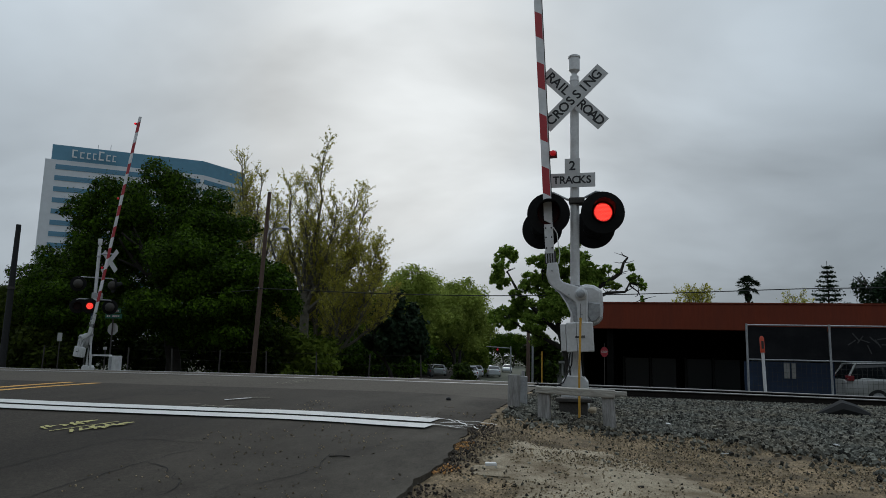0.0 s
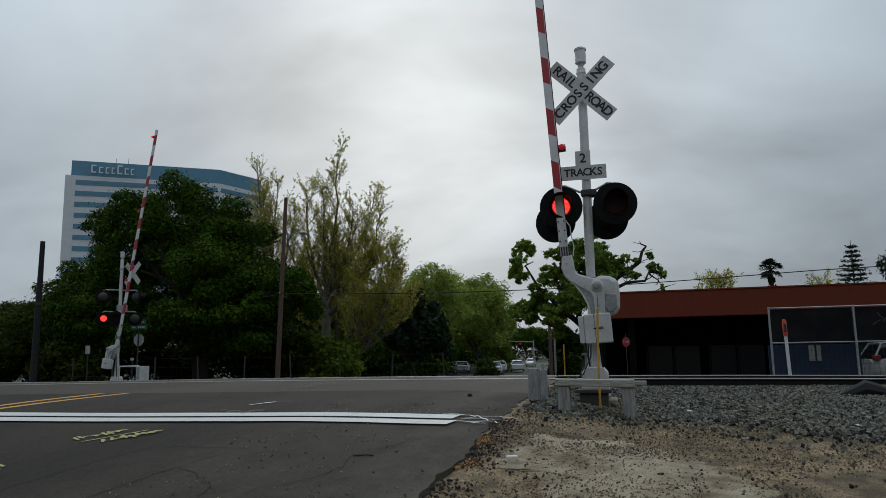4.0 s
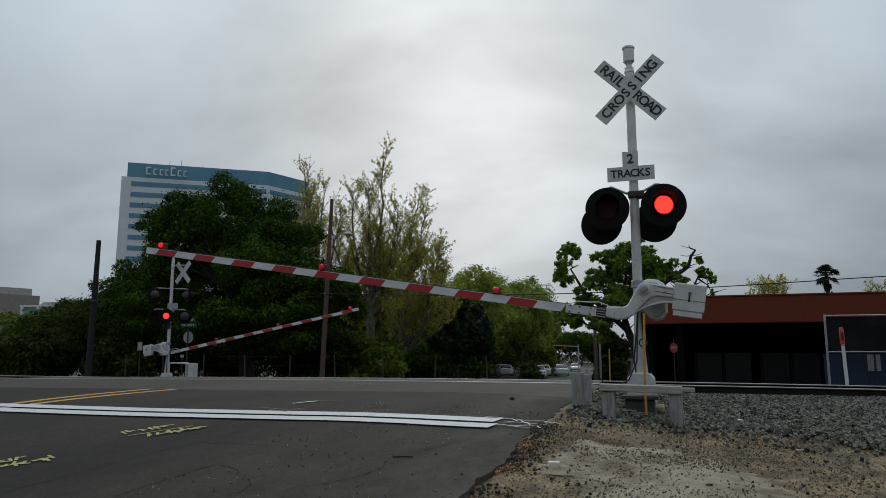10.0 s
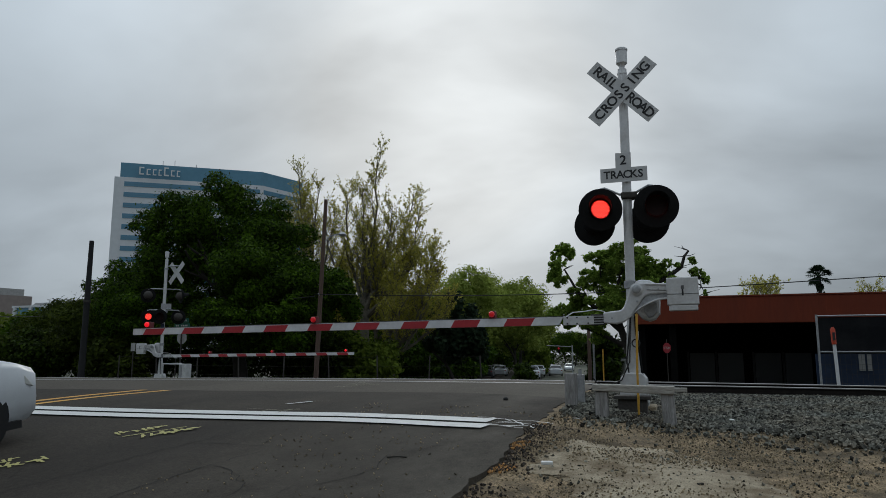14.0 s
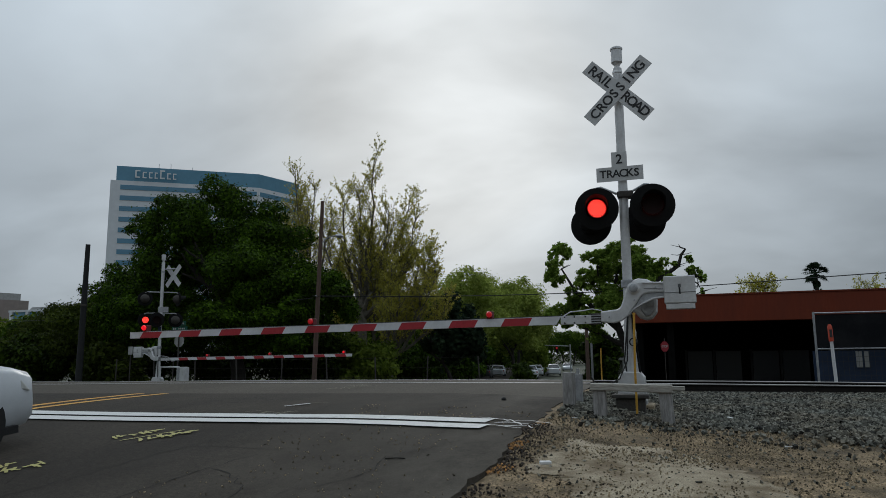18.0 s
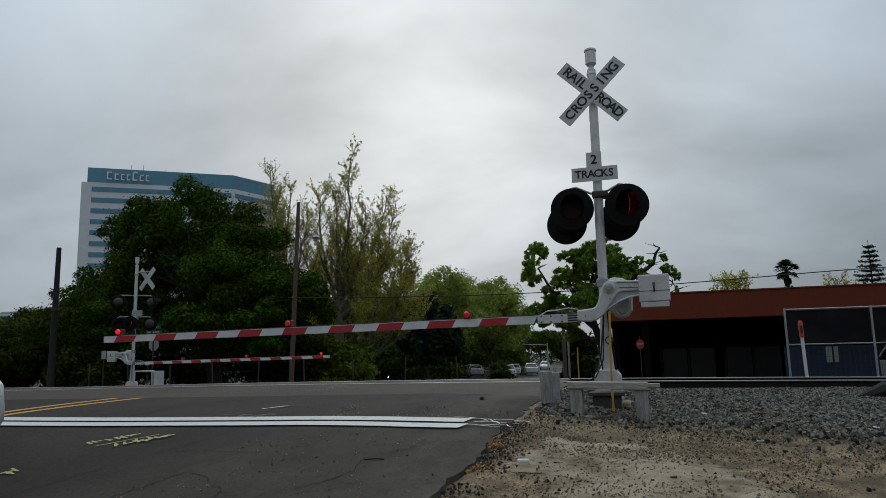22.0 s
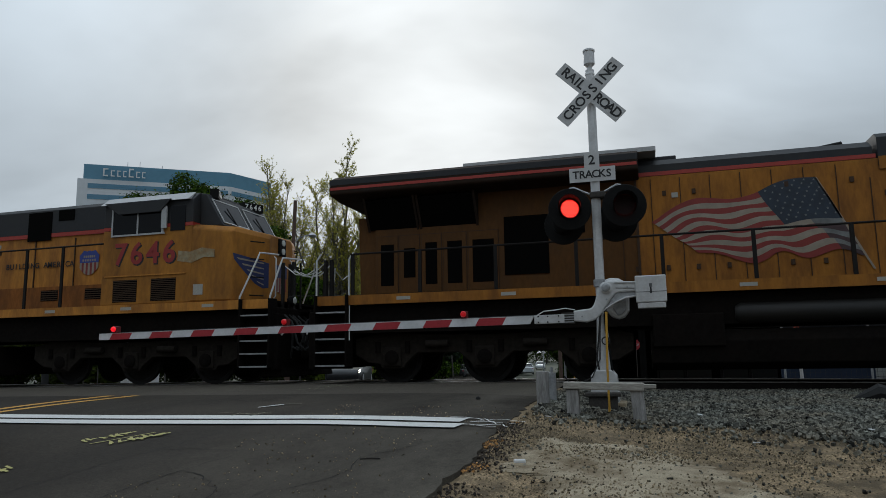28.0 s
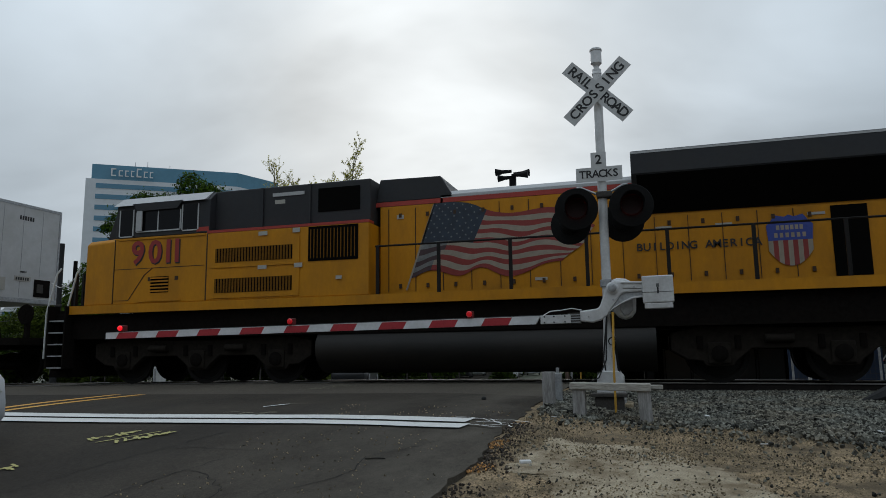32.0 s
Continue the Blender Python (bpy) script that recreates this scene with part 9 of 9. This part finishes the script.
def car(label, paint, at, tall=0.0, lit=False, group="", name="car", wagon=False):
    """A saloon car that faces +x, standing on z = 0."""
    t = thing(name, label, "car", at, group)
    st = [(2.24, 0.62, 0.30, 0.50, 0.60), (2.16, 0.78, 0.22, 0.60, 0.70), (1.9, 0.86, 0.19, 0.68, 0.78), (1.35, 0.89, 0.18, 0.76, 0.87), (0.85, 0.90, 0.18, 0.82, 0.95), (0, 0.90, 0.18, 0.85, 0.95), (-1.2, 0.90, 0.18, 0.88, 0.97), (-1.75, 0.88, 0.20, 0.88, 0.99), (-2.05, 0.84, 0.24, 0.84, 0.97), (-2.24, 0.70, 0.34, 0.76, 0.88)]
    rings = []
    for x, hw, zb, zs, zt in st:
        zs, zt = zs + tall * 0.25, zt + tall * 0.25
        half = [(hw * 0.86, zb), (hw * 0.98, zb + 0.10), (hw, (zb + zs) / 2), (hw * 0.985, zs), (hw * 0.90, zt - 0.03), (hw * 0.6, zt), (0, zt + 0.012)]
        rings.append([(x, y, z) for y, z in half] + [(x, -y, z) for y, z in half[-2::-1]])
    part("body", loft(rings), paint, t, "painted car body", smooth=True)
    ct, belt = 1.42 + tall, 0.93 + tall * 0.25
    cab = [(0.95, 0.80, belt, 0.80, belt + 0.02), (0.10, 0.82, belt, 0.62, ct - 0.05), (-0.4, 0.82, belt, 0.64, ct), (-1.0, 0.81, belt, 0.62, ct - 0.03), (-1.75, 0.78, belt, 0.72, belt + 0.04)]
    if wagon:
        cab[-1] = (-1.9, 0.80, belt, 0.62, ct - 0.06)
        cab.append((-2.2, 0.78, belt, 0.72, belt + 0.04))
    rings = []
    for x, hb, zb, ht, zt in cab:
        half = [(hb, zb - 0.03), (hb, zb), (ht, zt - 0.03), (ht * 0.85, zt), (0, zt + 0.015)]
        rings.append([(x, y, z) for y, z in half] + [(x, -y, z) for y, z in half[-2::-1]])
    part("greenhouse", loft(rings), M["car_glass"], t, "dark car windows", smooth=True)
    rr = [[(x, y, z) for y, z in ((0.60, zt - 0.005), (0.52, zt + 0.012), (0, zt + 0.03), (-0.52, zt + 0.012), (-0.60, zt - 0.005))] for x, zt in ((0.02, ct - 0.045), (-0.4, ct), (-1.0, ct - 0.02), (-1.95 if wagon else -1.12, ct - 0.06))]
    part("roof", loft(rr), paint, t, smooth=True)
    for s in (-1, 1):
        for xa, xb in ((0.95, 0.12), (-0.42, -0.46), (-1.9 if wagon else -1.08, -2.18 if wagon else -1.72)):
            za = belt if xa > 0.5 else ct - 0.06
            zb = ct - 0.06 if xa > 0.5 else belt
            part("pillar", G().tube([(xa, s * (0.815 if za < ct - 0.1 else 0.635), za), (xb, s * (0.815 if zb < ct - 0.1 else 0.635), zb)], 0.032, 6), paint, t, smooth=True)
        part("mirror", G().box(0.55, 0.70, s * 0.92 - 0.09, s * 0.92 + 0.09, belt - 0.02, belt + 0.11), paint, t, bevel=0.03)
        part("headlight", G().prism([(2.10, 0.58), (1.80, 0.66), (1.78, 0.74), (1.98, 0.72)], "y", s * 0.76 - 0.07, s * 0.76 + 0.07), M["lamp_lit"] if lit else M["lamp_off"], t, "headlight", bevel=0.015)
        part("tail_light", G().box(-2.20, -2.00, s * 0.70 - 0.14, s * 0.70 + 0.14, 0.68 + 0.2 * wagon, 0.84 + 0.2 * wagon), M["sign_red"], t, "red tail light", bevel=0.02)
        part("sill", G().box(-1.9, 1.9, s * 0.84 - 0.03, s * 0.84 + 0.03, 0.17, 0.25), M["rubber"], t)
        for x in (1.38, -1.35):
            w = part("wheel", G().lathe([(0.20, -0.10), (0.30, -0.10), (0.32, -0.06), (0.32, 0.06), (0.30, 0.10), (0.20, 0.10)], pose(x, s * 0.80, 0.32, 90), 24), M["rubber"], t, "black tyre", smooth=True)
            part("rim", G().lathe([(0.06, 0.115), (0.20, 0.105), (0.21, 0.09)], pose(x, s * 0.80, 0.32, -90 * s), 18), M["galv"], w, "silver rim", smooth=True)
            part("wheel_arch", G().lathe([(0.335, -0.06), (0.375, -0.06), (0.375, 0.0), (0.335, 0.0)], pose(x, s * 0.868, 0.32, -90 * s), 24), M["rubber"], t)
    part("grille", G().box(2.17, 2.225, -0.42, 0.42, 0.40, 0.56), M["black"], t, "dark grille", bevel=0.01)
    part("bumper_intake", G().box(2.14, 2.215, -0.5, 0.5, 0.24, 0.33), M["black"], t)
    part("chrome_bar", G().box(2.222, 2.232, -0.40, 0.40, 0.475, 0.495), M["lamp_off"], t)
    part("plate", G().box(2.232, 2.238, -0.15, 0.15, 0.36, 0.46), M["faded"], t)
    return t


M["car_glass"] = glass_mat("car_glass", (0.010, 0.012, 0.014), 0.05)
white_paint, dark_paint = car_paint("pearl_white", (0.52, 0.54, 0.56)), car_paint("charcoal_paint", (0.018, 0.020, 0.023))
silver_paint, blue_paint = car_paint("silver_paint", (0.34, 0.34, 0.33)), car_paint("blue_paint", (0.03, 0.05, 0.10))
white_car = car("white saloon car that waits at the stop line", white_paint, pose(-7.65, 3.9, road_z(4), 0, -5.5, 90), 0.42)
dark_car = car("dark charcoal saloon car on the far side of the crossing", dark_paint, pose(-16.0, 38, road_z(38), 0, 0, -80), lit=True)
van = car("silver minivan parked behind the fence", silver_paint, pose(9.36, 26.2, 0.10, 0, 0, 0), 0.06, name="minivan", wagon=True)
for i, (x, y, paint, rz) in enumerate(((-26.6, 92, white_paint, 100), (-23.9, 84, silver_paint, 100), (-22.4, 90, white_paint, 100), (-21.6, 80, dark_paint, 100), (-25.4, 100, silver_paint, 100), (-28.5, 84, white_paint, 10), (-18.4, 104, white_paint, -80), (-21.7, 118, silver_paint, -80), (-16.2, 96, white_paint, 100), (-24.5, 124, dark_paint, 100), (-20.2, 135, white_paint, -80), (-15.4, 76, white_paint, 100), (-17.4, 84, dark_paint, -80), (-17.8, 92, white_paint, 100), (-19.8, 109, silver_paint, -80))):
    car("small far car on the tree-lined street", paint, pose(x, y, road_z(y), 0, 0, rz), group="cars down the street")


# ---- the left and the distance ----
def build_left():
    # low shrubs and hedge that close the lots
    rnd = random.Random(90)
    for i, (x, y, z, rx, ry, rz, leaf, n) in enumerate(((-33.5, 35, 0.8, 2.6, 1.4, 1.5, "leaf_left", 4200), (-44, 40, 0.8, 5, 2.0, 2.4, "leaf_shrub_shaded", 5200), (-36, 42, 1.0, 7, 2, 3.2, "leaf_shrub_shaded", 9000), (-27, 44, 0.8, 7, 2, 3.2, "leaf_shrub_shaded", 9000), (-54, 46, 0.6, 7, 2.5, 2.6, "leaf_left", 5000), (-66, 52, 0.5, 9, 3, 3.0, "leaf_shrub_shaded", 5000), (-80, 60, 0.5, 12, 3, 3.5, "leaf_left", 5000),
                                                      (-20.5, 60, -0.2, 5, 2, 2.2, "leaf_dark", 4500), (-30, 62, 0.0, 7, 2.5, 3.4, "leaf_dark", 4500), (-34, 80, 0.5, 9, 3, 5, "leaf_shrub_shaded", 5500), (-13.4, 62, -0.2, 1.2, 2, 1.2, "leaf_shrub_shaded", 1800), (-5.9, 58, -0.2, 1.2, 1.5, 1.5, "leaf_shrub_shaded", 2200), (-4.9, 47, -0.2, 1.3, 1.2, 2.1, "leaf_shrub_shaded", 3200), (-26, 58, 0.0, 6, 2.5, 2.6, "leaf_dark", 5200), (-21.5, 44.5, 0.0, 4.2, 1.5, 2.2, "leaf_mid", 5200), (-6, 85, -0.5, 2.6, 2.5, 1.8, "leaf_shrub_shaded", 3000), (-40, 110, 0.5, 14, 4, 7, "leaf_shrub_shaded", 5000), (-34, 230, 2, 26, 6, 5.5, "leaf_shrub_shaded", 6000), (-8, 120, 0, 5, 4, 2.2, "leaf_mid", 3500), (-12, 185, 1, 9, 4, 3.0, "leaf_dark", 3500))):
        s = thing("shrub", "dense green shrubs at the edge of the lot", "shrub", pose(x, y, road_z(y) - 0.1 if y > 40 else 0.0), "shrubs behind the far road")
        part("stems", G().tube([(0, 0, -0.3), (0.2, 0, rz * 0.8)], [0.12, 0.04], 6).tube([(0.6, 0, -0.3), (0.9, 0.2, rz * 0.7)], [0.1, 0.03], 6), M["bark"], s)
        leaves("crown", lumps(rnd, 0, 0, rz * 0.55, rx, ry, rz, 16, 0.38), int(n * 1.8) if y < 70 else n, 0.25 if y < 70 else 0.6, M[leaf], s, 900 + i, 0.35)
    # wire fence on the far verge
    f = thing("wire_fence", "sagging wire fence on thin posts across the road", "fence")
    for i in range(9):
        x = -29.5 + 2.6 * i
        part("post", G().tube([(x, 31.5, -0.2), (x + rnd.uniform(-0.1, 0.1), 31.5, 1.45)], 0.035, 6), M["galv_dark"], f)
    for z in (0.5, 0.95, 1.4):
        part("strand", G().tube([(-29.5, 31.5, z), (-18, 31.5, z - 0.05), (-8.7, 31.5, z)], 0.005, 4), M["galv_dark"], f)
    # signs beside the far gate
    for x, y, zt, w, h, lab in ((-27.2, 30, 2.1, 0.28, 0.42, "small grey notice on a thin post"), (-25.3, 31, 1.45, 0.22, 0.14, "tiny white notice on a thin post")):
        s = thing("notice_post", lab, "sign", pose(x, y, 0))
        part("post", G().box(-0.02, 0.02, -0.02, 0.02, -0.2, zt), M["galv_dark"], s)
        part("plate", G().box(-w / 2, w / 2, -0.03, -0.022, zt - h, zt), M["faded"], s)
    s = thing("street_sign", "green street name signs on a steel post", "street sign", pose(-21.47, 26.6, 0))
    part("post", G().tube([(0, 0, -0.2), (0, 0, 3.05)], 0.03, 8), M["galv_dark"], s, smooth=True)
    for z, rot, y in ((2.80, 0, -0.04), (3.03, -12, -0.04)):
        p = part("name_plate", G().box(-0.42, 0.42, -0.006, 0.006, -0.10, 0.10, pose(0.05, y, z, 0, 0, rot)), M["sign_green"], s, "green name plate")
        for i in range(7):
            if i != 2:
                part("mark", G().box(-0.34 + 0.095 * i, -0.28 + 0.095 * i, -0.012, -0.007, -0.035, 0.035, pose(0.05, y, z, 0, 0, rot)), M["pvc"], p)
    part("back_plate", G().prism([(r_ * math.cos(radians(22.5 + 45 * i)), 2.24 + r_ * math.sin(radians(22.5 + 45 * i))) for i in range(8) for r_ in (0.28,)], "y", 0.035, 0.042), M["faded"], s, "back of a road sign")
    c = thing("relay_cabinet", "silver frame and cabinet beside the far gate", "cabinet", pose(-20.88, 25.6, 0))
    part("cabinet", G().box(0.34, 0.68, -0.2, 0.2, -0.1, 1.10), M["silver"], c, bevel=0.015)
    part("cabinet_door", G().box(0.38, 0.50, -0.215, -0.2, 0.05, 1.06), M["galv"], c)
    part("frame", G().tube([(-0.68, 0, -0.1), (-0.68, 0, 1.1), (0.32, 0, 1.1)], 0.04, 6), M["silver"], c)
    # far office blocks
    b = thing("office_block", "pale curved office block with rows of small windows", "office building", pose(-173.5, 140, 0.4))
    part("wall", G().prism([(-24, -4), (-6, -7), (5, -5), (8, 4), (-24, 8)], "z", -2, 16.6), M["brown_wall"], b, "dull brown stone wall")
    part("attic", G().prism([(-24, -2), (-7, -5), (3, -3), (5, 4), (-24, 8)], "z", 16.6, 18.6), M["faded"], b)
    for r in range(7):
        for i in range(12):
            q = i / 12
            x, y = (-6 + 10.6 * q, -7.06 + 1.93 * q)
            part("window", G().box(x + 0.12, x + 0.70, y - 0.10, y + 0.3, 3.2 + 1.95 * r, 4.4 + 1.95 * r), M["window"], b)
        for i in range(12):
            x = -23.5 + 1.46 * i
            y = -4 - 3.0 * (x + 24) / 18
            part("window", G().box(x + 0.2, x + 1.0, y - 0.2, y + 0.3, 3.2 + 1.95 * r, 4.4 + 1.95 * r), M["window"], b)
    d = thing("glass_block", "low blue glass office block with a grey roof", "office building", pose(-122.5, 113, 0.6))
    part("wall", G().box(-7.5, 2.5, -4, 8, -2, 10.4), M["tower_blue"], d, "blue glass wall")
    part("roof_slab", G().box(-7.7, 2.7, -4.3, 8.3, 10.4, 10.8), M["tower_white"], d)
    part("plant_room", G().prism([(-5, 10.8), (1.8, 10.8), (0.8, 11.5), (-4, 11.5)], "y", -2, 6), M["faded"], d)
    for x in (-7.3, -3.0, 1.0):
        part("pier", G().box(x, x + 0.7, -4.4, -4.0, -2, 10.6), M["tower_white"], d)
    for z in (3.2, 6.6):
        part("sill_band", G().box(-7.5, 2.5, -4.2, -4.0, z, z + 0.5), M["tower_white"], d)
    # raised white shapes of the tower's sign
    m = pose(*(TA + TD * 8.2 + TN * 0.9), 0, 0, TROT)
    for x0, w, h in ((0, 2.2, 2.9), (2.6, 1.8, 2.3), (4.8, 1.6, 2.3), (6.8, 1.4, 2.3), (8.6, 2.2, 3.3), (11.1, 1.8, 2.3), (13.2, 1.5, 2.3)):
        part("sign_mark", G().box(x0 + 0.1 * w, x0 + 0.3 * w, -0.3, 0.1, 67.6, 67.6 + h, m).box(x0 + 0.3 * w, x0 + 0.85 * w, -0.3, 0.1, 67.6 + 0.85 * h, 67.6 + h, m).box(x0 + 0.3 * w, x0 + 0.85 * w, -0.3, 0.1, 67.6, 67.6 + 0.15 * h, m), M["pvc"], tower)
    for x, h in ((24, 2.2), (31, 2.6), (44, 1.6)):
        q = TA + TD * x * 0.6
        part("roof_mast", G().tube([(q.x, q.y + 3, 72), (q.x, q.y + 3, 72 + h)], 0.10, 5), M["galv"], tower)


build_left()


# ---- what moves ----
NEAR_ARM = [(0, 87.2), (3.6, 86.9), (4.2, 86.6), (4.8, 85.6), (5.2, 82.4), (5.5, 79.0), (6, 68.5), (6.5, 58.9), (7, 50.1), (7.5, 42.0), (8, 34.4), (8.5, 27.4), (9, 20.7), (9.5, 14.4), (10, 9.02), (10.5, 5.95), (11, 3.74), (11.4, 2.21), (11.8, 0.58), (12.1, -0.4), (12.4, -0.6), (32, -0.6)]
FAR_ARM = [(0, 81.2), (3.6, 81.0), (4.2, 80.7), (4.8, 80.0), (5.2, 78.2), (5.5, 75.8), (6, 64.5), (6.5, 55.34), (7, 46.33), (7.5, 38.95), (8, 32.09), (8.5, 25.86), (9, 20.13), (9.5, 15.19), (10, 10.85), (10.5, 7.47), (11, 4.88), (11.5, 2.67), (12, 1.13), (12.6, 0.65), (32, 0.65)]
FLASH = 1.2515


def lens_rows(m, lit):
    """Rows that turn a lens's lit face out while it is on."""
    keys = {}
    marks = []
    for k in range(-1, 28):
        t0 = 32.0 - FLASH * (26 - k) + (0.0 if lit > 0 else FLASH / 2)
        marks.append((math.ceil((t0 + 0.021) * 30), math.floor((t0 + 0.575) * 30)))
    marks = [q for q in marks if q[0] < 959]
    for on, off in marks:
        for n, ang in ((on - 2, 180), (on - 1, 99), (on, 11), (off, 11), (off + 1, 99), (off + 2, 180)):
            keys[n] = ang
    at = lambda n: 11 if any(a <= n <= b for a, b in marks) else 180
    rows = [(0, keys.get(0, at(0)))] + [(n, a) for n, a in sorted(keys.items()) if 0 < n < 960] + [(960, keys.get(960, at(960)))]
    return [(n / 30, m @ pose(0, 0, 0, 0, ang)) for n, ang in rows]


def motions():
    for arm, rows, side in ((near_arm, NEAR_ARM, -1), (far_arm, FAR_ARM, 1)):
        walk(arm, [(t, pose(HUB[side], 0, 1.62, 0, a * -side, 0)) for t, a in rows])
    for lens, m, lit in LENSES:
        walk(lens, lens_rows(m, lit))
    for ob, off in TRAIN:
        walk(ob, [(t, pose(off + SPEED * (t - 28) + 0.067 * max(0.0, 28 - t), 15.15, 0.925)) for t in (0, 8, 16, 24, 26, 27, 28, 29, 30, 32)])

    # the white car rolls up to the stop line; the dark car comes up the far street
    stop = [(0, -22.0), (6, -15.0), (10.4, 1.1), (10.9, 2.4), (11.2, 3.02), (11.4, 3.28), (11.6, 3.48), (11.8, 3.62), (12.0, 3.79), (12.3, 3.93), (12.7, 4.0), (32, 4.0)]
    walk(white_car, [(t, pose(-7.60, y, road_z(y), 0, -math.degrees(math.atan2(road_z(y + 1.4) - road_z(y - 1.4), 2.8)), 90)) for t, y in stop])
    come = [(0, 250.0), (17.5, 108.0), (19.5, 88.0), (21, 73.0), (21.5, 67.0), (22, 60.0), (22.5, 53.0), (23, 45.0), (23.5, 38.6), (24, 34.6), (24.6, 33.4), (25.2, 33.0), (32, 33.0)]
    walk(dark_car, [(t, pose(-14.55 - 0.275 * (y - 33.0), y, road_z(y) - 0.03, 0, math.degrees(math.atan2(road_z(y + 1.4) - road_z(y - 1.4), 2.8)), -76)) for t, y in come])
    # wheels roll while the train is near
    for ax, x, r in WHEELS:
        w = SPEED / r
        rows = [(0, pose(x, 0, r))]
        t = 24.4
        while t < 32.05:
            rows.append((t, pose(x, 0, r, 0, math.degrees(w * (t - 24.4)))))
            t += 2 / 30
        walk(ax, rows)


motions()
